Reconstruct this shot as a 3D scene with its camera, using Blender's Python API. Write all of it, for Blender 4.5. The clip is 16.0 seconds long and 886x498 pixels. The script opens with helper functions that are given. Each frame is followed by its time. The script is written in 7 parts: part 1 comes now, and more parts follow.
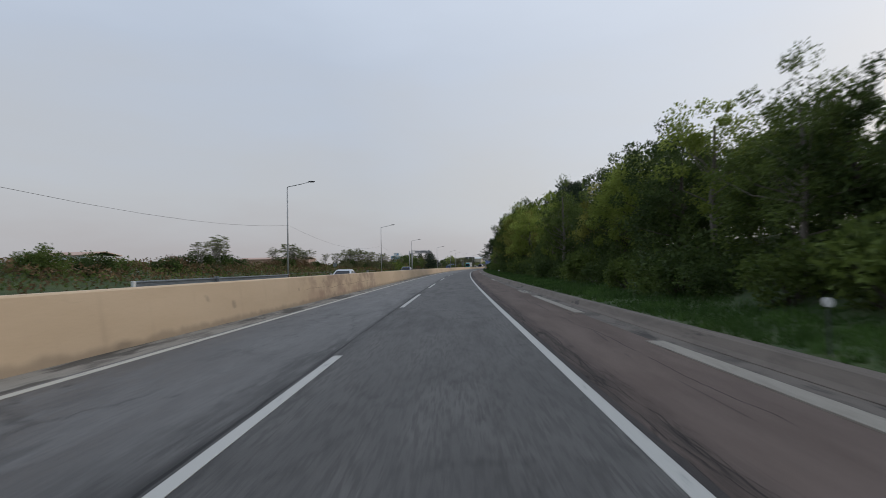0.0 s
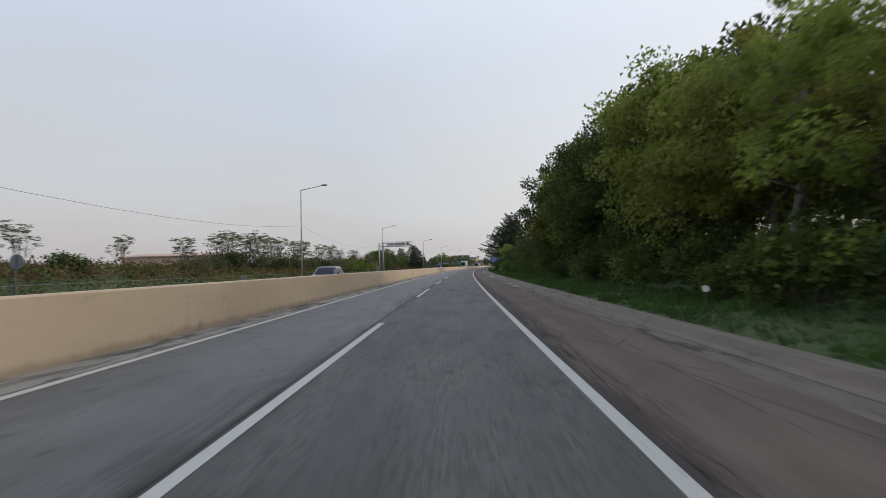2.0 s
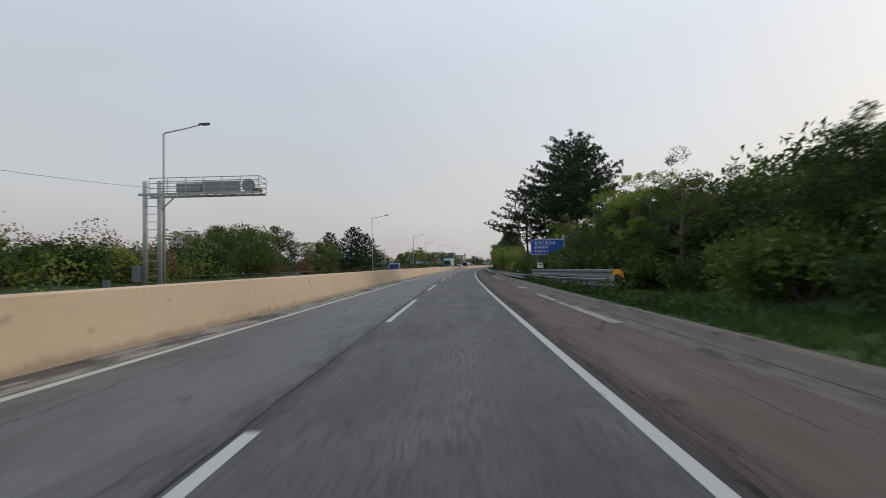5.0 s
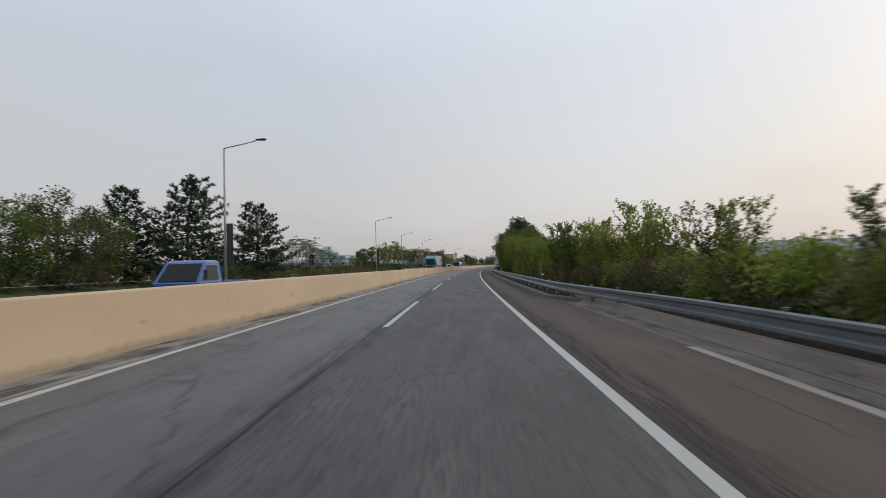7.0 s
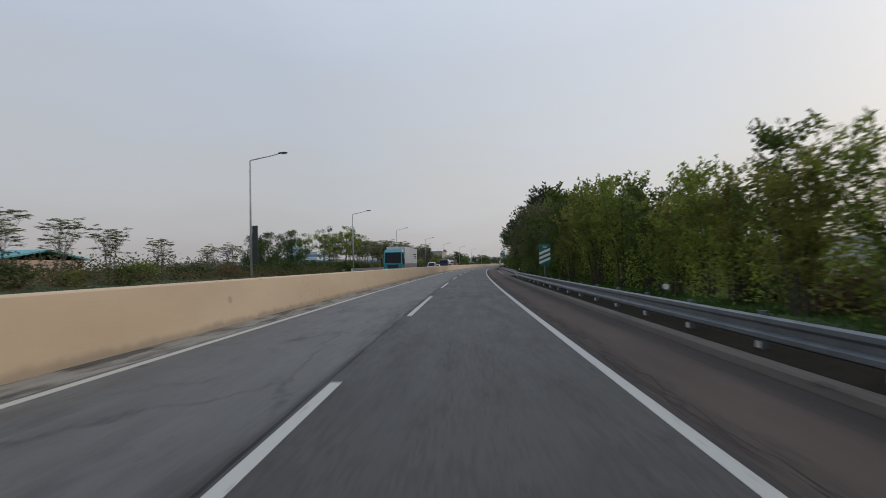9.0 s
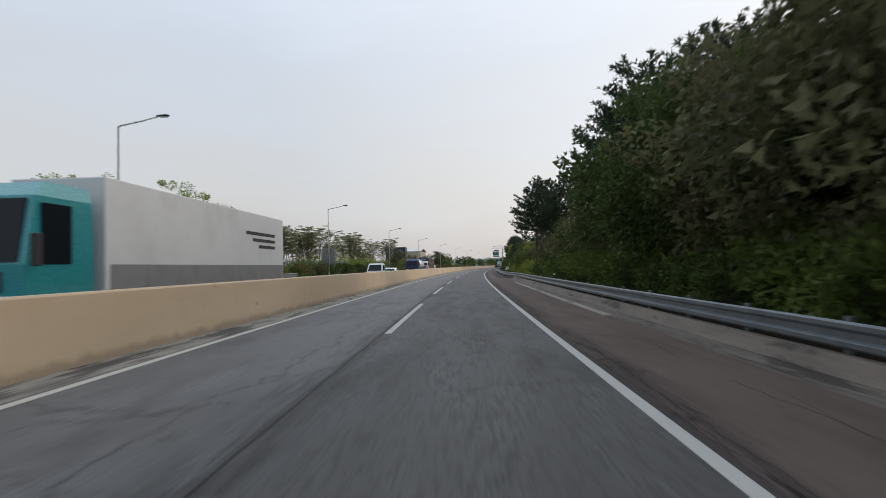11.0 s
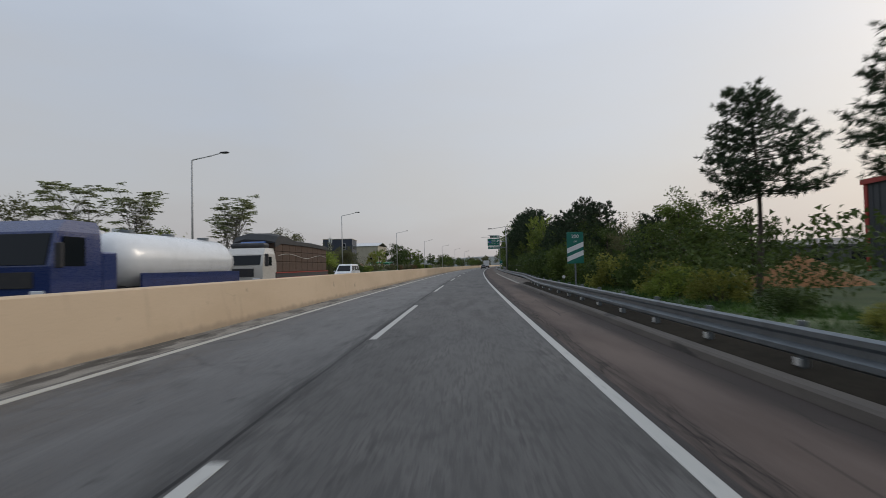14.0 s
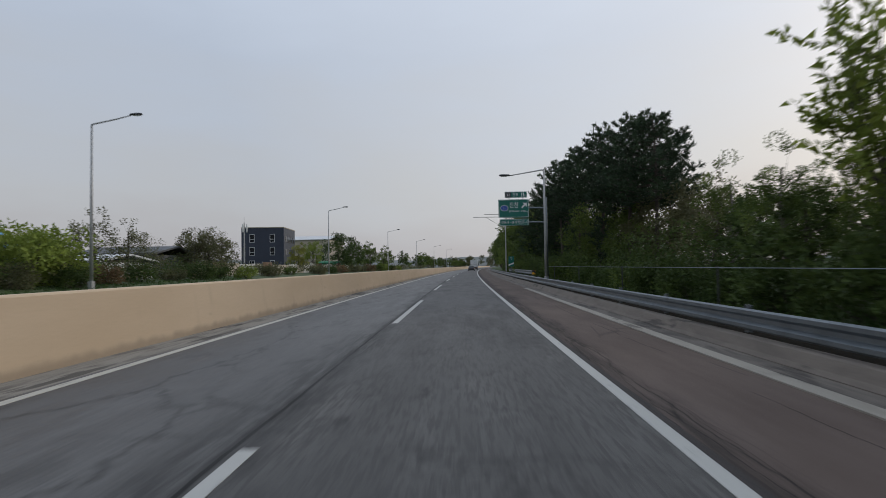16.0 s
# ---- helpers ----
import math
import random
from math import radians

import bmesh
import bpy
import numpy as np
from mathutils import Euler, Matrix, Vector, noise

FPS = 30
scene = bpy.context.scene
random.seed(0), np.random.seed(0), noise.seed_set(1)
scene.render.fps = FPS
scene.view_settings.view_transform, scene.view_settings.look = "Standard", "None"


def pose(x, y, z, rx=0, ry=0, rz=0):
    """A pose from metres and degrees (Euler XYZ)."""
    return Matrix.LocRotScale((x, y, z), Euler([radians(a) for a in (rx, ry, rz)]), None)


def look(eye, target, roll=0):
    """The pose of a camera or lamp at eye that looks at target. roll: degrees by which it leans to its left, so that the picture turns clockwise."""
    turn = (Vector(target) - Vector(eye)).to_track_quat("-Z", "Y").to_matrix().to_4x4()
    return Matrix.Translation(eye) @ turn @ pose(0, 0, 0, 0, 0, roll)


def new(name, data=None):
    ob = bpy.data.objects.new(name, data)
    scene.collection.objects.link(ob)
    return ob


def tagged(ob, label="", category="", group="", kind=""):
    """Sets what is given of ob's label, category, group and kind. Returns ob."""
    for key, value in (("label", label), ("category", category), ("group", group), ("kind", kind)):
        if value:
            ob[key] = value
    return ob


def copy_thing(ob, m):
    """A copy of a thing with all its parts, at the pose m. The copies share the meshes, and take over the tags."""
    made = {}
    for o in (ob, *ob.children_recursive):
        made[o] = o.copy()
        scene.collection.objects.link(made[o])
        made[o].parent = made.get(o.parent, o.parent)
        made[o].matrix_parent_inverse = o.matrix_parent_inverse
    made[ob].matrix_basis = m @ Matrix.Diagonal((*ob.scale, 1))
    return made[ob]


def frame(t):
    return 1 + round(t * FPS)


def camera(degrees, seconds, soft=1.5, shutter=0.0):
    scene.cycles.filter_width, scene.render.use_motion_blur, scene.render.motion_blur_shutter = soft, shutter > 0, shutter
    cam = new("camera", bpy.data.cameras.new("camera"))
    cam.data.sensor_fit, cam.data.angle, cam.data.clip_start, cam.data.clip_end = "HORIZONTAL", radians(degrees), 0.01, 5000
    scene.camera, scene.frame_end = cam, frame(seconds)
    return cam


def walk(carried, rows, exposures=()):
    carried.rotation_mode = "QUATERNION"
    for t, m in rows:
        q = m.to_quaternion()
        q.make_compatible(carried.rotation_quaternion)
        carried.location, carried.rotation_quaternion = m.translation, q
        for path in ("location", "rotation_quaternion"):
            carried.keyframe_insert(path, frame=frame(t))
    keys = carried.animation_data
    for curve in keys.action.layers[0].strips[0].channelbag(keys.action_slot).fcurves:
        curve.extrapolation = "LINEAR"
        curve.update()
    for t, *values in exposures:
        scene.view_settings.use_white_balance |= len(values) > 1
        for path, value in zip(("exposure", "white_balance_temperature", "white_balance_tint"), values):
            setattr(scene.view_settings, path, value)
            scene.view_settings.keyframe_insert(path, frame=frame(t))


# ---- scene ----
cam = camera(78.46, 16.0, soft=0.85, shutter=0.16)
PATH = [
    (0, pose(-1.534, -13.149, 1.511, 91.902, 1.104, 1.267)),
    (0.5, pose(-1.482, 1.720, 1.511, 91.845, 1.141, 1.039)),
    (1, pose(-1.415, 16.559, 1.511, 91.744, 1.104, 0.968)),
    (1.5, pose(-1.331, 31.406, 1.511, 91.800, 1.232, 0.856)),
    (2, pose(-1.151, 46.244, 1.511, 91.813, 1.340, 0.546)),
    (2.5, pose(-0.905, 61.164, 1.511, 91.791, 1.366, 0.152)),
    (3, pose(-0.615, 76.212, 1.511, 91.878, 1.348, -0.239)),
    (3.2, pose(-0.472, 82.236, 1.511, 91.882, 1.314, -0.388)),
    (4.25, pose(0.436, 113.883, 1.511, 91.799, 1.127, -0.863)),
    (5.3, pose(1.663, 145.602, 1.511, 91.742, 1.208, -1.294)),
    (5.5, pose(1.939, 151.648, 1.511, 91.756, 1.287, -1.419)),
    (6, pose(2.761, 166.734, 1.511, 91.780, 1.400, -1.735)),
    (6.5, pose(3.642, 181.649, 1.511, 91.761, 1.465, -1.952)),
    (7, pose(4.526, 196.486, 1.511, 91.762, 1.554, -2.141)),
    (7.5, pose(5.525, 211.293, 1.511, 91.731, 1.531, -2.362)),
    (8, pose(6.564, 225.878, 1.511, 91.709, 1.459, -2.613)),
    (8.5, pose(7.678, 240.380, 1.511, 91.638, 1.356, -2.941)),
    (9, pose(8.932, 254.928, 1.511, 91.607, 1.185, -3.171)),
    (9.2, pose(9.461, 260.766, 1.511, 91.608, 1.122, -3.261)),
    (10.25, pose(12.608, 291.609, 1.511, 91.708, 1.161, -4.114)),
    (11.3, pose(16.416, 322.941, 1.511, 91.881, 1.277, -5.224)),
    (11.5, pose(17.201, 328.934, 1.511, 91.920, 1.259, -5.418)),
    (12, pose(19.285, 343.978, 1.511, 91.936, 1.258, -5.946)),
    (12.5, pose(21.437, 359.184, 1.511, 92.082, 1.412, -6.323)),
    (13, pose(23.655, 374.168, 1.511, 91.988, 1.345, -6.599)),
    (13.5, pose(25.919, 388.857, 1.511, 91.909, 1.631, -6.869)),
    (14, pose(28.272, 403.572, 1.511, 91.773, 1.334, -7.201)),
    (14.5, pose(30.691, 418.537, 1.511, 91.877, 1.343, -7.561)),
    (15, pose(33.186, 433.148, 1.511, 91.908, 1.043, -8.004)),
    (15.5, pose(35.827, 447.750, 1.511, 91.855, 1.038, -8.513)),
    (16, pose(38.575, 462.302, 1.511, 91.824, 1.011, -9.040)),
]
EXPOSURES = ((0.0, 0.06, 6500, 10), (1.0, 0.15, 6550, 10), (3.0, 0.36, 6800, 10), (5.5, 0.16, 6750, 10), (6.5, 0.26, 6800, 10), (7.5, 0.08, 6850, 10), (8.5, -0.02, 6620, 10), (11.5, 0.42, 6850, 10), (12.5, 0.26, 6850, 10), (13.5, -0.04, 6750, 10), (14.5, -0.03, 6650, 10), (16.0, -0.03, 6500, 10))
walk(cam, PATH, EXPOSURES)

# ---- sky, sun ----
SUN_AZ, SUN_EL = -62.0, 24.0            # degrees: to the right of the road's start, above the horizon


def sun_way():
    a, e = radians(SUN_AZ), radians(SUN_EL)
    return Vector((-math.sin(a) * math.cos(e), math.cos(a) * math.cos(e), math.sin(e)))


def make_world():
    w = bpy.data.worlds.new("overcast_sky")
    w.use_nodes = True
    scene.world = w
    nt = w.node_tree
    nt.nodes.clear()
    N, L = nt.nodes.new, nt.links.new
    out, bg = N("ShaderNodeOutputWorld"), N("ShaderNodeBackground")
    sky = N("ShaderNodeTexSky")
    sky.sky_type, sky.sun_disc = "NISHITA", False
    sky.sun_elevation, sky.sun_rotation = radians(SUN_EL), radians(-SUN_AZ)
    sky.air_density, sky.dust_density = 1.5, 4.0
    tc, sep = N("ShaderNodeTexCoord"), N("ShaderNodeSeparateXYZ")
    L(tc.outputs["Generated"], sep.inputs[0])
    cloud = N("ShaderNodeTexNoise")
    cloud.inputs["Scale"].default_value, cloud.inputs["Detail"].default_value = 2.4, 6.0
    stretch = N("ShaderNodeMapping")
    stretch.inputs["Scale"].default_value = (1.0, 0.6, 3.2)
    L(tc.outputs["Generated"], stretch.inputs[0])
    L(stretch.outputs[0], cloud.inputs["Vector"])
    high = N("ShaderNodeMath")
    high.operation, high.inputs[1].default_value = "MULTIPLY_ADD", 0.34
    L(cloud.outputs["Fac"], high.inputs[0])
    L(sep.outputs["Z"], high.inputs[2])
    ramp_ = N("ShaderNodeValToRGB")
    r = ramp_.color_ramp
    stops = ((0.06, (0.40, 0.385, 0.395)), (0.19, (0.455, 0.445, 0.465)), (0.32, (0.505, 0.528, 0.568)),
             (0.52, (0.50, 0.565, 0.675)), (1.0, (0.66, 0.76, 0.92)))
    while len(r.elements) < len(stops):
        r.elements.new(0.5)
    for el, (p, c) in zip(r.elements, stops):
        el.position, el.color = p, (*c, 1)
    L(high.outputs[0], ramp_.inputs[0])
    # thin cloud brightens towards the hidden sun
    dot = N("ShaderNodeVectorMath")
    dot.operation = "DOT_PRODUCT"
    dot.inputs[1].default_value = sun_way()
    L(tc.outputs["Generated"], dot.inputs[0])
    glow = N("ShaderNodeMapRange")
    glow.inputs["From Min"].default_value, glow.inputs["From Max"].default_value = 0.35, 1.0
    glow.inputs["To Max"].default_value = 1.0
    L(dot.outputs["Value"], glow.inputs["Value"])
    add = N("ShaderNodeMix")
    add.data_type, add.blend_type = "RGBA", "ADD"
    add.inputs[7].default_value = (0.17, 0.160, 0.148, 1)
    L(glow.outputs[0], add.inputs[0])
    L(ramp_.outputs[0], add.inputs[6])
    thin = N("ShaderNodeMix")
    thin.data_type = "RGBA"
    thin.inputs[0].default_value = 0.9
    dim = N("ShaderNodeMix")
    dim.data_type, dim.blend_type = "RGBA", "MULTIPLY"
    dim.inputs[0].default_value = 1.0
    dim.inputs[7].default_value = (0.09, 0.09, 0.09, 1)
    L(sky.outputs[0], dim.inputs[6])
    L(dim.outputs[2], thin.inputs[6])
    L(add.outputs[2], thin.inputs[7])
    L(thin.outputs[2], bg.inputs["Color"])
    bg.inputs["Strength"].default_value = 1.0
    L(bg.outputs[0], out.inputs[0])


make_world()
sun = new("sun", bpy.data.lights.new("sun", "SUN"))
sun.data.energy, sun.data.angle, sun.data.color = 0.7, radians(20), (1.0, 0.9, 0.78)
sun.matrix_world = look(sun_way() * 200, (0, 0, 0))

# ---- the road's line: distance s along the right edge line, lat to its right ----
S_MIN, S_MAX = -160.0, 1600.0
KNOTS = (-160.0, -40, 45, 130, 215, 300, 385, 470, 555, 640, 900.0, 1000.0, 1600.0)
BEND = (-3.07, -3.07, -3.17, -3.06, -4.70, -4.44, -5.22, -3.22, -2.64, -2.38, -2.38, 0.0, 0.0)
S_ALL = np.arange(S_MIN, S_MAX + 1, 2.0)
TURN = np.cumsum(np.interp(S_ALL, KNOTS, BEND) * 1e-4) * 2
TURN -= np.interp(0, S_ALL, TURN)
RX, RY = np.cumsum(-np.sin(TURN)) * 2, np.cumsum(np.cos(TURN)) * 2
RX, RY = RX - np.interp(0, S_ALL, RX), RY - np.interp(0, S_ALL, RY)


def heading(s):
    return float(np.interp(s, S_ALL, TURN))


def rp(s, lat, z=0.0):
    a = heading(s)
    return Vector((float(np.interp(s, S_ALL, RX)) + lat * math.cos(a), float(np.interp(s, S_ALL, RY)) + lat * math.sin(a), z))


def rpose(s, lat, z=0.0, turn=0.0, scale=1.0):
    """A pose on the road's line: local y ahead along the road, x to its right."""
    return Matrix.Translation(rp(s, lat, z)) @ Matrix.Rotation(heading(s) + radians(turn), 4, "Z") @ Matrix.Scale(scale, 4)


# ---- node and mesh helpers ----
def mat(name, color=(0.5, 0.5, 0.5), rough=0.8, metal=0.0):
    m = bpy.data.materials.new(name)
    m.use_nodes = True
    b = m.node_tree.nodes["Principled BSDF"]
    b.inputs["Base Color"].default_value = (*color, 1)
    b.inputs["Roughness"].default_value, b.inputs["Metallic"].default_value = rough, metal
    return m


class Tree:
    """Short names for the nodes of one material."""

    def __init__(self, m):
        self.nt = m.node_tree
        self.bsdf = self.nt.nodes["Principled BSDF"]

    def node(self, kind, **values):
        return self.nt.nodes.new(kind)

    def link(self, a, b):
        self.nt.links.new(a, b)

    def coords(self, which="Object", scale=(1, 1, 1)):
        if which == "UV":
            src = self.node("ShaderNodeUVMap").outputs[0]
        else:
            src = self.node("ShaderNodeTexCoord").outputs[which]
        mp = self.node("ShaderNodeMapping")
        mp.inputs["Scale"].default_value = scale
        self.link(src, mp.inputs[0])
        return mp.outputs[0]

    def noise(self, vec, scale, detail=4.0, rough=0.55, warp=0.0):
        n = self.node("ShaderNodeTexNoise")
        n.inputs["Scale"].default_value, n.inputs["Detail"].default_value = scale, detail
        n.inputs["Roughness"].default_value, n.inputs["Distortion"].default_value = rough, warp
        self.link(vec, n.inputs["Vector"])
        return n.outputs["Fac"]

    def cells(self, vec, scale, feature="DISTANCE_TO_EDGE"):
        n = self.node("ShaderNodeTexVoronoi")
        n.feature = feature
        n.inputs["Scale"].default_value = scale
        self.link(vec, n.inputs["Vector"])
        return n.outputs["Distance"]

    def span(self, fac, a, b, lo=0.0, hi=1.0, soft=True):
        n = self.node("ShaderNodeMapRange")
        n.interpolation_type = "SMOOTHSTEP" if soft else "LINEAR"
        for key, v in (("From Min", a), ("From Max", b), ("To Min", lo), ("To Max", hi)):
            n.inputs[key].default_value = v
        self.link(fac, n.inputs["Value"])
        return n.outputs[0]

    def math(self, op, a, b):
        n = self.node("ShaderNodeMath")
        n.operation = op
        for k, v in enumerate((a, b)):
            if isinstance(v, (int, float)):
                n.inputs[k].default_value = v
            else:
                self.link(v, n.inputs[k])
        return n.outputs[0]

    def mix(self, fac, a, b, blend="MIX"):
        n = self.node("ShaderNodeMix")
        n.data_type, n.blend_type = "RGBA", blend
        for k, v in ((0, fac), (6, a), (7, b)):
            if isinstance(v, (int, float)):
                n.inputs[k].default_value = v
            elif isinstance(v, tuple):
                n.inputs[k].default_value = (*v, 1)
            else:
                self.link(v, n.inputs[k])
        return n.outputs[2]

    def axis(self, vec, k):
        n = self.node("ShaderNodeSeparateXYZ")
        self.link(vec, n.inputs[0])
        return n.outputs[k]

    def color(self, out):
        self.link(out, self.bsdf.inputs["Base Color"])

    def rough(self, out):
        self.link(out, self.bsdf.inputs["Roughness"])

    def bump(self, height, strength=0.4, far=0.01):
        n = self.node("ShaderNodeBump")
        n.inputs["Strength"].default_value, n.inputs["Distance"].default_value = strength, far
        self.link(height, n.inputs["Height"])
        self.link(n.outputs[0], self.bsdf.inputs["Normal"])


def worn(name, color, dark, scale=3.0, rough=0.8, metal=0.0, amount=0.6, grain=60.0, bump=0.15):
    """A surface with stains at one scale and grain at a finer one."""
    m = mat(name, color, rough, metal)
    t = Tree(m)
    v = t.coords("Object")
    st = t.span(t.noise(v, scale, 6, 0.6, 0.4), 0.42, 0.72, 0, amount)
    gr = t.noise(v, grain, 3)
    c = t.mix(st, color, dark)
    t.color(t.mix(t.span(gr, 0.3, 0.7, 0, 0.25), c, dark))
    t.rough(t.span(gr, 0.2, 0.8, max(rough - 0.1, 0.05), min(rough + 0.1, 1)))
    if bump:
        t.bump(gr, bump, 0.004)
    return m


def mesh_of(name, verts, faces, material=None, smooth=False, uv=None):
    me = bpy.data.meshes.new(name)
    me.from_pydata(verts, [], faces)
    if uv is not None:
        layer = me.uv_layers.new(name="UVMap")
        idx = np.empty(len(me.loops), dtype=np.int32)
        me.loops.foreach_get("vertex_index", idx)
        layer.data.foreach_set("uv", np.asarray(uv, dtype=np.float32)[idx].ravel())
    if material:
        me.materials.append(material)
    if smooth:
        me.polygons.foreach_set("use_smooth", [True] * len(me.polygons))
    me.update()
    return me


def part(name, data, material, parent, label="", smooth=False):
    """Links a bmesh, or a finished mesh, as one mesh object under a thing or a part."""
    if isinstance(data, bmesh.types.BMesh):
        me = bpy.data.meshes.new(name)
        if smooth:
            for f in data.faces:
                f.smooth = True
        data.to_mesh(me)
        data.free()
        me.materials.append(material)
    else:
        me = data
    ob = new(name, me)
    ob.parent = parent
    return tagged(ob, label)


def thing(name, m, label, category, group="", kind=""):
    e = new(name)
    e.empty_display_size = 0.3
    e.matrix_world = m
    return tagged(e, label, category, group, kind)


def box(bm, x0, x1, y0, y1, z0, z1, bevel=0.0):
    vs = [bm.verts.new(p) for p in ((x0, y0, z0), (x1, y0, z0), (x1, y1, z0), (x0, y1, z0), (x0, y0, z1), (x1, y0, z1), (x1, y1, z1), (x0, y1, z1))]
    fs = [bm.faces.new([vs[i] for i in q]) for q in ((3, 2, 1, 0), (4, 5, 6, 7), (0, 1, 5, 4), (1, 2, 6, 5), (2, 3, 7, 6), (3, 0, 4, 7))]
    if bevel:
        edges = list({e for f in fs for e in f.edges})
        bmesh.ops.bevel(bm, geom=edges, offset=bevel, segments=2, affect="EDGES", profile=0.5)
    return bm


def boxes(*args, bevel=0.0):
    bm = bmesh.new()
    for a in args:
        box(bm, *a, bevel=bevel)
    return bm


def tube(bm, pts, radii, sides=8, cap=True):
    """A tapered tube along points."""
    rings = []
    pts = [Vector(p) for p in pts]
    for i, p in enumerate(pts):
        way = (pts[min(i + 1, len(pts) - 1)] - pts[max(i - 1, 0)]).normalized()
        side = way.orthogonal().normalized() if i == 0 else (side - way * side.dot(way)).normalized()
        other = way.cross(side)
        r = radii[i] if isinstance(radii, (list, tuple)) else radii
        rings.append([bm.verts.new(p + (side * math.cos(a) + other * math.sin(a)) * r) for a in (2 * math.pi * k / sides for k in range(sides))])
    for a, b in zip(rings, rings[1:]):
        for k in range(sides):
            bm.faces.new((a[k], a[(k + 1) % sides], b[(k + 1) % sides], b[k]))
    if cap:
        bm.faces.new(rings[0][::-1])
        bm.faces.new(rings[-1])
    return bm


def strip(name, s0, s1, step, profile, material, closed=False, wobble=None, smooth=False):
    """A sheet or bar drawn along the road. profile: (lat, z) points, or a function of s that gives them. UV in metres: lat, s."""
    ss = np.arange(s0, s1 + step * 0.5, step)
    verts, uv, faces = [], [], []
    n = 0
    for i, s in enumerate(ss):
        pr = profile(s) if callable(profile) else profile
        n = len(pr)
        run = 0.0
        for k, (lat, z) in enumerate(pr):
            if k:
                run += math.hypot(lat - pr[k - 1][0], z - pr[k - 1][1])
            verts.append(rp(s, lat, z + (wobble(s, lat) if wobble else 0.0)))
            uv.append((pr[0][0] + run, s))
    m = n if closed else n - 1
    for i in range(len(ss) - 1):
        for k in range(m):
            a, b = i * n + k, i * n + (k + 1) % n
            faces.append((a, b, b + n, a + n))
    if closed:
        faces.append(tuple(range(n)))
        faces.append(tuple(range((len(ss) - 1) * n, len(ss) * n))[::-1])
    return mesh_of(name, verts, faces, material, smooth, uv)


# ---- materials of the road ----
def asphalt_material():
    m = mat("worn_asphalt", (0.0860, 0.0860, 0.0860), 0.75)
    t = Tree(m)
    t.bsdf.inputs["Specular IOR Level"].default_value = 0.27
    uv = t.coords("UV")
    lat, s_ = t.axis(uv, 0), t.axis(uv, 1)
    grain = t.noise(uv, 110.0, 3)
    speck = t.noise(t.coords("UV", (1.0, 0.45, 1.0)), 22.0, 5, 0.7)
    streak = t.noise(t.coords("UV", (1.0, 0.16, 1.0)), 2.2, 8, 0.62)
    patch = t.noise(t.coords("UV", (0.7, 0.3, 1.0)), 0.55, 6, 0.62, 0.8)
    fine = t.noise(t.coords("UV", (1.0, 0.10, 1.0)), 17.0, 6, 0.65)
    base = t.mix(t.span(streak, 0.32, 0.68), (0.0688, 0.0658, 0.0628), (0.1322, 0.1273, 0.1214))
    base = t.mix(t.span(patch, 0.40, 0.62), base, (0.0680, 0.0651, 0.0627))
    base = t.mix(t.span(fine, 0.46, 0.58, 0, 0.62), base, (0.0437, 0.0420, 0.0406))
    base = t.mix(t.span(speck, 0.48, 0.66, 0, 0.45), base, (0.0486, 0.0466, 0.0451))
    base = t.mix(t.span(grain, 0.35, 0.75, 0, 0.35), base, (0.0534, 0.0515, 0.0495))
    # a younger, darker surface on one stretch of the near lane
    fresh = t.math("MULTIPLY", t.math("MULTIPLY", t.span(s_, 196, 214), t.span(s_, 300, 268)), t.span(lat, -3.75, -3.6))
    base = t.mix(t.math("MULTIPLY", fresh, 0.42), base, (0.0310, 0.0297, 0.0288))
    # wheel paths
    for mid in (-0.95, -2.65, -4.6, -6.3):
        d = t.math("ABSOLUTE", t.math("SUBTRACT", lat, mid), 0)
        base = t.mix(t.span(d, 0.1, 0.6, 0.26, 0), base, (0.0550, 0.0525, 0.0503))
    # the passing lane is more polished and paler, with worn blotches
    polished = t.span(lat, -3.86, -3.78, 1, 0)
    base = t.mix(t.math("MULTIPLY", polished, t.span(streak, 0.36, 0.62, 0.10, 0.42)), base, (0.1531, 0.1514, 0.1479))
    blotch = t.span(t.noise(t.coords("UV", (1.1, 0.4, 1.0)), 0.9, 8, 0.68), 0.53, 0.66, 0, 0.5)
    base = t.mix(t.math("MULTIPLY", polished, blotch), base, (0.0344, 0.0335, 0.0327))

    def warped(scale, by):
        """Coordinates bent by noise, for cracks."""
        nz = t.node("ShaderNodeTexNoise")
        nz.inputs["Scale"].default_value, nz.inputs["Detail"].default_value, nz.inputs["Roughness"].default_value = 1.1, 7.0, 0.65
        t.link(uv, nz.inputs["Vector"])
        k = t.node("ShaderNodeVectorMath")
        k.operation, k.inputs["Scale"].default_value = "SCALE", by
        t.link(nz.outputs["Color"], k.inputs[0])
        w = t.node("ShaderNodeVectorMath")
        w.operation = "ADD"
        t.link(k.outputs[0], w.inputs[0])
        t.link(t.coords("UV", scale), w.inputs[1])
        return w.outputs[0]

    # the joint between the lanes: a fine black seam, with torn flecks and tar beside it, mostly on the passing side
    ragged = t.noise(t.coords("UV", (1.0, 0.35, 1.0)), 1.5, 8, 0.74)
    flecks = t.noise(t.coords("UV", (5.0, 0.42, 1.0)), 1.4, 7, 0.7)
    off = t.math("ADD", lat, 3.74)
    aside = t.math("MAXIMUM", t.math("MULTIPLY", off, 2.0), t.math("MULTIPLY", off, -1.0))
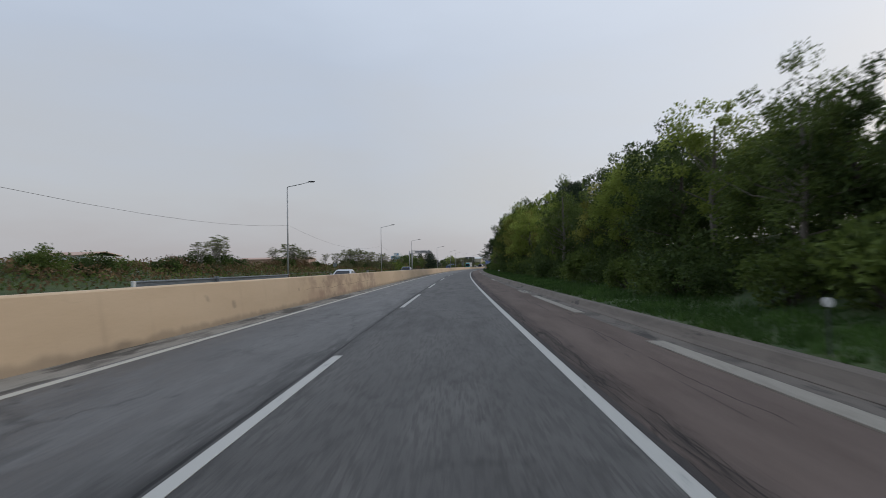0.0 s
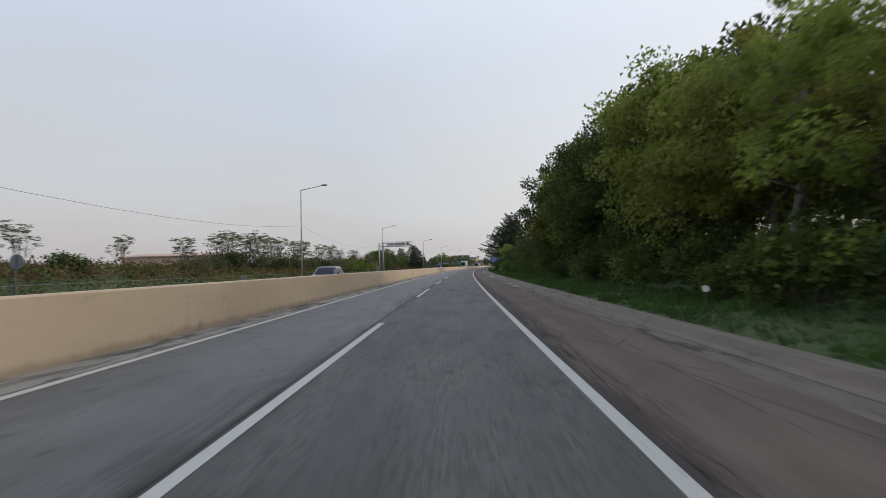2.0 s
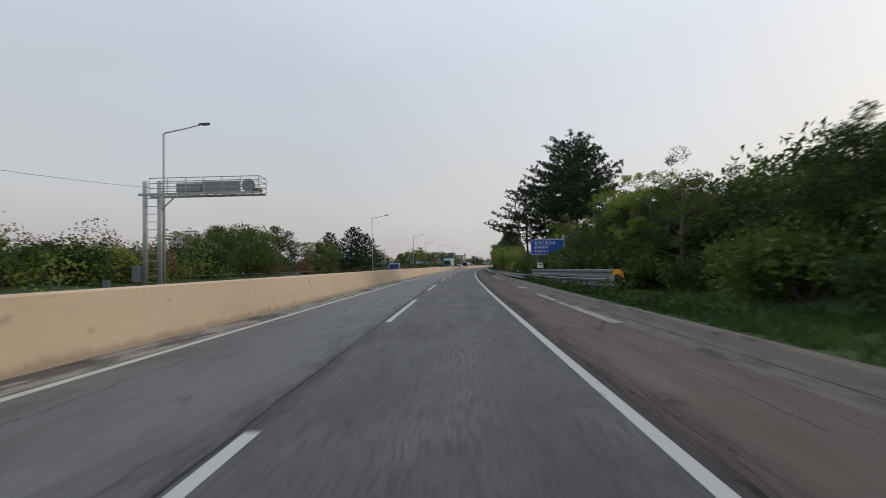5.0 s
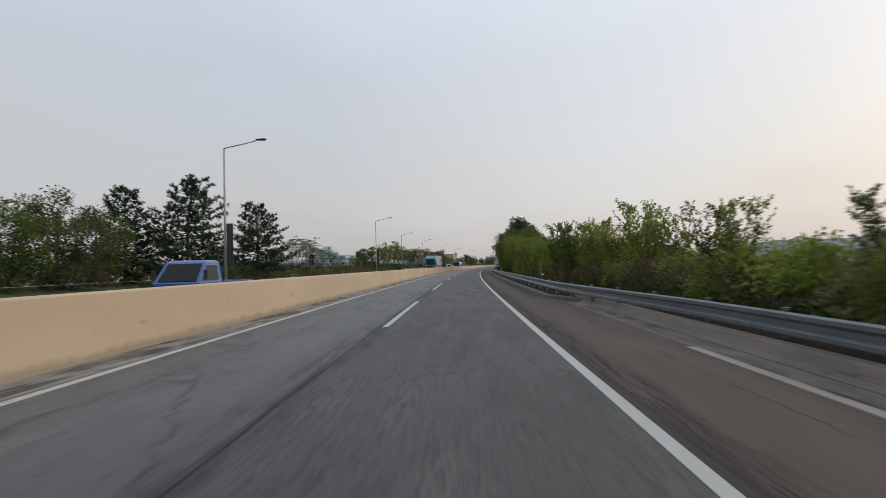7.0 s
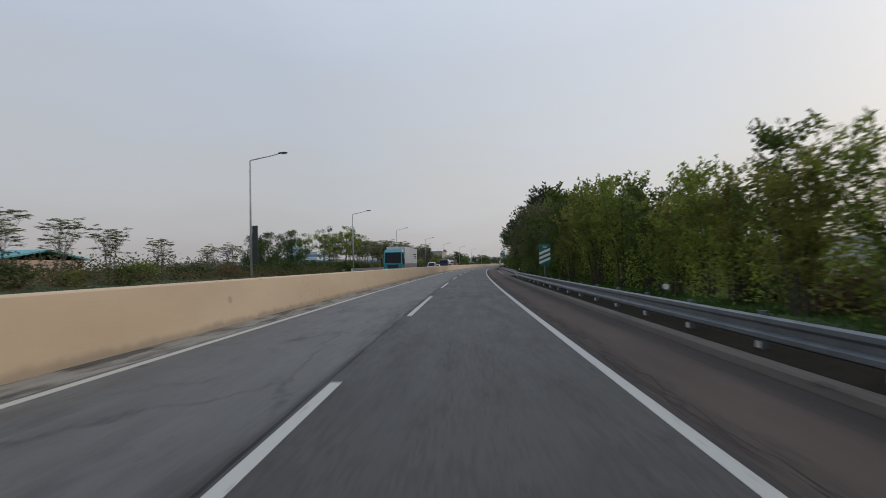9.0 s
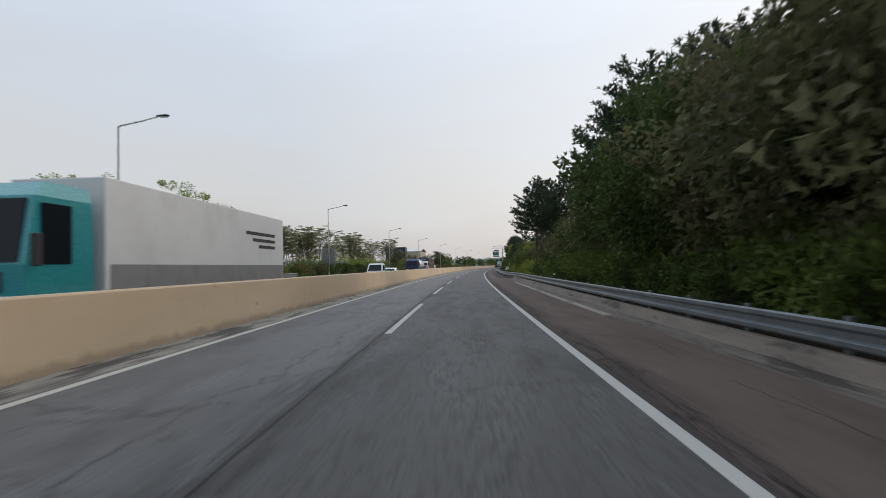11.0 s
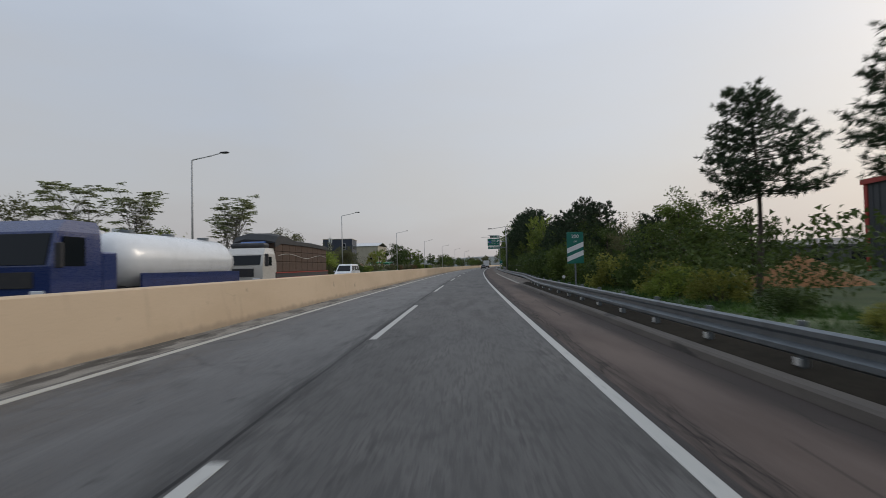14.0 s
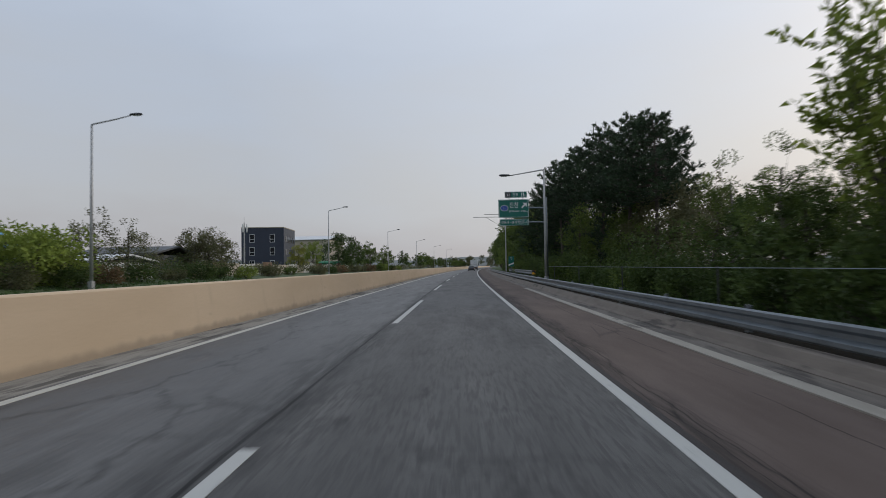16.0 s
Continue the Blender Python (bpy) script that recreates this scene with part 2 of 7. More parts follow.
    stretch = t.span(t.noise(t.coords("UV", (0.0, 0.09, 1.0)), 1.0, 3, 0.6), 0.36, 0.60, 0.35, 1.0)
    near = t.math("SUBTRACT", aside, t.math("MULTIPLY", t.math("MULTIPLY", ragged, stretch), 1.5))
    band = t.math("MULTIPLY", t.span(near, -0.5, 0.10, 1, 0), t.span(flecks, 0.38, 0.58, 0.22, 1.0))
    base = t.mix(t.math("MULTIPLY", band, 0.8), base, (0.021, 0.020, 0.0195))
    wander = t.math("ADD", off, t.math("MULTIPLY", t.math("SUBTRACT", t.noise(t.coords("UV", (0.0, 0.5, 1.0)), 1.0, 4), 0.5), 0.10))
    seam = t.span(t.math("ABSOLUTE", wander, 0), 0.014, 0.030, 0.97, 0)
    base = t.mix(seam, base, (0.003, 0.003, 0.003))
    # cracks: long slanting breaks in the passing lane, finer meanders, and torn dark spots
    where = t.span(t.noise(t.coords("UV", (0.4, 0.12, 1.0)), 0.7, 3), 0.40, 0.48)
    broken = t.span(speck, 0.30, 0.5, 0.35, 1.0)
    crack = t.math("MULTIPLY", t.span(t.cells(warped((0.30, 0.10, 1.0), 0.24), 1.0), 0.0, 0.013, 1, 0), where)
    base = t.mix(t.math("MULTIPLY", t.math("MULTIPLY", crack, broken), t.span(polished, 0, 1, 0.30, 0.68)), base, (0.014, 0.0135, 0.013))
    where2 = t.span(t.noise(t.coords("UV", (0.5, 0.1, 1.0)), 0.9, 3), 0.47, 0.54)
    cross = t.math("MULTIPLY", t.span(t.cells(warped((0.10, 0.16, 1.0), 0.2), 1.0), 0.0, 0.008, 1, 0), where2)
    base = t.mix(t.math("MULTIPLY", cross, 0.55), base, (0.018, 0.0175, 0.017))
    torn = t.span(t.noise(t.coords("UV", (1.1, 0.5, 1.0)), 1.9, 8, 0.75), 0.59, 0.66, 0, 0.75)
    base = t.mix(torn, base, (0.026, 0.025, 0.0245))
    t.color(base)
    t.rough(t.math("SUBTRACT", t.span(streak, 0.3, 0.7, 0.55, 0.72), t.math("MULTIPLY", polished, 0.1)))
    t.bump(speck, 0.45, 0.012)
    return m


def shoulder_material():
    m = mat("reddish_shoulder_asphalt", (0.13, 0.1, 0.085), 0.85)
    t = Tree(m)
    t.bsdf.inputs["Specular IOR Level"].default_value = 0.2
    uv = t.coords("UV")
    lat = t.axis(uv, 0)
    grain = t.noise(uv, 100.0, 3)
    broad = t.noise(t.coords("UV", (1.0, 0.2, 1.0)), 1.3, 6, 0.6)
    base = t.mix(t.span(broad, 0.3, 0.7), (0.116, 0.086, 0.073), (0.164, 0.126, 0.109))
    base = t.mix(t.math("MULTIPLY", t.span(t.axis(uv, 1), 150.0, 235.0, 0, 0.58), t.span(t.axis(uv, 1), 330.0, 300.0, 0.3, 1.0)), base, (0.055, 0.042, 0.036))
    base = t.mix(t.span(grain, 0.35, 0.75, 0, 0.4), base, (0.062, 0.045, 0.037))
    # torn edge beside the white line: a dark smear with long, nearly parallel cracks
    warp = t.node("ShaderNodeVectorMath")
    warp.operation = "ADD"
    nz = t.node("ShaderNodeTexNoise")
    nz.inputs["Scale"].default_value, nz.inputs["Detail"].default_value = 1.6, 7.0
    t.link(uv, nz.inputs["Vector"])
    less = t.node("ShaderNodeVectorMath")
    less.operation, less.inputs["Scale"].default_value = "SCALE", 0.55
    t.link(nz.outputs["Color"], less.inputs[0])
    t.link(less.outputs[0], warp.inputs[0])
    t.link(t.coords("UV", (3.4, 0.22, 1.0)), warp.inputs[1])
    edge = t.cells(warp.outputs[0], 1.9)
    near = t.math("SUBTRACT", lat, t.math("MULTIPLY", t.noise(t.coords("UV", (1, 0.22, 1)), 1.0, 5), 0.85))
    zone = t.span(near, -0.12, 0.36, 1, 0)
    smear = t.span(t.noise(t.coords("UV", (5.0, 0.35, 1)), 1.3, 7, 0.7), 0.34, 0.62, 0.25, 1.0)
    base = t.mix(t.math("MULTIPLY", t.math("MULTIPLY", zone, smear), 0.78), base, (0.024, 0.021, 0.0195))
    base = t.mix(t.math("MULTIPLY", t.span(edge, 0.008, 0.045, 0.8, 0), zone), base, (0.008, 0.007, 0.0065))
    for mid, tall in ((0.42, 0.55), (1.55, 0.4)):
        line = t.math("ABSOLUTE", t.math("SUBTRACT", lat, t.span(t.noise(t.coords("UV", (0.0, 0.22, 1.0)), 1.0, 6, 0.62), 0.2, 0.8, mid - tall / 2, mid + tall / 2, False)), 0)
        gaps = t.span(t.noise(t.coords("UV", (0.3, 0.16, 1.0)), 1.0 + mid, 3), 0.44, 0.52)
        base = t.mix(t.math("MULTIPLY", t.span(line, 0.004, 0.016, 0.7, 0), gaps), base, (0.012, 0.0105, 0.0095))
    # darker, ragged band along the foot of the low kerb
    s_ = t.axis(uv, 1)
    kerbed = t.math("MAXIMUM", t.math("MULTIPLY", t.span(s_, 219, 224), t.span(s_, 316, 310)), t.math("MULTIPLY", t.span(s_, 376, 382), t.span(s_, 448, 442)))
    kerb_dark = t.span(t.math("ADD", lat, t.math("MULTIPLY", t.noise(t.coords("UV", (1, 0.25, 1)), 0.8, 5), 0.7)), 1.55, 2.05, 0, 0.75)
    base = t.mix(t.math("MULTIPLY", kerbed, kerb_dark), base, (0.030, 0.026, 0.024))
    tar = t.span(t.math("SUBTRACT", lat, t.math("MULTIPLY", t.noise(uv, 1.2, 5), 0.08)), 0.13, 0.17, 0.8, 0)
    base = t.mix(tar, base, (0.05, 0.046, 0.045))
    far_crack = t.math("MULTIPLY", t.span(t.cells(t.coords("UV", (0.5, 0.1, 1)), 0.9), 0, 0.008, 1, 0), t.span(t.noise(uv, 0.3, 2), 0.5, 0.56))
    base = t.mix(t.math("MULTIPLY", far_crack, 0.6), base, (0.04, 0.034, 0.03))
    t.color(base)
    t.bump(grain, 0.5, 0.006)
    return m


def concrete_material(name, light, dark, streaks=0.5, blots=0.58):
    m = mat(name, light, 0.85)
    t = Tree(m)
    uv = t.coords("UV")
    st = t.noise(t.coords("UV", (2.0, 0.5, 1)), 1.3, 7, 0.65, 0.5)
    fine = t.noise(uv, 40, 4)
    c = t.mix(t.span(st, 0.42, 0.66, 0, streaks), light, dark)
    c = t.mix(t.span(fine, 0.4, 0.7, 0, 0.35), c, dark)
    blot = t.span(t.noise(t.coords("UV", (1.5, 0.25, 1)), 0.9, 5, 0.6), blots, blots + 0.05, 0, 0.75)
    t.color(t.mix(blot, c, tuple(v * 0.35 for v in dark)))
    t.bump(fine, 0.4, 0.006)
    return m


def barrier_material():
    m = mat("beige_painted_concrete", (0.5, 0.4, 0.28), 0.75)
    t = Tree(m)
    uv = t.coords("UV")
    s_ = t.axis(uv, 1)
    broad = t.noise(t.coords("UV", (0.5, 0.12, 1)), 1.0, 5, 0.6)
    c = t.mix(t.span(broad, 0.3, 0.7), (0.52, 0.385, 0.250), (0.605, 0.460, 0.312))
    runs = t.noise(t.coords("UV", (0.35, 1.6, 1)), 1.2, 6, 0.65)
    c = t.mix(t.span(runs, 0.55, 0.75, 0, 0.45), c, (0.36, 0.26, 0.175))
    fine = t.noise(uv, 25, 4)
    c = t.mix(t.span(fine, 0.45, 0.75, 0, 0.2), c, (0.30, 0.225, 0.155))
    # a repaired, browner run with hairline cracks
    here = t.math("MULTIPLY", t.span(s_, 8.0, 14.0), t.span(s_, 34.0, 28.0))
    old = t.span(t.noise(t.coords("UV", (0.8, 0.35, 1)), 1.2, 5, 0.6), 0.42, 0.60, 0, 0.8)
    c = t.mix(t.math("MULTIPLY", here, old), c, (0.30, 0.20, 0.14))
    warp = t.node("ShaderNodeVectorMath")
    warp.operation = "ADD"
    nz = t.node("ShaderNodeTexNoise")
    nz.inputs["Scale"].default_value, nz.inputs["Detail"].default_value = 1.1, 6.0
    t.link(uv, nz.inputs["Vector"])
    t.link(nz.outputs["Color"], warp.inputs[0])
    t.link(t.coords("UV", (0.5, 0.16, 1)), warp.inputs[1])
    hair = t.math("MULTIPLY", t.span(t.cells(warp.outputs[0], 0.8), 0, 0.01, 1, 0), t.span(t.noise(t.coords("UV", (1, 0.3, 1)), 0.35, 2), 0.54, 0.6))
    c = t.mix(t.math("MULTIPLY", hair, 0.22), c, (0.10, 0.075, 0.055))
    # a long level crack and rusty damp below it on the repaired run
    up = t.math("ADD", t.axis(uv, 0), 8.17)
    way_ = t.span(t.noise(t.coords("UV", (0.0, 0.13, 1)), 1.0, 8, 0.62), 0.2, 0.8, 0.35, 0.85, False)
    line = t.math("ABSOLUTE", t.math("SUBTRACT", up, way_), 0)
    gaps = t.span(t.noise(t.coords("UV", (0.0, 0.8, 1)), 1.0, 3), 0.40, 0.50)
    damp = t.math("MULTIPLY", t.span(t.math("SUBTRACT", way_, up), 0.0, 0.25), t.span(t.noise(t.coords("UV", (0.3, 0.5, 1)), 1.0, 5), 0.38, 0.6, 0, 0.65))
    c = t.mix(t.math("MULTIPLY", here, damp), c, (0.36, 0.235, 0.165))
    c = t.mix(t.math("MULTIPLY", t.math("MULTIPLY", t.span(line, 0.003, 0.012, 0.8, 0), gaps), here), c, (0.07, 0.05, 0.04))
    # dark splash along the foot
    foot = t.math("SUBTRACT", up, t.math("MULTIPLY", t.noise(t.coords("UV", (0.4, 1.0, 1)), 1.5, 6, 0.7), 0.42))
    c = t.mix(t.span(foot, -0.16, 0.02, 0.6, 0), c, (0.24, 0.185, 0.13))
    spots = t.span(t.noise(t.coords("UV", (1, 0.8, 1)), 1.4, 2, 0.4), 0.70, 0.74, 0, 0.5)
    c = t.mix(spots, c, (0.22, 0.17, 0.12))
    t.color(c)
    t.bump(fine, 0.25, 0.004)
    return m


def paint_material(name, color):
    m = mat(name, color, 0.6)
    t = Tree(m)
    uv = t.coords("UV")
    wear = t.noise(t.coords("UV", (3, 0.7, 1)), 3.0, 7, 0.7)
    fine = t.noise(uv, 60, 3)
    c = t.mix(t.span(wear, 0.56, 0.72, 0, 0.7), color, (0.16, 0.16, 0.165))
    t.color(t.mix(t.span(fine, 0.45, 0.75, 0, 0.3), c, (0.3, 0.3, 0.3)))
    t.bump(fine, 0.4, 0.003)
    return m


def ground_material():
    m = mat("grass_and_soil", (0.06, 0.09, 0.03), 0.95)
    t = Tree(m)
    v = t.coords("Object")
    a, b = t.noise(v, 0.35, 6, 0.65), t.noise(v, 9.0, 5, 0.6)
    c = t.mix(t.span(a, 0.38, 0.62), (0.030, 0.062, 0.018), (0.060, 0.092, 0.028))
    c = t.mix(t.span(b, 0.45, 0.7, 0, 0.6), c, (0.085, 0.070, 0.040))
    t.color(c)
    t.bump(b, 0.8, 0.05)
    return m


ASPHALT = asphalt_material()
SHOULDER = shoulder_material()
GUTTER = concrete_material("weathered_concrete", (0.150, 0.128, 0.108), (0.062, 0.052, 0.044), 0.9)
PALE_SLAB = concrete_material("pale_concrete_slab", (0.32, 0.295, 0.25), (0.2, 0.175, 0.145))
# soil and litter, with the shade under the guard rail put into the colour
SHADED_SOIL = worn("soil_litter_rail_shade", (0.030, 0.026, 0.02), (0.016, 0.014, 0.011), 3, 0.95, 0, 0.6, 20, 0.6)
SHADED_SOIL.node_tree.nodes["Principled BSDF"].inputs["Specular IOR Level"].default_value = 0.05
KERB = concrete_material("kerb_concrete", (0.165, 0.138, 0.114), (0.085, 0.070, 0.058))
LOW_KERB = concrete_material("dirty_low_kerb_concrete", (0.105, 0.090, 0.077), (0.058, 0.049, 0.041))
MARGIN = concrete_material("dirty_median_margin", (0.27, 0.250, 0.215), (0.075, 0.066, 0.057), 0.9, 0.53)
BARRIER = barrier_material()
WHITE_PAINT = paint_material("white_road_paint", (0.43, 0.425, 0.395))
YELLOW_PAINT = paint_material("pale_edge_paint", (0.46, 0.44, 0.38))
GROUND = ground_material()
GALV = worn("galvanised_steel", (0.200, 0.226, 0.245), (0.105, 0.118, 0.13), 2.0, 0.45, 0.75, 0.5, 30)
POST_STEEL = worn("grey_painted_steel", (0.42, 0.42, 0.41), (0.25, 0.25, 0.24), 2.5, 0.55, 0.35, 0.5, 40)
DARK_METAL = worn("dark_metal", (0.06, 0.062, 0.066), (0.03, 0.03, 0.032), 4, 0.5, 0.4)
WHITE_PLASTIC = worn("white_plastic", (0.72, 0.72, 0.70), (0.45, 0.44, 0.42), 6, 0.5)

# ---- the road ----
GUTTERS = ((-160, 220), (314, 376), (446, 760))       # stretches with a drained kerb; a low plain kerb between them


def in_gutter(s):
    return any(a <= s < b for a, b in GUTTERS)


def rail_lat(s):
    return float(np.interp(s, (150, 157, 178, 183, 208, 220, 306, 322, 368, 384, 438, 456, 900), (4.25, 4.2, 3.8, 3.45, 3.3, 2.5, 2.48, 3.25, 3.3, 2.5, 2.5, 3.3, 3.3)))


def bank(s, lat):
    """Height of the ground beside the road."""
    if lat > 0:
        top = float(np.interp(s, (-160, 150, 190, 230, 330, 360, 395, 440, 470, 560, 800), (3.0, 2.6, 0.8, -0.3, 0.2, 0.8, 0.0, 0.6, 1.6, 1.2, 0.3)))
        k = min(max((lat - 5.5) / 8.0, 0), 1)
        base = 0.16 + 0.06 * min(max((lat - 3.4) / 2, 0), 1)
        far = min(max((lat - 30) / 60, 0), 1)
        h = base + (top - base) * k * k * (3 - 2 * k)
        return h * (1 - far) - 0.4 * far
    out = -lat
    k = min(max((out - 19.6) / 7.0, 0), 1)
    far = min(max((out - 32) / 50, 0), 1)
    rise = float(np.interp(s, (-160, 60, 150, 260), (1.7, 1.6, 1.1, 0.75)))
    return -0.06 + (rise * k + 0.06 * k) * (1 - far) - 0.4 * far


def make_ground():
    lats = [-150, -110, -80, -60, -48, -40, -34, -30, -27, -25, -23, -21.6, -20.2, -19.4, -8.9, -8.3, -4, 0, 2.1, 3.3, 3.42, 4.2, 5, 6, 7, 8.5, 10, 12, 14, 17, 20, 25, 30, 38, 48, 60, 80, 110, 150]
    def prof(s):
        rows_ = []
        for l in lats:
            if l < -19.3 or l > 3.35:
                w = noise.noise(Vector((l * 0.35, s * 0.35, 0.0))) * 0.14 + noise.noise(Vector((l * 1.7, s * 1.7, 5.0))) * 0.05
                z = bank(s, l) + (w if abs(l) > 3.6 else 0)
            else:
                z = -0.35
            rows_.append((l, z))
        return rows_
    me = strip("ground", -150, 1000, 2.0, prof, GROUND, smooth=True)
    bm = bmesh.new()
    bm.from_mesh(me)
    r = 4500
    vs = [bm.verts.new((r * math.cos(a), r * math.sin(a), -0.62)) for a in (2 * math.pi * k / 48 for k in range(48))]
    bm.faces.new(vs)
    bm.to_mesh(me)
    bm.free()
    tagged(new("ground", me), "uneven green roadside grass and soil reaching the horizon", "ground", kind="structure")


make_ground()

road = new("road", strip("road", -150, 1000, 2.0, [(-7.35, 0), (-6, 0.0), (-3.74, 0), (-1.8, 0.0), (0.05, 0)], ASPHALT))
tagged(road, "worn grey asphalt carriageway with cracks and a dark lane seam", "road", kind="structure")
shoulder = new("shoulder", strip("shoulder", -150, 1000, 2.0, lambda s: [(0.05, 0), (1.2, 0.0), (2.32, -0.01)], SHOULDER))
tagged(shoulder, "reddish brown asphalt hard shoulder with crazed torn edge", "shoulder", kind="structure")
margin = new("median_margin", strip("median_margin", -150, 1000, 2.0, [(-8.5, 0.004), (-7.35, 0.0)], MARGIN))
tagged(margin, "dirty narrow concrete margin beside the median wall", "margin", kind="structure")
opposite = new("opposite_road", strip("opposite_road", -150, 1000, 4.0, [(-19.6, 0), (-14, 0.0), (-8.83, 0)], ASPHALT))
tagged(opposite, "worn grey asphalt carriageway for oncoming traffic", "road", kind="structure")

barrier = new("median_barrier", strip("median_barrier", -150, 1000, 2.0,
              [(-8.17, 0), (-8.175, 0.05), (-8.19, 0.17), (-8.33, 1.165), (-8.36, 1.2), (-8.64, 1.2), (-8.67, 1.165), (-8.81, 0.17), (-8.825, 0.05), (-8.83, 0)], BARRIER, closed=True))
tagged(barrier, "beige painted concrete median wall with stains and hairline cracks", "barrier", kind="structure")


def flat_band(name, s0, s1, lat, width, material, parent, z=0.006, step=2.0):
    n = max(1, int(round((s1 - s0) / step)))
    me = strip(name, s0, s1, (s1 - s0) / n, [(lat - width / 2, 0.0), (lat - width / 2, z), (lat + width / 2, z), (lat + width / 2, 0.0)], material)
    return part(name, me, material, parent)


flat_band("edge_line", -150, 1000, 0.015, 0.155, WHITE_PAINT, road)
flat_band("edge_line", -150, 1000, -7.17, 0.16, YELLOW_PAINT, road)
flat_band("edge_line", -150, 1000, -9.9, 0.15, WHITE_PAINT, opposite)
flat_band("edge_line", -150, 1000, -17.4, 0.15, WHITE_PAINT, opposite)
DASHES = (-103.7, -83.7, -63.7, -43.7, -23.7, -3.7, 17.2, 36.5, 61.0, 83.1, 102.6, 122.0, 141.4, 160.8, 179.4, 199.7, 219.9, 243.3, 262.1, 280.7, 299.2, 317.8, 336.3, 353.7, 370.3, 390.9, 409.1, 425.9, 446.5, 469.0, 488.7, 508.7, 528.7, 548.7, 568.7, 588.7, 608.7, 628.7, 648.7)
for far in DASHES:
    flat_band("lane_dash", far - {61.0: 12.6, 243.3: 12.3, 390.9: 10.6}.get(far, 9.7), far, -3.6, 0.15, WHITE_PAINT, road)
for k in range(24):
    flat_band("lane_dash", -20 + 20 * k, -10 + 20 * k, -13.7, 0.15, WHITE_PAINT, opposite)

for a, b in GUTTERS:
    g = new("gutter", strip("gutter", a - 2, b + 2, 2.0, [(2.32, -0.01), (2.6, -0.04), (2.86, -0.01)], GUTTER))
    tagged(g, "patchy weathered concrete gutter along the shoulder", "gutter", kind="structure")
    k = new("kerb", strip("kerb", a, b, 2.0, [(2.85, -0.1), (2.85, 0.0), (2.93, 0.06), (3.04, 0.20), (3.08, 0.22), (3.34, 0.20), (3.44, 0.16), (3.44, -0.1)], KERB, closed=True))
    tagged(k, "stained low concrete kerb wall behind the gutter", "kerb", kind="structure")
for s0, s1, l0, l1 in ((-40, -2.5, 2.14, 2.48), (4, 14, 2.2, 2.5), (17, 20, 2.15, 2.6), (44, 50, 2.2, 2.45), (83.6, 86.0, 2.2, 2.7), (88.6, 90.4, 2.2, 2.6), (112, 120, 2.2, 2.5), (150, 164, 2.1, 2.42), (170, 173, 2.15, 2.65), (190.3, 206, 2.18, 2.36), (330, 361, 2.13, 2.40), (447.5, 500, 2.14, 2.42)):
    sl = new("gutter_slab", strip("gutter_slab", s0, s1, (s1 - s0) / 4, [(l0, -0.03), (l0, 0.012), (l1, 0.004), (l1, -0.06)], PALE_SLAB, closed=True))
    tagged(sl, "pale concrete slab laid along the gutter", "slab", kind="structure")
# strips that carry the rail's painted shade between kerb and posts
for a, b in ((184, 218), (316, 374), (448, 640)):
    sl = new("soil_strip", strip("soil_strip", a, b, 2.0, [(3.32, 0.17), (3.42, 0.21), (4.3, 0.26)], SHADED_SOIL))
    tagged(sl, "soil and litter between the kerb and the rail posts, rail shade painted in", "soil", kind="structure")
for a, b in ((217, 316), (374, 448)):
    flare = lambda s, a=a, b=b: 1.15 * max(0.0, 1 - min(s - a, b - s) / 4.0) ** 1.5
    k = new("kerb", strip("kerb", a, b, 1.0, lambda s: [(l + flare(s), z) for l, z in ((1.95, -0.1), (1.95, 0.0), (1.98, 0.1), (2.02, 0.13), (2.2, 0.13), (2.24, -0.1))], LOW_KERB, closed=True))
    tagged(k, "grey low concrete kerb under the guard rail", "kerb", kind="structure")
    # same near-black soil: the rail's shade is in its colour
    sl = new("soil_strip", strip("soil_strip", a, b, 1.0, lambda s: [(2.22 + flare(s), 0.06), (3.0 + 0.3 * flare(s), 0.16), (3.9, 0.24)], SHADED_SOIL))
    tagged(sl, "soil strip behind the low kerb, rail shade painted in", "soil", kind="structure")


# ---- guard rail ----
def beam_profile(face, top, h=0.375):
    """Outline of a two-wave beam; face: lat of its front."""
    pts = ((0.03, 0.0), (0.0, 0.03), (0.0, 0.09), (0.075, 0.14), (0.075, 0.21), (0.0, 0.26), (0.0, 0.32), (0.03, 0.35))
    front = [(face + d, top - h + z * h / 0.35) for d, z in pts]
    return front + [(l + 0.012, z) for l, z in reversed(front)]


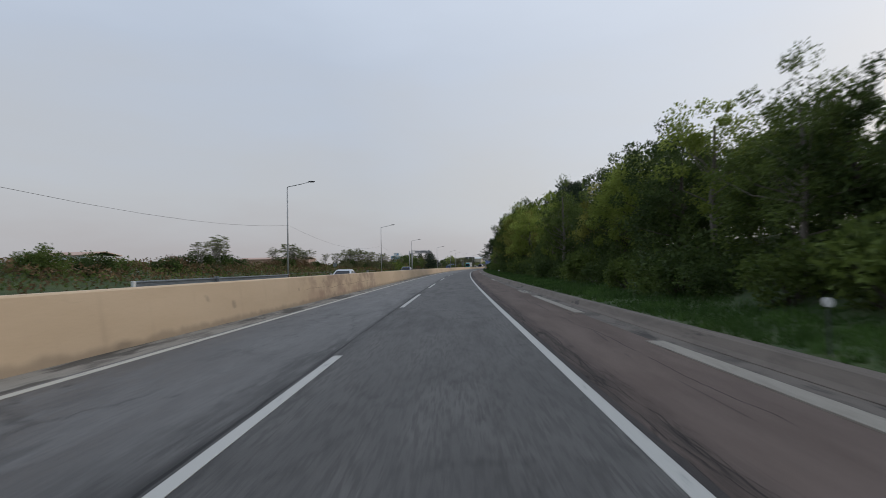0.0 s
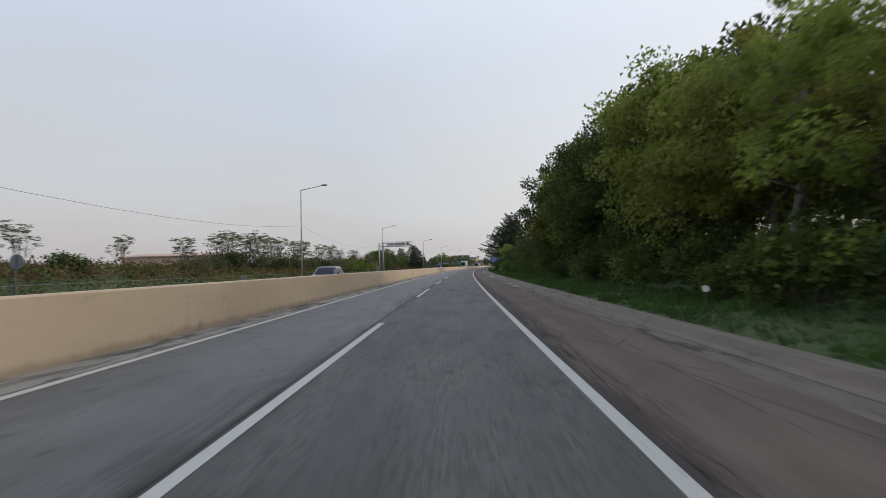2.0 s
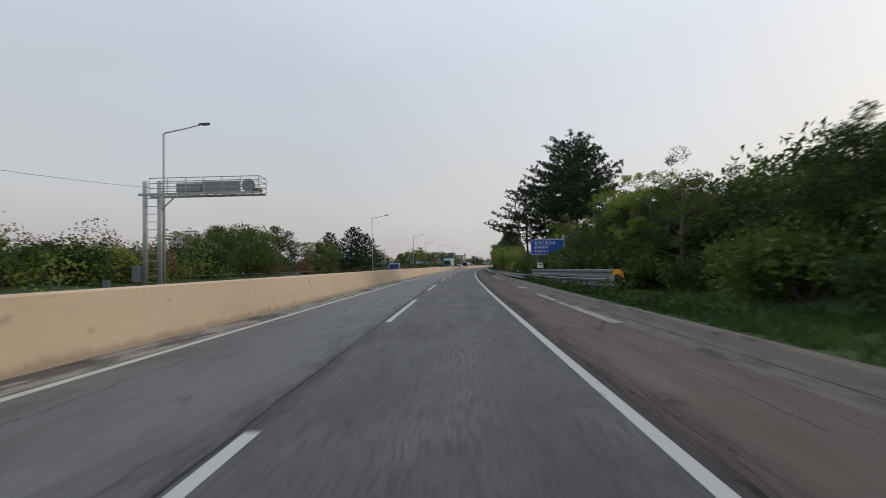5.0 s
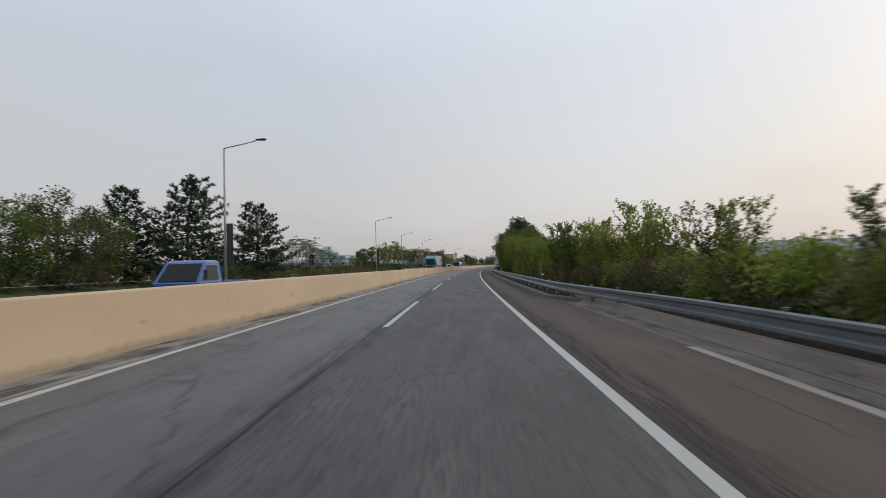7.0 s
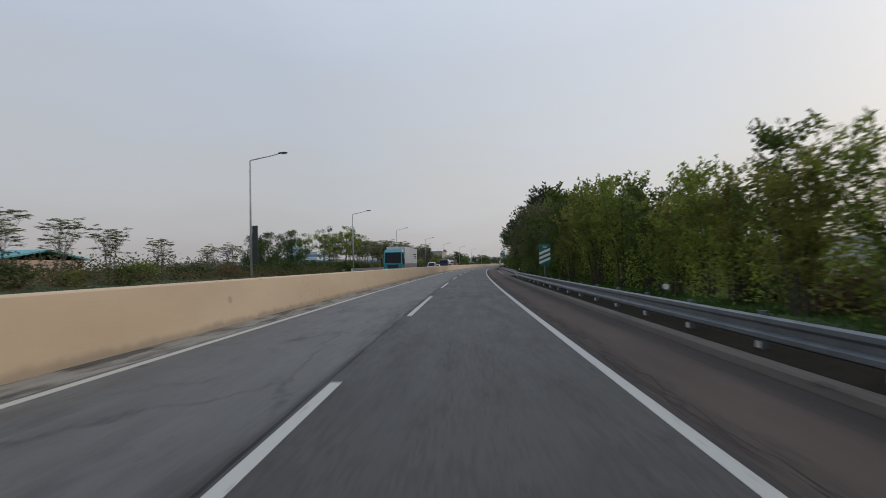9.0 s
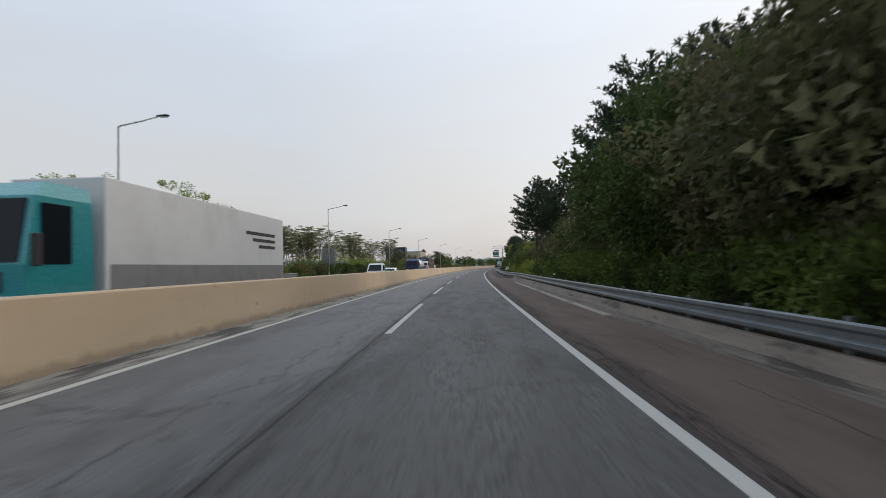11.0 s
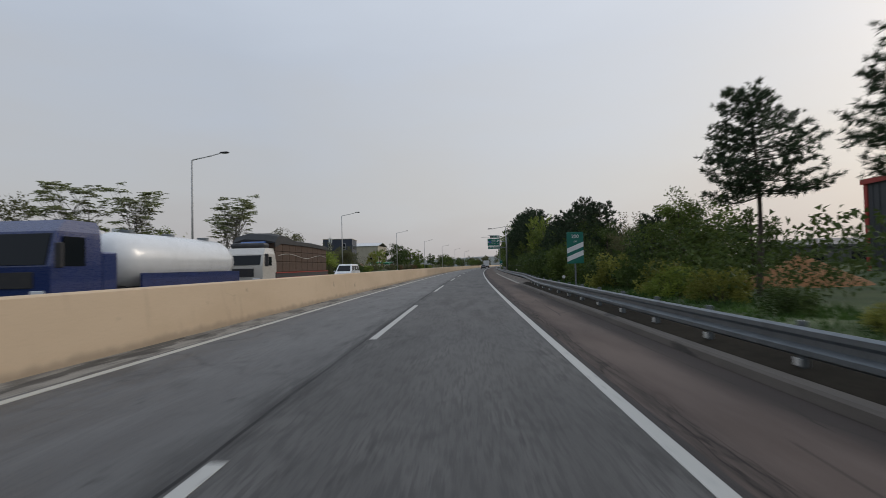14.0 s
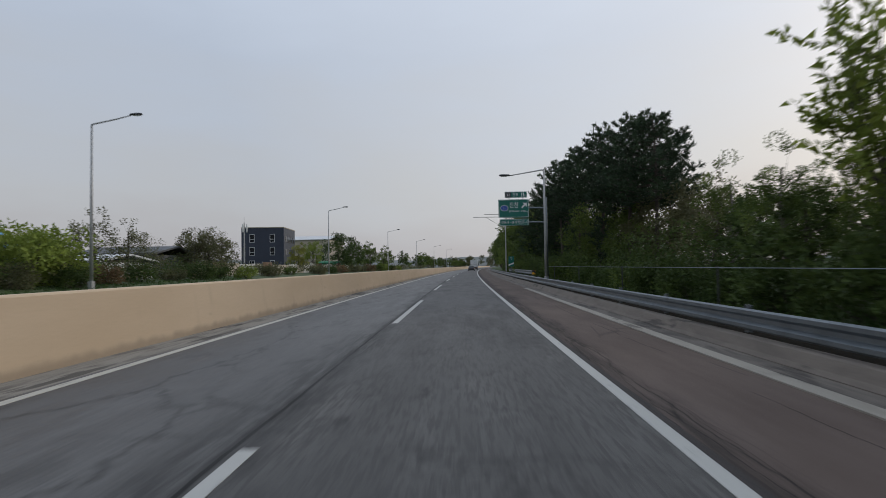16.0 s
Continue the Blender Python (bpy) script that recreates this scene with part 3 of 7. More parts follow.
def guard_rail(s0, s1, lat, top, label, spacing=2.65, reflectors=True, end_cap=0):
    g = thing("guard_rail", rpose(s0, lat(s0)), label, "guard rail")
    inv = g.matrix_world.inverted()
    tp = top if callable(top) else (lambda q: top)
    s = s0
    while s < s1 - 0.5:
        e = min(s + spacing * 2, s1)
        n = 3
        me = strip("rail_beam", s, e + 0.1, (e + 0.1 - s) / n, lambda q: beam_profile(lat(q), tp(q)), GALV, closed=True)
        me.transform(inv)
        part("rail_beam", me, GALV, g)
        s = e
    k = 0
    s = s0 + 0.6
    while s < s1:
        m = inv @ rpose(s, lat(s) + 0.16)
        bm = tube(bmesh.new(), [(0, 0, -0.3), (0, 0, tp(s) + 0.05)], 0.06, 10)
        box(bm, -0.085, 0.0, -0.05, 0.05, tp(s) - 0.27, tp(s) - 0.08)
        bm.transform(m)
        p = part("post", bm, GALV, g)
        if reflectors and not in_gutter(s):
            bm = boxes((-0.10, -0.062, -0.045, 0.045, tp(s) - 0.52, tp(s) - 0.42), bevel=0.006)
            bm.transform(m)
            part("reflector", bm, WHITE_PLASTIC, p, "small white square post reflector")
        k += 1
        s += spacing
    for s, sign in ((s0, -1), (s1, 1))[:end_cap]:
        bm = bmesh.new()
        ring = [(0.0, 0.0), (0.0, -0.16), (0.06, -0.3), (0.16, -0.36), (0.3, -0.36), (0.3, 0.0)]
        lo = [bm.verts.new((x_, y_, tp(s) - 0.36)) for x_, y_ in ring]
        hi = [bm.verts.new((x_, y_, tp(s) + 0.01)) for x_, y_ in ring]
        bm.faces.new(lo[::-1])
        bm.faces.new(hi)
        for i in range(len(ring)):
            j = (i + 1) % len(ring)
            bm.faces.new((lo[i], lo[j], hi[j], hi[i]))
        bmesh.ops.recalc_face_normals(bm, faces=bm.faces)
        bm.transform(inv @ rpose(s, lat(s) - 0.02))
        part("end_terminal", bm, CHEVRON, g, "black and yellow striped rail end")
    return g


def chevron_material():
    m = mat("black_yellow_stripes", (0.6, 0.35, 0.02), 0.5)
    t = Tree(m)
    v = t.coords("Object")
    w = t.node("ShaderNodeTexWave")
    w.wave_type, w.bands_direction, w.wave_profile = "BANDS", "DIAGONAL", "SIN"
    w.inputs["Scale"].default_value = 1.35
    t.link(v, w.inputs["Vector"])
    t.color(t.mix(t.span(w.outputs["Fac"], 0.48, 0.52), (0.65, 0.30, 0.015), (0.025, 0.025, 0.025)))
    return m


CHEVRON = chevron_material()
guard_rail(157.3, 178.0, lambda s: 4.25 - 0.022 * (s - 157.3), lambda s: 1.24 - 0.0082 * (s - 157.3), "galvanised guard rail with a striped end on the grass bank", 4.0, False, 1)
guard_rail(157.0, 470.0, rail_lat, lambda s: float(np.interp(s, (150, 157, 167, 177, 188), (0.9, 0.9, 0.74, 0.70, 0.655))), "galvanised steel two-wave guard rail along the shoulder")
guard_rail(515.0, 545.0, lambda s: 4.5, 0.98, "galvanised guard rail with a striped end beside the wood", 4.0, False, 1)
guard_rail(470.0, 640.0, rail_lat, 0.655, "galvanised steel two-wave guard rail along the shoulder", 4.0, False)


# ---- street lamps ----
def street_lamp(m, height, arm, label, banner=False, rise=0.5):
    e = thing("street_lamp", m, label, "street lamp", "lamps along the motorway")
    part("base", boxes((-0.2, 0.2, -0.2, 0.2, 0.0, 0.06), (-0.13, 0.13, -0.13, 0.13, 0.06, 0.55), bevel=0.01), POST_STEEL, e)
    part("pole", tube(bmesh.new(), [(0, 0, 0.05), (0, 0, height * 0.5), (0, 0, height)], [0.105, 0.085, 0.06], 12), POST_STEEL, e, smooth=True)
    end = height + rise
    part("arm", tube(bmesh.new(), [(0, 0, height - 0.05), (0.12, 0, height + 0.03), (arm * 0.5, 0, height + rise * 0.56), (arm - 0.55, 0, end)], [0.055, 0.05, 0.042, 0.036], 8), POST_STEEL, e, smooth=True)
    bm = bmesh.new()
    loft_pts = ((arm - 0.66, 0.05, 0.05), (arm - 0.5, 0.12, 0.09), (arm - 0.1, 0.155, 0.1), (arm + 0.08, 0.11, 0.07), (arm + 0.14, 0.04, 0.03))
    tube(bm, [(x, 0, end + 0.05) for x, _, _ in loft_pts], [w for _, w, _ in loft_pts], 12)
    bmesh.ops.scale(bm, vec=(1, 1, 0.55), space=Matrix.Translation((0, 0, -end - 0.05)), verts=bm.verts)
    head = part("lamp_head", bm, DARK_METAL, e, "dark flat luminaire head", smooth=True)
    part("lens", boxes((arm - 0.45, arm + 0.03, -0.09, 0.09, end - 0.045, end - 0.02), bevel=0.008), WHITE_PLASTIC, head, "pale lamp glass")
    if banner:
        part("banner_board", boxes((0.12, 0.58, -0.03, 0.03, 1.95, 5.05), bevel=0.01), DARK_METAL, e, "narrow dark board on the pole")
        part("bracket", boxes((0.0, 0.14, -0.02, 0.02, 2.1, 2.16), (0.0, 0.14, -0.02, 0.02, 4.8, 4.86)), POST_STEEL, e)
    return e


LAMPS = ((-14, -20.6, 10.8), (46.7, -20.5, 10.8), (108.4, -20.0, 10.72), (171.3, -21.0, 10.6), (234.8, -18.75, 10.43), (298.3, -19.6, 10.32), (345.5, -22.4, 10.3), (398.0, -24.36, 10.87), (447.8, -24.06, 10.62),
         (496.1, -24.0, 10.44), (548.0, -23.2, 10.5), (601.0, -22.6, 10.5), (655.0, -22.0, 10.5), (710, -21.6, 10.5), (765, -21.2, 10.5))
for s, lat, top in LAMPS:
    z = bank(s, lat) - 0.02
    street_lamp(rpose(s, lat, z), top - z, 3.0, "tall grey steel street lamp with a single arm", s in (234.8, 298.3))

# ---- plants ----
def leaf_material(name, a, b, c, through_=0.35, rough=0.6):
    """Foliage: three tones mixed leaf by leaf and plant by plant, letting some light through."""
    m = mat(name, a, rough)
    t = Tree(m)
    t.bsdf.inputs["Specular IOR Level"].default_value = 0.18
    geo = t.node("ShaderNodeNewGeometry").outputs["Random Per Island"]
    per = t.node("ShaderNodeObjectInfo").outputs["Random"]
    patch = t.noise(t.coords("Object"), 0.75, 3)
    col = t.mix(geo, a, b)
    col = t.mix(t.span(patch, 0.42, 0.62, 0, 0.8), col, c)
    fresh = t.noise(t.coords("Object"), 0.5, 2)
    col = t.mix(t.span(fresh, 0.50, 0.64, 0, 0.75), col, tuple(v * 1.55 for v in b))
    col = t.mix(t.span(fresh, 0.46, 0.34, 0, 0.6), col, tuple(v * 0.6 for v in a))
    col = t.mix(t.math("MULTIPLY", per, 0.35), col, b)
    t.color(col)
    tr = t.node("ShaderNodeBsdfTranslucent")
    t.link(col, tr.inputs["Color"])
    mx = t.node("ShaderNodeMixShader")
    mx.inputs[0].default_value = through_
    t.link(t.bsdf.outputs[0], mx.inputs[1])
    t.link(tr.outputs[0], mx.inputs[2])
    out = t.nt.nodes["Material Output"]
    t.link(mx.outputs[0], out.inputs["Surface"])
    return m


BARK = worn("rough_bark", (0.075, 0.060, 0.048), (0.03, 0.025, 0.02), 6, 0.95, 0, 0.7, 25, 0.6)
PALE_BARK = worn("pale_thin_bark", (0.16, 0.145, 0.12), (0.07, 0.06, 0.05), 6, 0.9, 0, 0.6, 25, 0.4)
LEAF_DEEP = leaf_material("deep_green_leaves", (0.038, 0.068, 0.019), (0.070, 0.100, 0.026), (0.052, 0.080, 0.026), 0.34)
LEAF_MID = leaf_material("green_leaves", (0.066, 0.104, 0.024), (0.112, 0.150, 0.036), (0.084, 0.114, 0.030), 0.42)
LEAF_BRIGHT = leaf_material("bright_spring_leaves", (0.145, 0.205, 0.036), (0.220, 0.265, 0.055), (0.165, 0.205, 0.046), 0.5)
LEAF_YELLOW = leaf_material("yellowish_leaves", (0.175, 0.180, 0.036), (0.235, 0.235, 0.055), (0.140, 0.155, 0.038), 0.48)
LEAF_RUST = leaf_material("rust_brown_dry_leaves", (0.140, 0.084, 0.044), (0.185, 0.118, 0.062), (0.092, 0.082, 0.036))
LEAF_DUSK = leaf_material("dull_olive_leaves", (0.082, 0.092, 0.044), (0.128, 0.130, 0.062), (0.098, 0.086, 0.050), 0.45)
LEAF_FEATHER = leaf_material("pale_feathery_leaves", (0.150, 0.172, 0.086), (0.210, 0.225, 0.115), (0.170, 0.165, 0.095), 0.7)
NEEDLES = leaf_material("dark_pine_needles", (0.022, 0.042, 0.022), (0.042, 0.066, 0.032), (0.030, 0.046, 0.028), 0.2)
GRASS = leaf_material("roadside_grass_blades", (0.034, 0.078, 0.018), (0.064, 0.118, 0.028), (0.048, 0.088, 0.024), 0.4)


def unit(v):
    return v / np.maximum(np.linalg.norm(v, axis=1, keepdims=True), 1e-9)


def blades_mesh(name, at, way, side, length, width, material):
    """One pointed blade at each place: way along it, side across its foot."""
    n = len(at)
    L, W = np.reshape(length, (-1, 1)), np.reshape(width, (-1, 1))
    co = np.empty((n, 3, 3), dtype=np.float32)
    co[:, 0], co[:, 1], co[:, 2] = at - side * W * 0.5, at + side * W * 0.5, at + way * L
    me = bpy.data.meshes.new(name)
    me.vertices.add(n * 3)
    me.vertices.foreach_set("co", co.ravel())
    me.loops.add(n * 3)
    me.loops.foreach_set("vertex_index", np.arange(n * 3, dtype=np.int32))
    me.polygons.add(n)
    me.polygons.foreach_set("loop_start", np.arange(0, n * 3, 3, dtype=np.int32))
    me.materials.append(material)
    me.update(calc_edges=True)
    return me


def leaves_mesh(name, at, way, side, length, width, material):
    """One small skewed leaf at each place: way along it, side across it."""
    n = len(at)
    L, W = np.reshape(length, (-1, 1)), np.reshape(width, (-1, 1))
    co = np.empty((n, 3, 3), dtype=np.float32)
    co[:, 0], co[:, 1], co[:, 2] = at - side * W * 0.2, at + way * L * 0.5 + side * W * 0.85, at + way * L - side * W * 0.2
    me = bpy.data.meshes.new(name)
    me.vertices.add(n * 3)
    me.vertices.foreach_set("co", co.ravel())
    me.loops.add(n * 3)
    me.loops.foreach_set("vertex_index", np.arange(n * 3, dtype=np.int32))
    me.polygons.add(n)
    me.polygons.foreach_set("loop_start", np.arange(0, n * 3, 3, dtype=np.int32))
    me.materials.append(material)
    me.update(calc_edges=True)
    return me


def scatter(rng, mids, radii, per, squash=0.8):
    """Places round clump middles, thicker towards the rims."""
    at = []
    for p, r in zip(mids, radii):
        d = unit(rng.normal(size=(per, 3)))
        q = d * (r * rng.uniform(0.25, 1.0, (per, 1)) ** 0.6)
        q[:, 2] *= squash
        at.append(p + q)
    return np.concatenate(at)


def limbs_to(bm, rng, root, mids, trunk_top, r0, wiggle=0.25):
    """A trunk from the root to its top, with bent tapering limbs to the clumps."""
    top = np.array(trunk_top)
    pts = [np.array(root) * (1 - k) + top * k + np.append(rng.normal(0, wiggle * 0.4, 2), 0) * (0 < k < 1) for k in (0, 0.25, 0.5, 0.75, 1)]
    tube(bm, pts, [r0 * 1.25, r0, r0 * 0.85, r0 * 0.65, r0 * 0.35], 7)
    for p in mids:
        k = min(max((p[2] * 0.72 - root[2]) / max(top[2] - root[2], 0.1), 0.15), 0.97)
        j = k * 4
        a = pts[int(j)] + (pts[min(int(j) + 1, 4)] - pts[int(j)]) * (j - int(j))
        mid = (a + p) / 2 + np.append(rng.normal(0, wiggle, 2), -0.06 * np.linalg.norm(p - a))
        r = r0 * 0.42 * (1.15 - k)
        tube(bm, [a, mid, p], [r, r * 0.6, r * 0.2], 5, False)


def broadleaf(seed, height, radius, base, clumps, per, leaf, material, bark=None, lean=0.0, loose=1.0):
    def build(e):
        rng = np.random.default_rng(seed)
        z0, zc = height * base, height * (1 + base) / 2
        half = height * (1 - base) / 2
        d = unit(rng.normal(size=(clumps, 3)))
        k = rng.uniform(0.40, 1.06, (clumps, 1))
        mids = d * k * np.array([radius, radius, half])
        taper = 1.0 - 0.35 * np.clip(mids[:, 2:] / half, -0.6, 1)
        mids[:, :2] *= taper
        mids = mids + np.array([lean, 0, zc])
        radii = rng.uniform(0.15, 0.37, clumps) * radius * loose
        at = scatter(rng, mids, radii, per)
        at = at[at[:, 2] > 0.12]
        n = len(at)
        out = unit(at - np.array([lean * 0.5, 0, zc * 0.8]))
        way = unit(out * 0.7 + rng.normal(size=(n, 3)) * 0.8 + np.array([0, 0, -0.15]))
        side = unit(np.cross(way, rng.normal(size=(n, 3))))
        part("crown", leaves_mesh("crown", at, way, side, leaf * rng.uniform(0.7, 1.3, n), leaf * rng.uniform(0.4, 0.62, n), material), material, e)
        bm = bmesh.new()
        limbs_to(bm, rng, (0, 0, -0.2), mids[: min(clumps, 26)], (lean * 0.7, 0, height * 0.82), 0.012 * height + 0.03)
        part("trunk", bm, bark or BARK, e)
    return build, height


def pine(seed, height, bare, spread, boughs, lean=0.0, side=0.0, needle=0.2, conic=False, per=10):
    """A pine: bare trunk below, then boughs that fan out flat into twigs, each twig ending in brushes of needles.
    side: how much further the boughs on the -x side reach."""
    def build(e):
        rng = np.random.default_rng(seed)
        bm = bmesh.new()
        bend = rng.normal(0, 0.2, 2)
        def axis(z):
            k = z / height
            return np.array([lean * max(k, 0.0) ** 1.4 + bend[0] * math.sin(k * 4), bend[1] * math.sin(k * 3.3), z])
        zs = np.linspace(-0.2, height * 0.96, 9)
        r0 = 0.011 * height + 0.03
        tube(bm, [axis(z) for z in zs], [r0 * (1.15 - 0.98 * k / 8) for k in range(9)], 9)
        mids, ways = [], []
        for b in range(boughs):
            k = ((b + rng.uniform(-0.3, 0.3)) / boughs) if b else 0.0
            k = min(max(k, 0.0), 0.99)
            z0 = height * (bare + (0.95 - bare) * k)
            form = (1.0 - 0.80 * k ** 1.3) if conic else (0.66 + 0.34 * math.sin(math.pi * min(1.0, 0.15 + k * 1.1))) * (1.0 - 0.50 * k ** 3)
            a = b * 2.4 + rng.normal(0, 0.35)
            L = spread * form * rng.uniform(0.62, 1.08) * (1.0 + side * max(0.0, -math.cos(a)))
            rise = (-0.02 + 0.5 * k ** 1.5) if not conic else (-0.08 + 0.4 * k ** 2)
            rise = min(rise, max((height - z0) / L - 0.1, 0.0))
            d = np.array([math.cos(a), math.sin(a), 0.0])
            cross = np.array([-math.sin(a), math.cos(a), 0.0])
            root = axis(z0)
            sag = rng.uniform(0.02, 0.09)
            def on(f):
                return root + d * L * f + np.array([0, 0, L * (rise * f - sag * math.sin(f * math.pi) + 0.10 * f ** 3)]) + cross * 0.05 * L * math.sin(f * 5 + b)
            tr = 0.018 + 0.010 * L
            tube(bm, [on(f) for f in (0, 0.3, 0.6, 0.85, 1.0)], [tr, tr * 0.75, tr * 0.5, tr * 0.3, tr * 0.14], 5, False)
            f = 0.30
            sgn = 1
            while f < 1.0:
                w = L * 0.40 * (1.12 - 0.70 * f) * rng.uniform(0.6, 1.15)
                foot = on(f)
                way = unit((d * rng.uniform(0.5, 0.9) + cross * sgn + np.array([0, 0, rng.uniform(-0.1, 0.5)]))[None, :])[0]
                tip = foot + way * w
                tube(bm, [foot, tip], [tr * 0.3, tr * 0.1], 3, False)
                m = max(2, int(w / 0.2))
                for q in range(m):
                    mids.append(foot + (tip - foot) * ((q + 1) / m) + rng.normal(0, 0.09, 3))
                    ways.append(way * 0.8 + np.array([0, 0, 0.5]))
                f += 0.26 / L + 0.012
                sgn = -sgn
            for q in range(4):
                mids.append(on(1.0 - q * 0.07) + rng.normal(0, 0.04, 3))
                ways.append(d + np.array([0, 0, 0.5]))
        part("trunk", bm, BARK, e)
        mids, ways = np.array(mids), unit(np.array(ways))
        at = np.repeat(mids, per, axis=0) + rng.normal(0, 0.045, (len(mids) * per, 3))
        n = len(at)
        way = unit(np.repeat(ways, per, axis=0) * 0.75 + unit(rng.normal(size=(n, 3))) * 0.95)
        across = unit(np.cross(way, rng.normal(size=(n, 3))))
        part("crown", blades_mesh("crown", at, way, across, needle * rng.uniform(0.8, 1.45, n), rng.uniform(0.055, 0.095, n), NEEDLES), NEEDLES, e)
    return build, height


def tuft_tree(seed, height, stems, tufts, material, spread=1.6, frond=0.55):
    """A slender open tree: bare forking stems that end in drooping tufts of feathered leaves."""
    def build(e):
        rng = np.random.default_rng(seed)
        bm = bmesh.new()
        mids = []
        for k in range(stems):
            a = rng.uniform(0, 6.28)
            foot = np.array([rng.normal(0, 0.35), rng.normal(0, 0.35), -0.15])
            top = foot + np.array([math.cos(a) * spread * 0.45, math.sin(a) * spread * 0.45, height * rng.uniform(0.62, 0.82)])
            r = 0.018 + 0.0045 * height
            tube(bm, [foot, foot * 0.5 + top * 0.5 + np.append(rng.normal(0, 0.15, 2), 0), top], [r, r * 0.7, r * 0.4], 6)
            for j in range(max(3, tufts // stems)):
                z = rng.uniform(0.48, 1.0)
                root = foot + (top - foot) * min(z, 0.98)
                b = rng.uniform(0, 6.28)
                L = spread * rng.uniform(0.45, 1.0)
                tip = root + np.array([math.cos(b) * L, math.sin(b) * L, (height - root[2]) * rng.uniform(0.1, 1.0) * (1.15 - 0.45 * L / spread)])
                tube(bm, [root, (root + tip) / 2 + np.array([0, 0, -0.12]), tip], [r * 0.4, r * 0.26, r * 0.14], 4, False)
                mids.append(tip)
        part("trunk", bm, PALE_BARK, e)
        at, way, side = [], [], []
        for p in mids:
            for f in range(int(rng.integers(5, 9))):
                a = rng.uniform(0, 6.28)
                out = np.array([math.cos(a), math.sin(a), rng.uniform(0.1, 0.7)])
                cross = np.array([-math.sin(a), math.cos(a), 0])
                n = 6
                for j in range(1, n + 1):
                    d = frond * j / n
                    q = p + out * d + np.array([0, 0, -0.9 * d * d])
                    for sgn in (-1, 1):
                        w = out * 0.35 + cross * sgn + np.array([0, 0, -0.35])
                        at.append(q)
                        way.append(w)
                        side.append(out)
        at, way, side = np.array(at), unit(np.array(way)), unit(np.array(side))
        n = len(at)
        part("crown", leaves_mesh("crown", at, way, side, rng.uniform(0.12, 0.22, n), rng.uniform(0.055, 0.09, n), material), material, e)
    return build, height


def shoot_tree(seed, height, stems, material, spread=1.0, leaf=0.15):
    """A young tree of upright arching shoots, leaves set in pairs along them."""
    def build(e):
        rng = np.random.default_rng(seed)
        bm = bmesh.new()
        at, way, side = [], [], []

        def dress(pts, n, k0):
            for j in range(n):
                k = k0 + (1 - k0) * (j + rng.uniform(0, 1)) / n
                m = k * (len(pts) - 1)
                a, b = pts[min(int(m), len(pts) - 2)], pts[min(int(m), len(pts) - 2) + 1]
                along = (b - a) / max(np.linalg.norm(b - a), 1e-6)
                turn = rng.normal(size=3)
                at.append(a + (b - a) * (m - int(m)) + rng.normal(0, 0.02, 3))
                way.append(along * 0.5 + turn * 0.6 + np.array([0, 0, -0.1]))
                side.append(np.cross(way[-1], rng.normal(size=3)))

        for k in range(stems):
            a = rng.uniform(0, 6.28)
            tall = height * (0.55 + 0.45 * rng.uniform() ** 0.8)
            r = spread * rng.uniform(0.25, 1.0)
            d = np.array([math.cos(a), math.sin(a), 0.0])
            foot = np.array([rng.normal(0, 0.12), rng.normal(0, 0.12), -0.1])
            pts = [foot + d * r * q ** 1.5 + np.array([0, 0, tall * q]) + np.append(rng.normal(0, 0.05, 2), 0) * (q > 0) for q in (0, 0.3, 0.6, 0.85, 1.0)]
            t0 = 0.009 + 0.0038 * tall
            tube(bm, pts, [t0, t0 * 0.8, t0 * 0.55, t0 * 0.35, t0 * 0.15], 5, False)
            dress(pts, 46, 0.28)
            for j in range(7):
                q = rng.uniform(0.22, 0.9)
                m = q * 4
                root = pts[int(m)] + (pts[int(m) + 1] - pts[int(m)]) * (m - int(m))
                b = rng.uniform(0, 6.28)
                L = spread * rng.uniform(0.35, 0.8) * (1.15 - q * 0.6)
                tip = root + np.array([math.cos(b) * L, math.sin(b) * L, L * rng.uniform(0.5, 1.1)])
                bend = (root + tip) / 2 + np.array([math.cos(b), math.sin(b), -0.4]) * 0.1 * L
                tube(bm, [root, bend, tip], [t0 * 0.35, t0 * 0.25, t0 * 0.1], 3, False)
                dress([root, bend, tip], 22, 0.12)
        part("trunk", bm, BARK, e)
        at, way, side = np.array(at), unit(np.array(way)), unit(np.array(side))
        n = len(at)
        part("crown", leaves_mesh("crown", at, way, side, leaf * rng.uniform(0.7, 1.35, n), leaf * rng.uniform(0.4, 0.6, n), material), material, e)
    return build, height


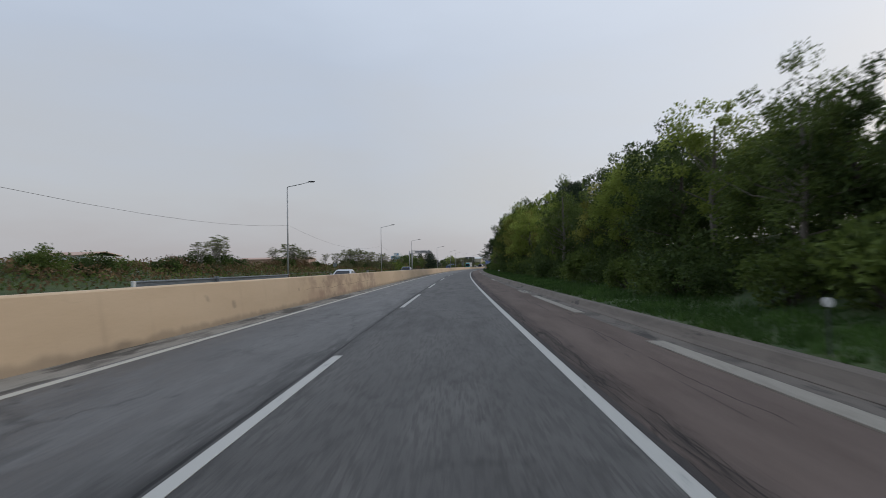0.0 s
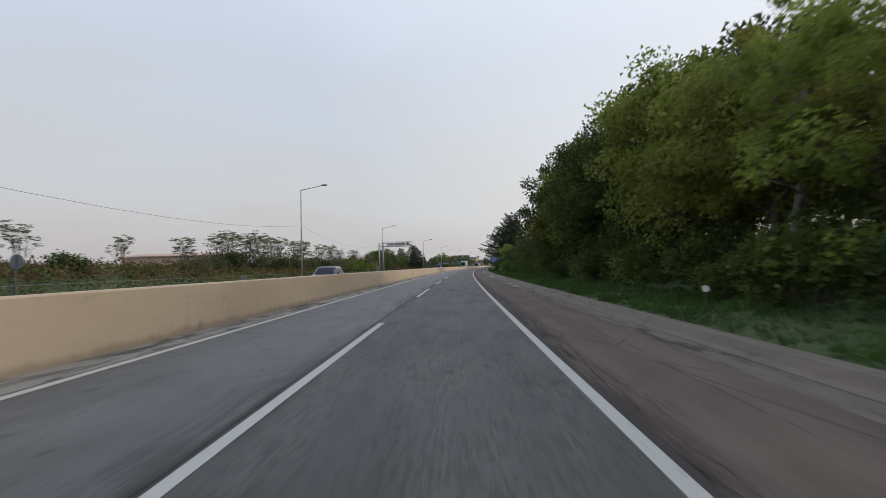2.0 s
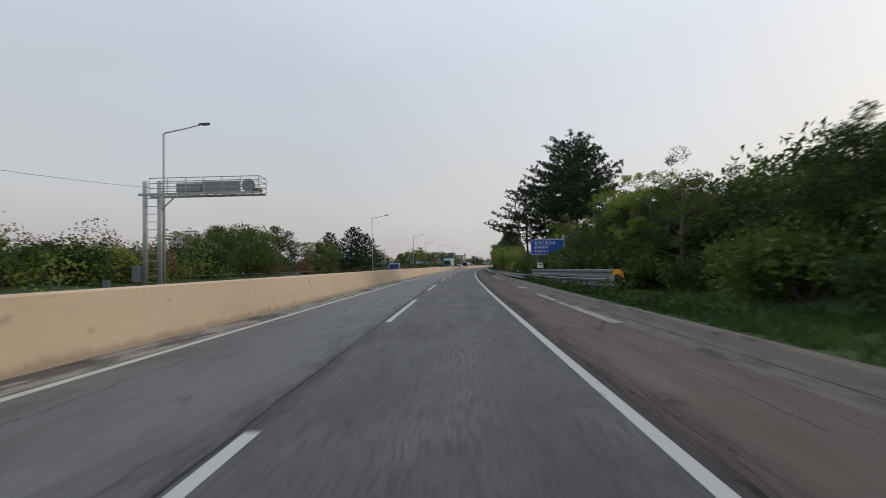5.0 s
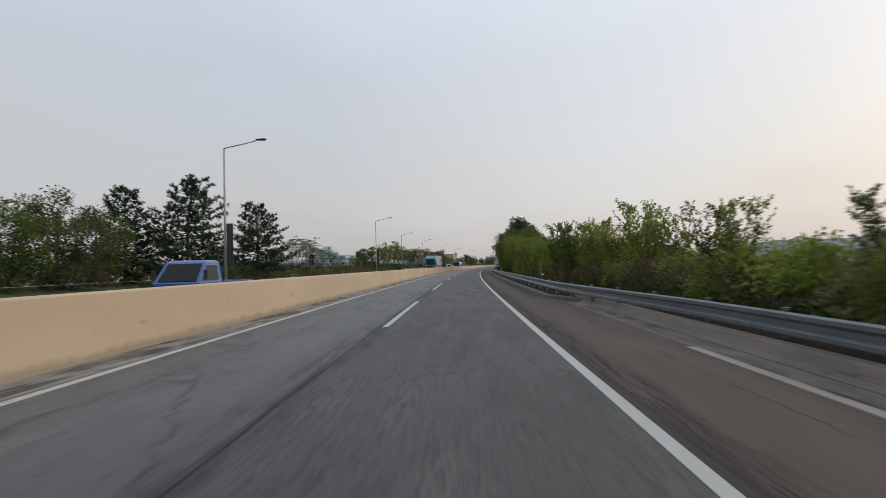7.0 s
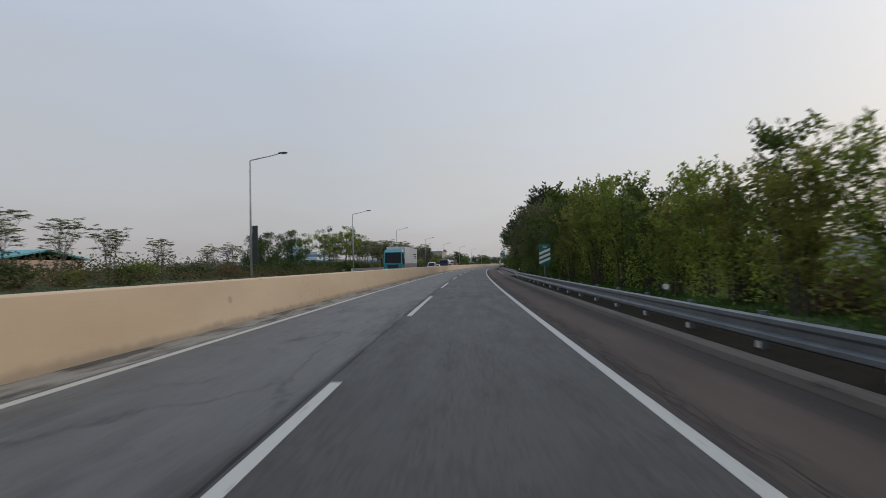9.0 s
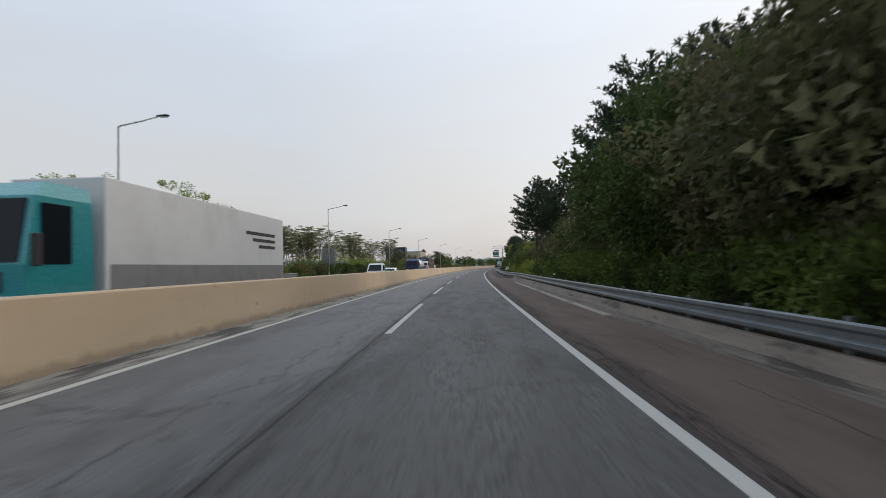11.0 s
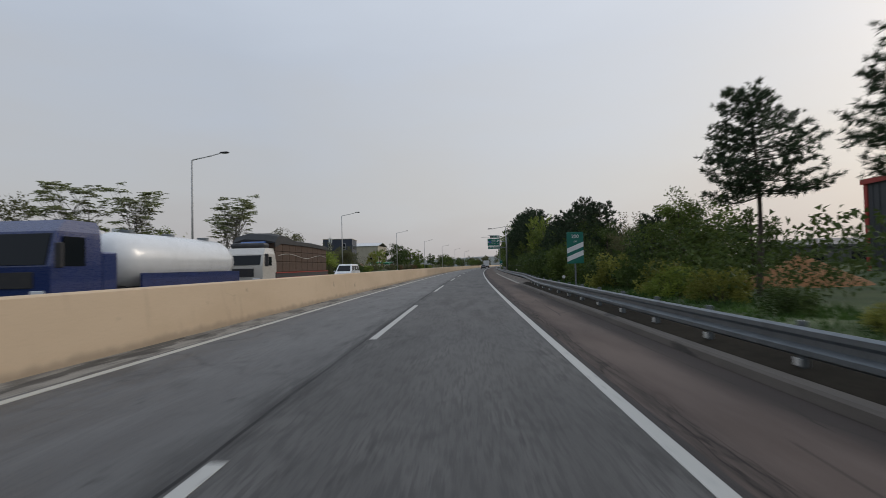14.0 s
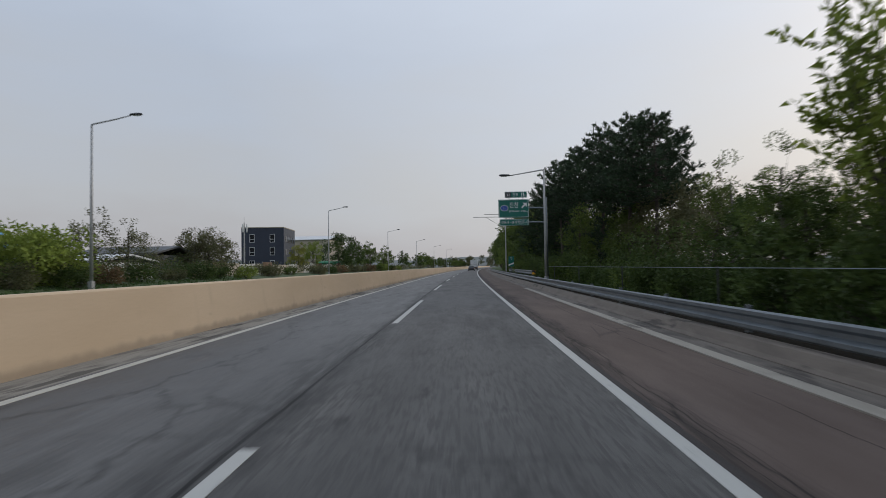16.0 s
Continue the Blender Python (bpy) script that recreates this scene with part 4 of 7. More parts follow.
def shrub(seed, height, radius, clumps, per, leaf, material):
    """A bush on many stems, leafy to the ground."""
    def build(e):
        rng = np.random.default_rng(seed)
        a, k = rng.uniform(0, 6.28, clumps), np.sqrt(rng.uniform(0, 1, clumps)) * 0.85
        z = height * rng.uniform(0.12, 0.82, clumps) * (1 - 0.35 * k)
        mids = np.stack([np.cos(a) * k * radius, np.sin(a) * k * radius, z], 1)
        radii = rng.uniform(0.22, 0.4, clumps) * min(radius, height)
        at = scatter(rng, mids, radii, per, 0.9)
        at[:, 2] = np.abs(at[:, 2]) + 0.02
        n = len(at)
        out = unit(at - np.array([0, 0, height * 0.2]))
        way = unit(out * 0.6 + rng.normal(size=(n, 3)) * 0.8)
        side = unit(np.cross(way, rng.normal(size=(n, 3))))
        part("foliage", leaves_mesh("foliage", at, way, side, leaf * rng.uniform(0.7, 1.3, n), leaf * rng.uniform(0.42, 0.65, n), material), material, e)
        bm = bmesh.new()
        for p in mids[:14]:
            foot = np.array([p[0] * 0.25, p[1] * 0.25, -0.1])
            tube(bm, [foot, (foot + p) / 2 + np.append(rng.normal(0, 0.1, 2), 0), p], [0.035, 0.024, 0.01], 5, False)
        part("stem", bm, BARK, e)
    return build, height


KINDS = {
    "deep": ("broadleaf_tree", "tall leafy tree with a dense deep green crown", "tree", [
        broadleaf(1, 9, 3.0, 0.12, 62, 140, 0.215, LEAF_DEEP), broadleaf(2, 10, 3.2, 0.15, 64, 140, 0.215, LEAF_DEEP, lean=0.4), broadleaf(3, 8, 2.8, 0.08, 58, 140, 0.205, LEAF_MID)]),
    "back": ("broadleaf_tree", "leafy tree deeper in the wood", "tree", [
        broadleaf(5, 10, 3.2, 0.15, 44, 60, 0.38, LEAF_DEEP), broadleaf(6, 9, 3.3, 0.12, 42, 60, 0.38, LEAF_MID)]),
    "light": ("broadleaf_tree", "leafy tree with a light spring green crown", "tree", [
        broadleaf(11, 9, 2.8, 0.12, 58, 140, 0.205, LEAF_BRIGHT), broadleaf(12, 8, 2.6, 0.1, 56, 140, 0.20, LEAF_YELLOW)]),
    "airy": ("broadleaf_tree", "open young tree with loose green foliage against the sky", "tree", [
        broadleaf(21, 8, 2.3, 0.22, 44, 120, 0.14, LEAF_MID, PALE_BARK, 0.2, 0.8), broadleaf(22, 7, 2.1, 0.25, 40, 120, 0.138, LEAF_BRIGHT, PALE_BARK, 0, 0.8)]),
    "sapling": ("young_tree", "slender young tree with fresh light green leaves", "tree", [
shoot_tree(31, 4.5, 11, LEAF_BRIGHT, 1.25), shoot_tree(32, 4.4, 12, LEAF_YELLOW, 1.2), shoot_tree(33, 4.6, 11, LEAF_BRIGHT, 1.35), shoot_tree(34, 4.4, 12, LEAF_MID, 1.25)]),
    "round": ("broadleaf_tree", "rounded bushy tree with a full green crown", "tree", [
        broadleaf(41, 6, 2.9, 0.06, 58, 100, 0.20, LEAF_MID), broadleaf(42, 6, 2.7, 0.08, 56, 100, 0.20, LEAF_DUSK), broadleaf(43, 6, 2.8, 0.06, 58, 100, 0.20, LEAF_DEEP)]),
    "twiggy": ("bare_branched_tree", "wide tree with thin olive leaves and visible twigs", "tree", [
        broadleaf(51, 6, 3.2, 0.1, 70, 34, 0.19, LEAF_DUSK, BARK, 0, 0.8), broadleaf(52, 6.5, 2.6, 0.1, 60, 34, 0.19, LEAF_DUSK, BARK, 0.3, 0.8)]),
    "pine": ("pine_tree", "tall dark pine with a bare trunk and flat needle boughs", "pine tree", [
        pine(61, 12, 0.46, 3.3, 74, 0.2, 0.15, 0.24), pine(62, 12, 0.50, 3.2, 68, 0.7, 0.1, 0.24), pine(63, 12, 0.42, 4.0, 84, -0.5, 0.2, 0.24)]),
    "leaning_pine": ("pine_tree", "large dark pine with long boughs reaching over the verge", "pine tree", [
        pine(64, 10.4, 0.36, 3.4, 66, -0.3, 0.38, 0.2), pine(65, 15.8, 0.27, 5.6, 100, 1.6, 0.05, 0.28)]),
    "bushy_pine": ("pine_tree", "dark bushy pine with needles nearly to the ground", "pine tree", [
        pine(71, 9, 0.12, 3.3, 84, 0.3, 0, 0.24), pine(72, 9, 0.12, 3.1, 80, -0.2, 0, 0.24)]),
    "spreading_pine": ("pine_tree", "broad dark conifer with wide layered boughs beside a lamp post", "pine tree", [
        pine(75, 9, 0.14, 4.6, 84, 0.3, 0, 0.24, True), pine(76, 9, 0.14, 4.8, 84, -0.2, 0, 0.24, True)]),
    "tuft": ("feathery_tree", "slender open tree with drooping feathered leaf tufts", "tree", [
        tuft_tree(81, 6, 4, 60, LEAF_FEATHER, 1.4, 0.40), tuft_tree(82, 6.5, 4, 56, LEAF_FEATHER, 1.35, 0.38), tuft_tree(83, 5.5, 5, 65, LEAF_FEATHER, 1.5, 0.40)]),
    "bush": ("shrub", "dense green roadside shrub leafy to the ground", "shrub", [
        shrub(91, 2.6, 2.0, 38, 64, 0.22, LEAF_DEEP), shrub(92, 2.4, 1.8, 36, 64, 0.21, LEAF_MID), shrub(93, 2.8, 2.1, 40, 64, 0.22, LEAF_DEEP)]),
    "bright_bush": ("shrub", "bright green leafy shrub", "shrub", [
        shrub(101, 2.6, 1.9, 38, 84, 0.18, LEAF_BRIGHT), shrub(102, 2.4, 1.8, 36, 84, 0.18, LEAF_YELLOW)]),
    "rust_bush": ("shrub", "rust brown half-dry shrub among green growth", "shrub", [
        shrub(111, 2.2, 1.8, 34, 72, 0.17, LEAF_RUST), shrub(112, 2.0, 1.7, 32, 72, 0.17, LEAF_DUSK)]),
}
TEMPLATES = {}
PICK = random.Random(7)


def plant(kind, s, lat, height, which=None, sink=0.05, turn=None, skip=False):
    name, label, category, builds = KINDS[kind]
    k = PICK.randrange(len(builds)) if which is None else which % len(builds)
    build, tall = builds[k]
    spin = PICK.uniform(0, 360)
    m = rpose(s, lat, bank(s, lat) - sink, spin if turn is None else turn)
    if skip:
        return None
    scale = (height - bank(s, lat)) / tall
    if (kind, k) not in TEMPLATES:
        e = thing(name, m @ Matrix.Scale(scale, 4), label, category)
        build(e)
        TEMPLATES[kind, k] = (e, scale)
        return e
    e, was = TEMPLATES[kind, k]
    return copy_thing(e, m @ Matrix.Scale(scale / was, 4))


def height_at(table, s):
    return float(np.interp(s, *zip(*table)))


# tree line on the near side: distance along the road and height of its crowns
RIGHT_TOPS = ((-40, 7.5), (5, 7.6), (16, 8.6), (36, 8.6), (43, 7.8), (50, 7.0), (59, 7.0), (62, 8.4), (66, 10.4), (70, 11.6), (78, 13.2), (100, 13.2), (104, 9), (110, 7.4), (122, 7.8), (136, 6.0), (156, 5.6), (172, 6.3))
s = -34.0
while s < 174:
    top = height_at(RIGHT_TOPS, s)
    j = PICK.uniform(-1, 1)
    if s > -8:
        plant("bush", s + j, 6.6 + PICK.uniform(0, 0.9), PICK.uniform(1.7, 2.8))
    kind = PICK.choice(("deep", "deep", "light", "deep", "light", "airy")) if s < 104 else PICK.choice(("deep", "round", "deep"))
    if 61 < s < 74:
        kind = "light"
    plant(kind, s + j * 0.5, (8.6 if s < 74 or s > 104 else 9.6) + PICK.uniform(-0.4, 0.8), top * PICK.uniform(0.84, 1.03))
    plant("back", s + 1.5, 11.6 + PICK.uniform(-0.6, 1.0), top * PICK.uniform(0.85, 1.0) + 0.4)
    s += 3.1 if s > 0 else 4.4
plant("light", 66, 8.2, 9.4, 0)
plant("light", 71, 8.4, 10.6, 1)
plant("deep", 86, 9.2, 12.0, 1)
plant("deep", 91, 9.4, 12.4, 0)
plant("light", 97, 9.0, 12.2, 0)
plant("deep", 101.5, 8.8, 11.4, 0)
plant("airy", 1.0, 7.6, 6.9, 0)
plant("airy", 33, 7.6, 8.8, 0)
plant("airy", 38, 7.4, 8.6, 1)
plant("airy", 56, 7.8, 7.6, 1)
for s, lat, h in ((78, 17, 15.6), (74, 18, 15.0), (83, 18, 15.8), (88, 16, 15.2)):
    plant("pine", s, lat, h)
for s in (158, 161.5, 165, 169):
    plant("airy", s, 7.2, PICK.uniform(5.6, 6.8))
plant("leaning_pine", 197.0, 9.2, 15.8, 1, turn=0)
plant("pine", 190.5, 9.8, 13.4, 2, turn=180)
plant("leaning_pine", 198.5, 6.0, 10.4, 0, turn=0)
for s, h in ((160, 4.8), (162.5, 5.0), (165, 5.4), (167.5, 5.2), (170, 4.6), (172.5, 5.2), (175.5, 4.4), (178, 4.0)):
    plant("deep", s, 7.6, h, 1)
    plant("bush", s + 1.0, 6.4, 2.9)
plant("airy", 190.5, 7.4, 5.4, 0)
for s, lat, h in ((180.5, 8.2, 4.6), (183, 8.4, 4.5), (185.5, 8.6, 4.2)):
    plant("deep", s, lat, h, 0)
plant("airy", 188.0, 8.2, 6.4, 1)
plant("round", 187.0, 9.0, 4.6, 0)
plant("round", 190.0, 10.0, 4.4, 1)
for s, lat, h in ((176.5, 6.9, 3.2), (179.5, 7.2, 3.0), (182, 6.6, 3.0), (184.5, 6.4, 3.0), (187, 6.6, 3.1), (189.5, 6.3, 3.0), (192, 6.4, 2.7), (194.5, 6.6, 2.6), (197.5, 6.4, 2.4), (200.5, 6.0, 2.3), (204, 6.3, 2.3)):
    plant("bush", s, lat, h)
for s, h in ((206, 2.3), (209, 2.4), (212, 2.2), (215, 2.2), (218, 2.0), (221, 2.0)):
    plant(PICK.choice(("rust_bush", "bright_bush")), s, 5.9 + PICK.uniform(0, 0.8), h)
for s, h in ((207.5, 2.9), (211, 3.2), (214, 3.4), (217, 3.8), (219.5, 4.0), (221.5, 4.4)):
    plant("sapling", s, 5.7 + PICK.uniform(0, 1.2), h)
for s in (199, 203, 207, 213, 219):
    plant("rust_bush", s, 8.5, PICK.uniform(1.6, 2.4))
# young trees behind the rail, then a growing hedge of trees
RIGHT_MID = ((206, 2.6), (222, 3.4), (228, 4.7), (240, 4.2), (256, 4.6), (276, 5.0), (284, 6.2), (304, 8.0), (330, 10.2), (339, 11.0), (346, 9.0), (353, 6.8), (361, 6.0), (372, 6.0))
s = 223.0
while s < 372:
    top = height_at(RIGHT_MID, s)
    if s < 296:
        plant("sapling", s, 5.3 + PICK.uniform(-0.3, 0.7), top * PICK.uniform(0.7, 1.06))
        if s > 262 or PICK.random() < 0.45:
            plant("sapling", s + 0.9, 7.0 + PICK.uniform(-0.5, 0.8), top * PICK.uniform(0.7, 1.05), skip=262 < s < 274)
        if PICK.random() < 0.35:
            plant(PICK.choice(("bush", "rust_bush", "bush")), s + 0.4, 6.6, PICK.uniform(1.3, 2.2))
        if s > 262 and PICK.random() < 0.6:
            plant("back", s + 0.7, 9.8, top * PICK.uniform(0.85, 1.02), skip=s < 278)
        s += 1.9
    else:
        plant(PICK.choice(("deep", "round", "deep") if s < 340 else ("airy", "round", "airy")), s, 7.4 + PICK.uniform(-0.4, 0.8), top * PICK.uniform(0.85, 1.04))
        plant("bush", s + 0.8, 6.0, PICK.uniform(1.8, 2.8))
        if s > 305:
            plant("back", s + 1.0, 11.5, top * PICK.uniform(0.95, 1.1))
        s += 2.9
plant("pine", 349, 10.5, 14.6, 2)
plant("pine", 340.5, 10.8, 12.6, 2)
plant("bushy_pine", 358, 10.5, 8.0)
plant("pine", 377.5, 6.0, 11.2, 0, turn=20)
plant("pine", 373.5, 6.0, 11.0, 1, turn=0)
plant("pine", 369.8, 8.2, 10.9, 2, turn=150)
for s, lat, h in ((362, 6.6, 3.2), (365, 6.4, 2.7), (368, 6.6, 2.4), (371, 6.8, 2.2), (374, 7.0, 1.8), (380, 6.6, 1.5), (393, 5.8, 2.0), (396, 5.6, 1.8)):
    plant("bush", s, lat, h)
for s, lat, h in ((387, 7.0, 2.0), (389.5, 6.2, 1.6), (392, 6.4, 1.8), (399, 5.6, 1.3)):
    plant("bright_bush", s, lat, h)
for s, lat, h in ((384.5, 9.2, 5.8), (394, 8.0, 4.6), (397, 8.8, 4.5), (391.5, 9.0, 4.3), (388.5, 9.6, 4.2), (395.5, 11, 4.6)):
    plant("airy" if s < 386 else "round", s, lat, h)
plant("round", 403, 7.2, 5.3, 0)
plant("round", 405.6, 7.4, 5.5, 1)
plant("sapling", 401.5, 6.2, 3.6)
plant("sapling", 407.0, 6.4, 3.8)
plant("bushy_pine", 399.75, 10.0, 7.5, 0)
plant("pine", 418.2, 10.2, 8.3, 2)
plant("pine", 424.0, 8.4, 7.7, 0)
for s, lat, h in ((414, 5.4, 0.9), (417.5, 5.6, 1.1), (421.5, 6.0, 1.5), (424, 5.6, 1.6), (426.5, 6.2, 1.9)):
    plant(PICK.choice(("bush", "rust_bush", "bright_bush")), s, lat, h)
plant("round", 430, 8.6, 4.6, 0)
RIGHT_END = ((424, 4.6), (433, 4.0), (438, 4.3), (443, 4.5), (450, 5.0), (462, 5.2), (467, 4.8), (471, 4.2), (484, 4.3), (488, 5.0), (492, 8.0), (498, 10.6), (508, 11.6), (530, 12.4), (570, 14), (640, 14))
s = 429.0
while s < 486:
    top = height_at(RIGHT_END, s)
    plant(PICK.choice(("bushy_pine", "deep", "bushy_pine", "twiggy") if s < 440 else ("deep", "twiggy", "deep") if s > 464 else ("deep", "bushy_pine")), s, 7.6 + PICK.uniform(-0.5, 1.0), top * PICK.uniform(0.92, 1.1))
    plant(PICK.choice(("bush", "bush", "bright_bush") if s < 440 else ("bush", )), s + 1.0, 5.6 + PICK.uniform(0, 0.6), PICK.uniform(1.5, 2.4))
    if PICK.random() < 0.6:
        plant("back", s + 0.5, 11.0, top * 0.95)
    s += 2.8
for s, h in ((442.5, 5.7), (446, 6.4), (449.5, 6.3), (453, 6.2), (456.5, 6.1), (459.5, 5.8), (462.5, 5.4)):
    plant("bushy_pine", s, 7.4 + PICK.uniform(-0.3, 0.4), h)
    plant("bush", s + 1.2, 6.3, 3.4)
for s, h in ((469, 5.6), (472, 6.6), (474.5, 6.2), (477, 5.0), (480, 5.0), (483.5, 5.2)):
    plant("airy", s, 7.4 + PICK.uniform(-0.3, 0.6), h, 0)
for s, lat, h in ((494, 8.6, 9.8), (499, 8.8, 10.9), (505, 8.4, 11.8), (512, 8.4, 11.8), (520, 8.4, 12.2)):
    plant("pine", s, lat, h)
s = 486.0
while s < 760:
    top = height_at(RIGHT_END, s)
    if s < 560:
        plant("bush", s, 6.2, PICK.uniform(1.6, 2.6))
    plant(PICK.choice(("deep", "bushy_pine", "round")) if s < 540 else "back", s + 1.5, 8.6 + PICK.uniform(0, 1.5), min(top, 9) * PICK.uniform(0.6, 0.9) if s < 520 else top * PICK.uniform(0.7, 1.0))
    s += 4.0 if s < 560 else 9.0

# growth on the far side of the oncoming carriageway
LEFT_LOW = ((-40, 3.0), (18, 3.4), (26, 3.0), (60, 3.0), (100, 3.1), (150, 3.6), (160, 4.6), (181, 5.0), (205, 4.2), (240, 2.3), (300, 2.6), (350, 3.0), (420, 3.0), (470, 2.2), (500, 2.6), (700, 3.0))
s = -20.0
while s < 640:
    low = height_at(LEFT_LOW, s)
    kinds = ("rust_bush", "bush", "rust_bush", "bush", "bush") if s < 210 else ("bush", "bright_bush", "rust_bush", "bush")
    plant(PICK.choice(kinds), s, -25.2 - PICK.uniform(0, 1.5), low * PICK.uniform(0.75, 1.02))
    s += 4.2 if s < 520 else 9.0
for s, lat, h in ((37, -26, 4.6), (41, -26, 5.4), (42.5, -26.5, 5.0), (45, -27, 4.8), (60, -27, 4.8), (64, -26, 5.6), (67, -26.5, 5.2), (70, -27, 5.0), (73, -26, 5.0), (78, -28, 5.0), (86, -27, 4.6), (95, -27, 5.0), (101, -26, 5.9), (105, -26.5, 6.2), (108.5, -26, 6.4),
                  (112, -26.5, 6.3), (116, -26, 6.2), (120, -27, 6.3), (125, -26.5, 6.2), (130, -27, 6.3), (137, -26, 6.0), (144, -26.5, 6.2), (152, -27, 5.8), (160, -26, 5.8), (184, -26.5, 5.6),
                  (213, -26, 6.0), (218, -26, 5.8), (270, -26, 6.2), (273.5, -25.5, 6.6), (278, -26, 5.6), (282, -26, 5.2), (286, -26.5, 5.1), (290, -26, 4.8), (297, -26, 4.3), (304, -26, 4.0), (310, -27, 4.4),
                  (371, -28, 8.0), (376, -29, 7.6), (381, -28, 7.8), (386, -29, 8.0), (392, -28.5, 8.4), (397.5, -28.5, 8.8), (401, -29, 8.2), (412, -28, 6.5), (418, -29, 7.4), (423, -28.5, 8.6),
                  (427.5, -28, 9.6), (431, -28.5, 9.8), (440, -28, 8.2), (446, -28, 8.8), (462, -28, 10.2), (464.5, -29, 9.4)):
    plant("tuft", s, lat, h)
for s, h in ((34, 3.4), (38, 3.8), (43, 3.8), (47, 3.4), (58, 3.4), (63, 3.8), (67, 3.8), (72, 3.6), (80, 3.4), (99, 3.8), (104, 4.2), (110, 4.4), (117, 4.2), (123, 4.4), (130, 4.2), (138, 4.2), (146, 4.4)):
    plant(PICK.choice(("bush", "rust_bush")), s, -26.6, h)
for k in range(8):
    plant("tuft", 356 + k * 6.6 + PICK.uniform(-1, 1), -29.5 + PICK.uniform(-1.5, 1.5), PICK.uniform(6.8, 8.4))
for s, lat, h in ((191, -26.5, 6.0), (196.5, -25.5, 7.2), (200.5, -26.5, 7.0), (206, -26, 7.0), (223.5, -25.5, 6.4), (227.5, -25.5, 6.7), (232, -26.5, 6.2), (316, -27, 5.2), (323, -28, 6.0), (329, -27, 6.6)):
    plant("round", s, lat, h)
plant("spreading_pine", 238.5, -23.4, 9.4, 0)
plant("bushy_pine", 236.0, -27.0, 8.2, 1)
plant("spreading_pine", 254.5, -24.6, 9.2, 1)
for s, lat, h in ((337, -28, 7.0), (354, -29, 8.8), (359.5, -27.5, 9.8), (366, -27.5, 9.6), (348, -28, 8.4), (456, -33, 6.4), (483, -29, 7.6), (580, -30, 9.0), (588, -29, 8.6)):
    plant("airy" if s < 450 else "round", s, lat, h)
for s, lat, h in ((494, -27.5, 5.2), (497.5, -28.5, 5.2), (499, -30, 4.8), (489, -32, 5.2)):
    plant("bright_bush", s, lat, h)
for s, lat, h in ((503.5, -29, 6.2), (508, -29.5, 5.8), (523, -30, 6.4), (528, -31, 6.0), (516, -33, 5.2), (408, -30, 6.0), (435, -30, 7.6)):
    plant("twiggy", s, lat, h)
plant("round", 522, -31, 6.2, 1)
plant("round", 529, -33, 6.4, 1)
plant("light", 572, -33, 7.6, 0)
plant("light", 566, -34, 6.6, 1)
s = 600.0
while s < 1000:
    plant("back", s, -30 - PICK.uniform(0, 8), PICK.uniform(6, 9.5))
    plant("back", s + 5, 12 + PICK.uniform(0, 8), PICK.uniform(9, 13))
    s += 16.0

for kind, s, lat, h, k in (("deep", 98.5, 8.4, 12.8, 0), ("airy", 101.0, 8.6, 11.6, 0), ("pine", 356.5, 10.8, 13.8, 2), ("airy", 61, 7.6, 9.0, 1), ("light", 57, 7.6, 8.6, 0), 
                           ("tuft", 405.5, -27.5, 9.2, 0), ("bushy_pine", 464.5, 7.8, 6.0, 0), ("bushy_pine", 468.0, 8.0, 5.9, 1), ("deep", 466, 8.6, 5.6, 0), ("sapling", 475.5, 7.2, 7.8, 0), ("sapling", 472.5, 7.4, 7.2, 2), ("round", 189, -27.5, 6.0, 0), ("round", 194, -27.5, 6.8, 0), ("round", 203.5, -27.5, 6.6, 1), ("bright_bush", 172, -25.5, 3.8, 0), ("bright_bush", 176, -25.8, 3.6, 0), ("airy", 400.5, 7.6, 5.4, 1), ("airy", 393.75, 12.0, 7.0, 1), ("bright_bush", 383, 6.4, 2.6, 0), ("bright_bush", 386.5, 6.0, 2.4, 1), ("round", 194.2, 6.9, 3.3, 1), ("round", 196.2, 8.0, 3.6, 0), ("round", 199.2, 9.2, 3.9, 1)):
    plant(kind, s, lat, h, k)

# ---- low tangled growth under and behind the trees ----
def undergrowth(s0, s1, l0, l1, tall, count, seed, material, label, leaf=0.3):
    rng = np.random.default_rng(seed)
    ss, ll = rng.uniform(s0, s1, count), l0 + (l1 - l0) * rng.uniform(0, 1, count) ** 1.5
    lump = np.array([0.55 + 0.6 * noise.noise(Vector((float(a) * 0.45, float(b) * 0.45, seed))) for a, b in zip(ss, ll)])
    top = np.clip(lump, 0.15, 1.0) * tall
    zz = top * rng.uniform(0, 1, count) ** 0.7
    at = np.array([rp(float(a), float(b), bank(float(a), float(b)) + float(z)) for a, b, z in zip(ss, ll, zz)])
    way = unit(rng.normal(size=(count, 3)) + np.array([0, 0, 0.4]))
    side = unit(np.cross(way, rng.normal(size=(count, 3))))
    me = leaves_mesh("undergrowth", at, way, side, leaf * rng.uniform(0.6, 1.3, count), leaf * rng.uniform(0.35, 0.6, count), material)
    tagged(new("undergrowth", me), label, "undergrowth", kind="stuff")


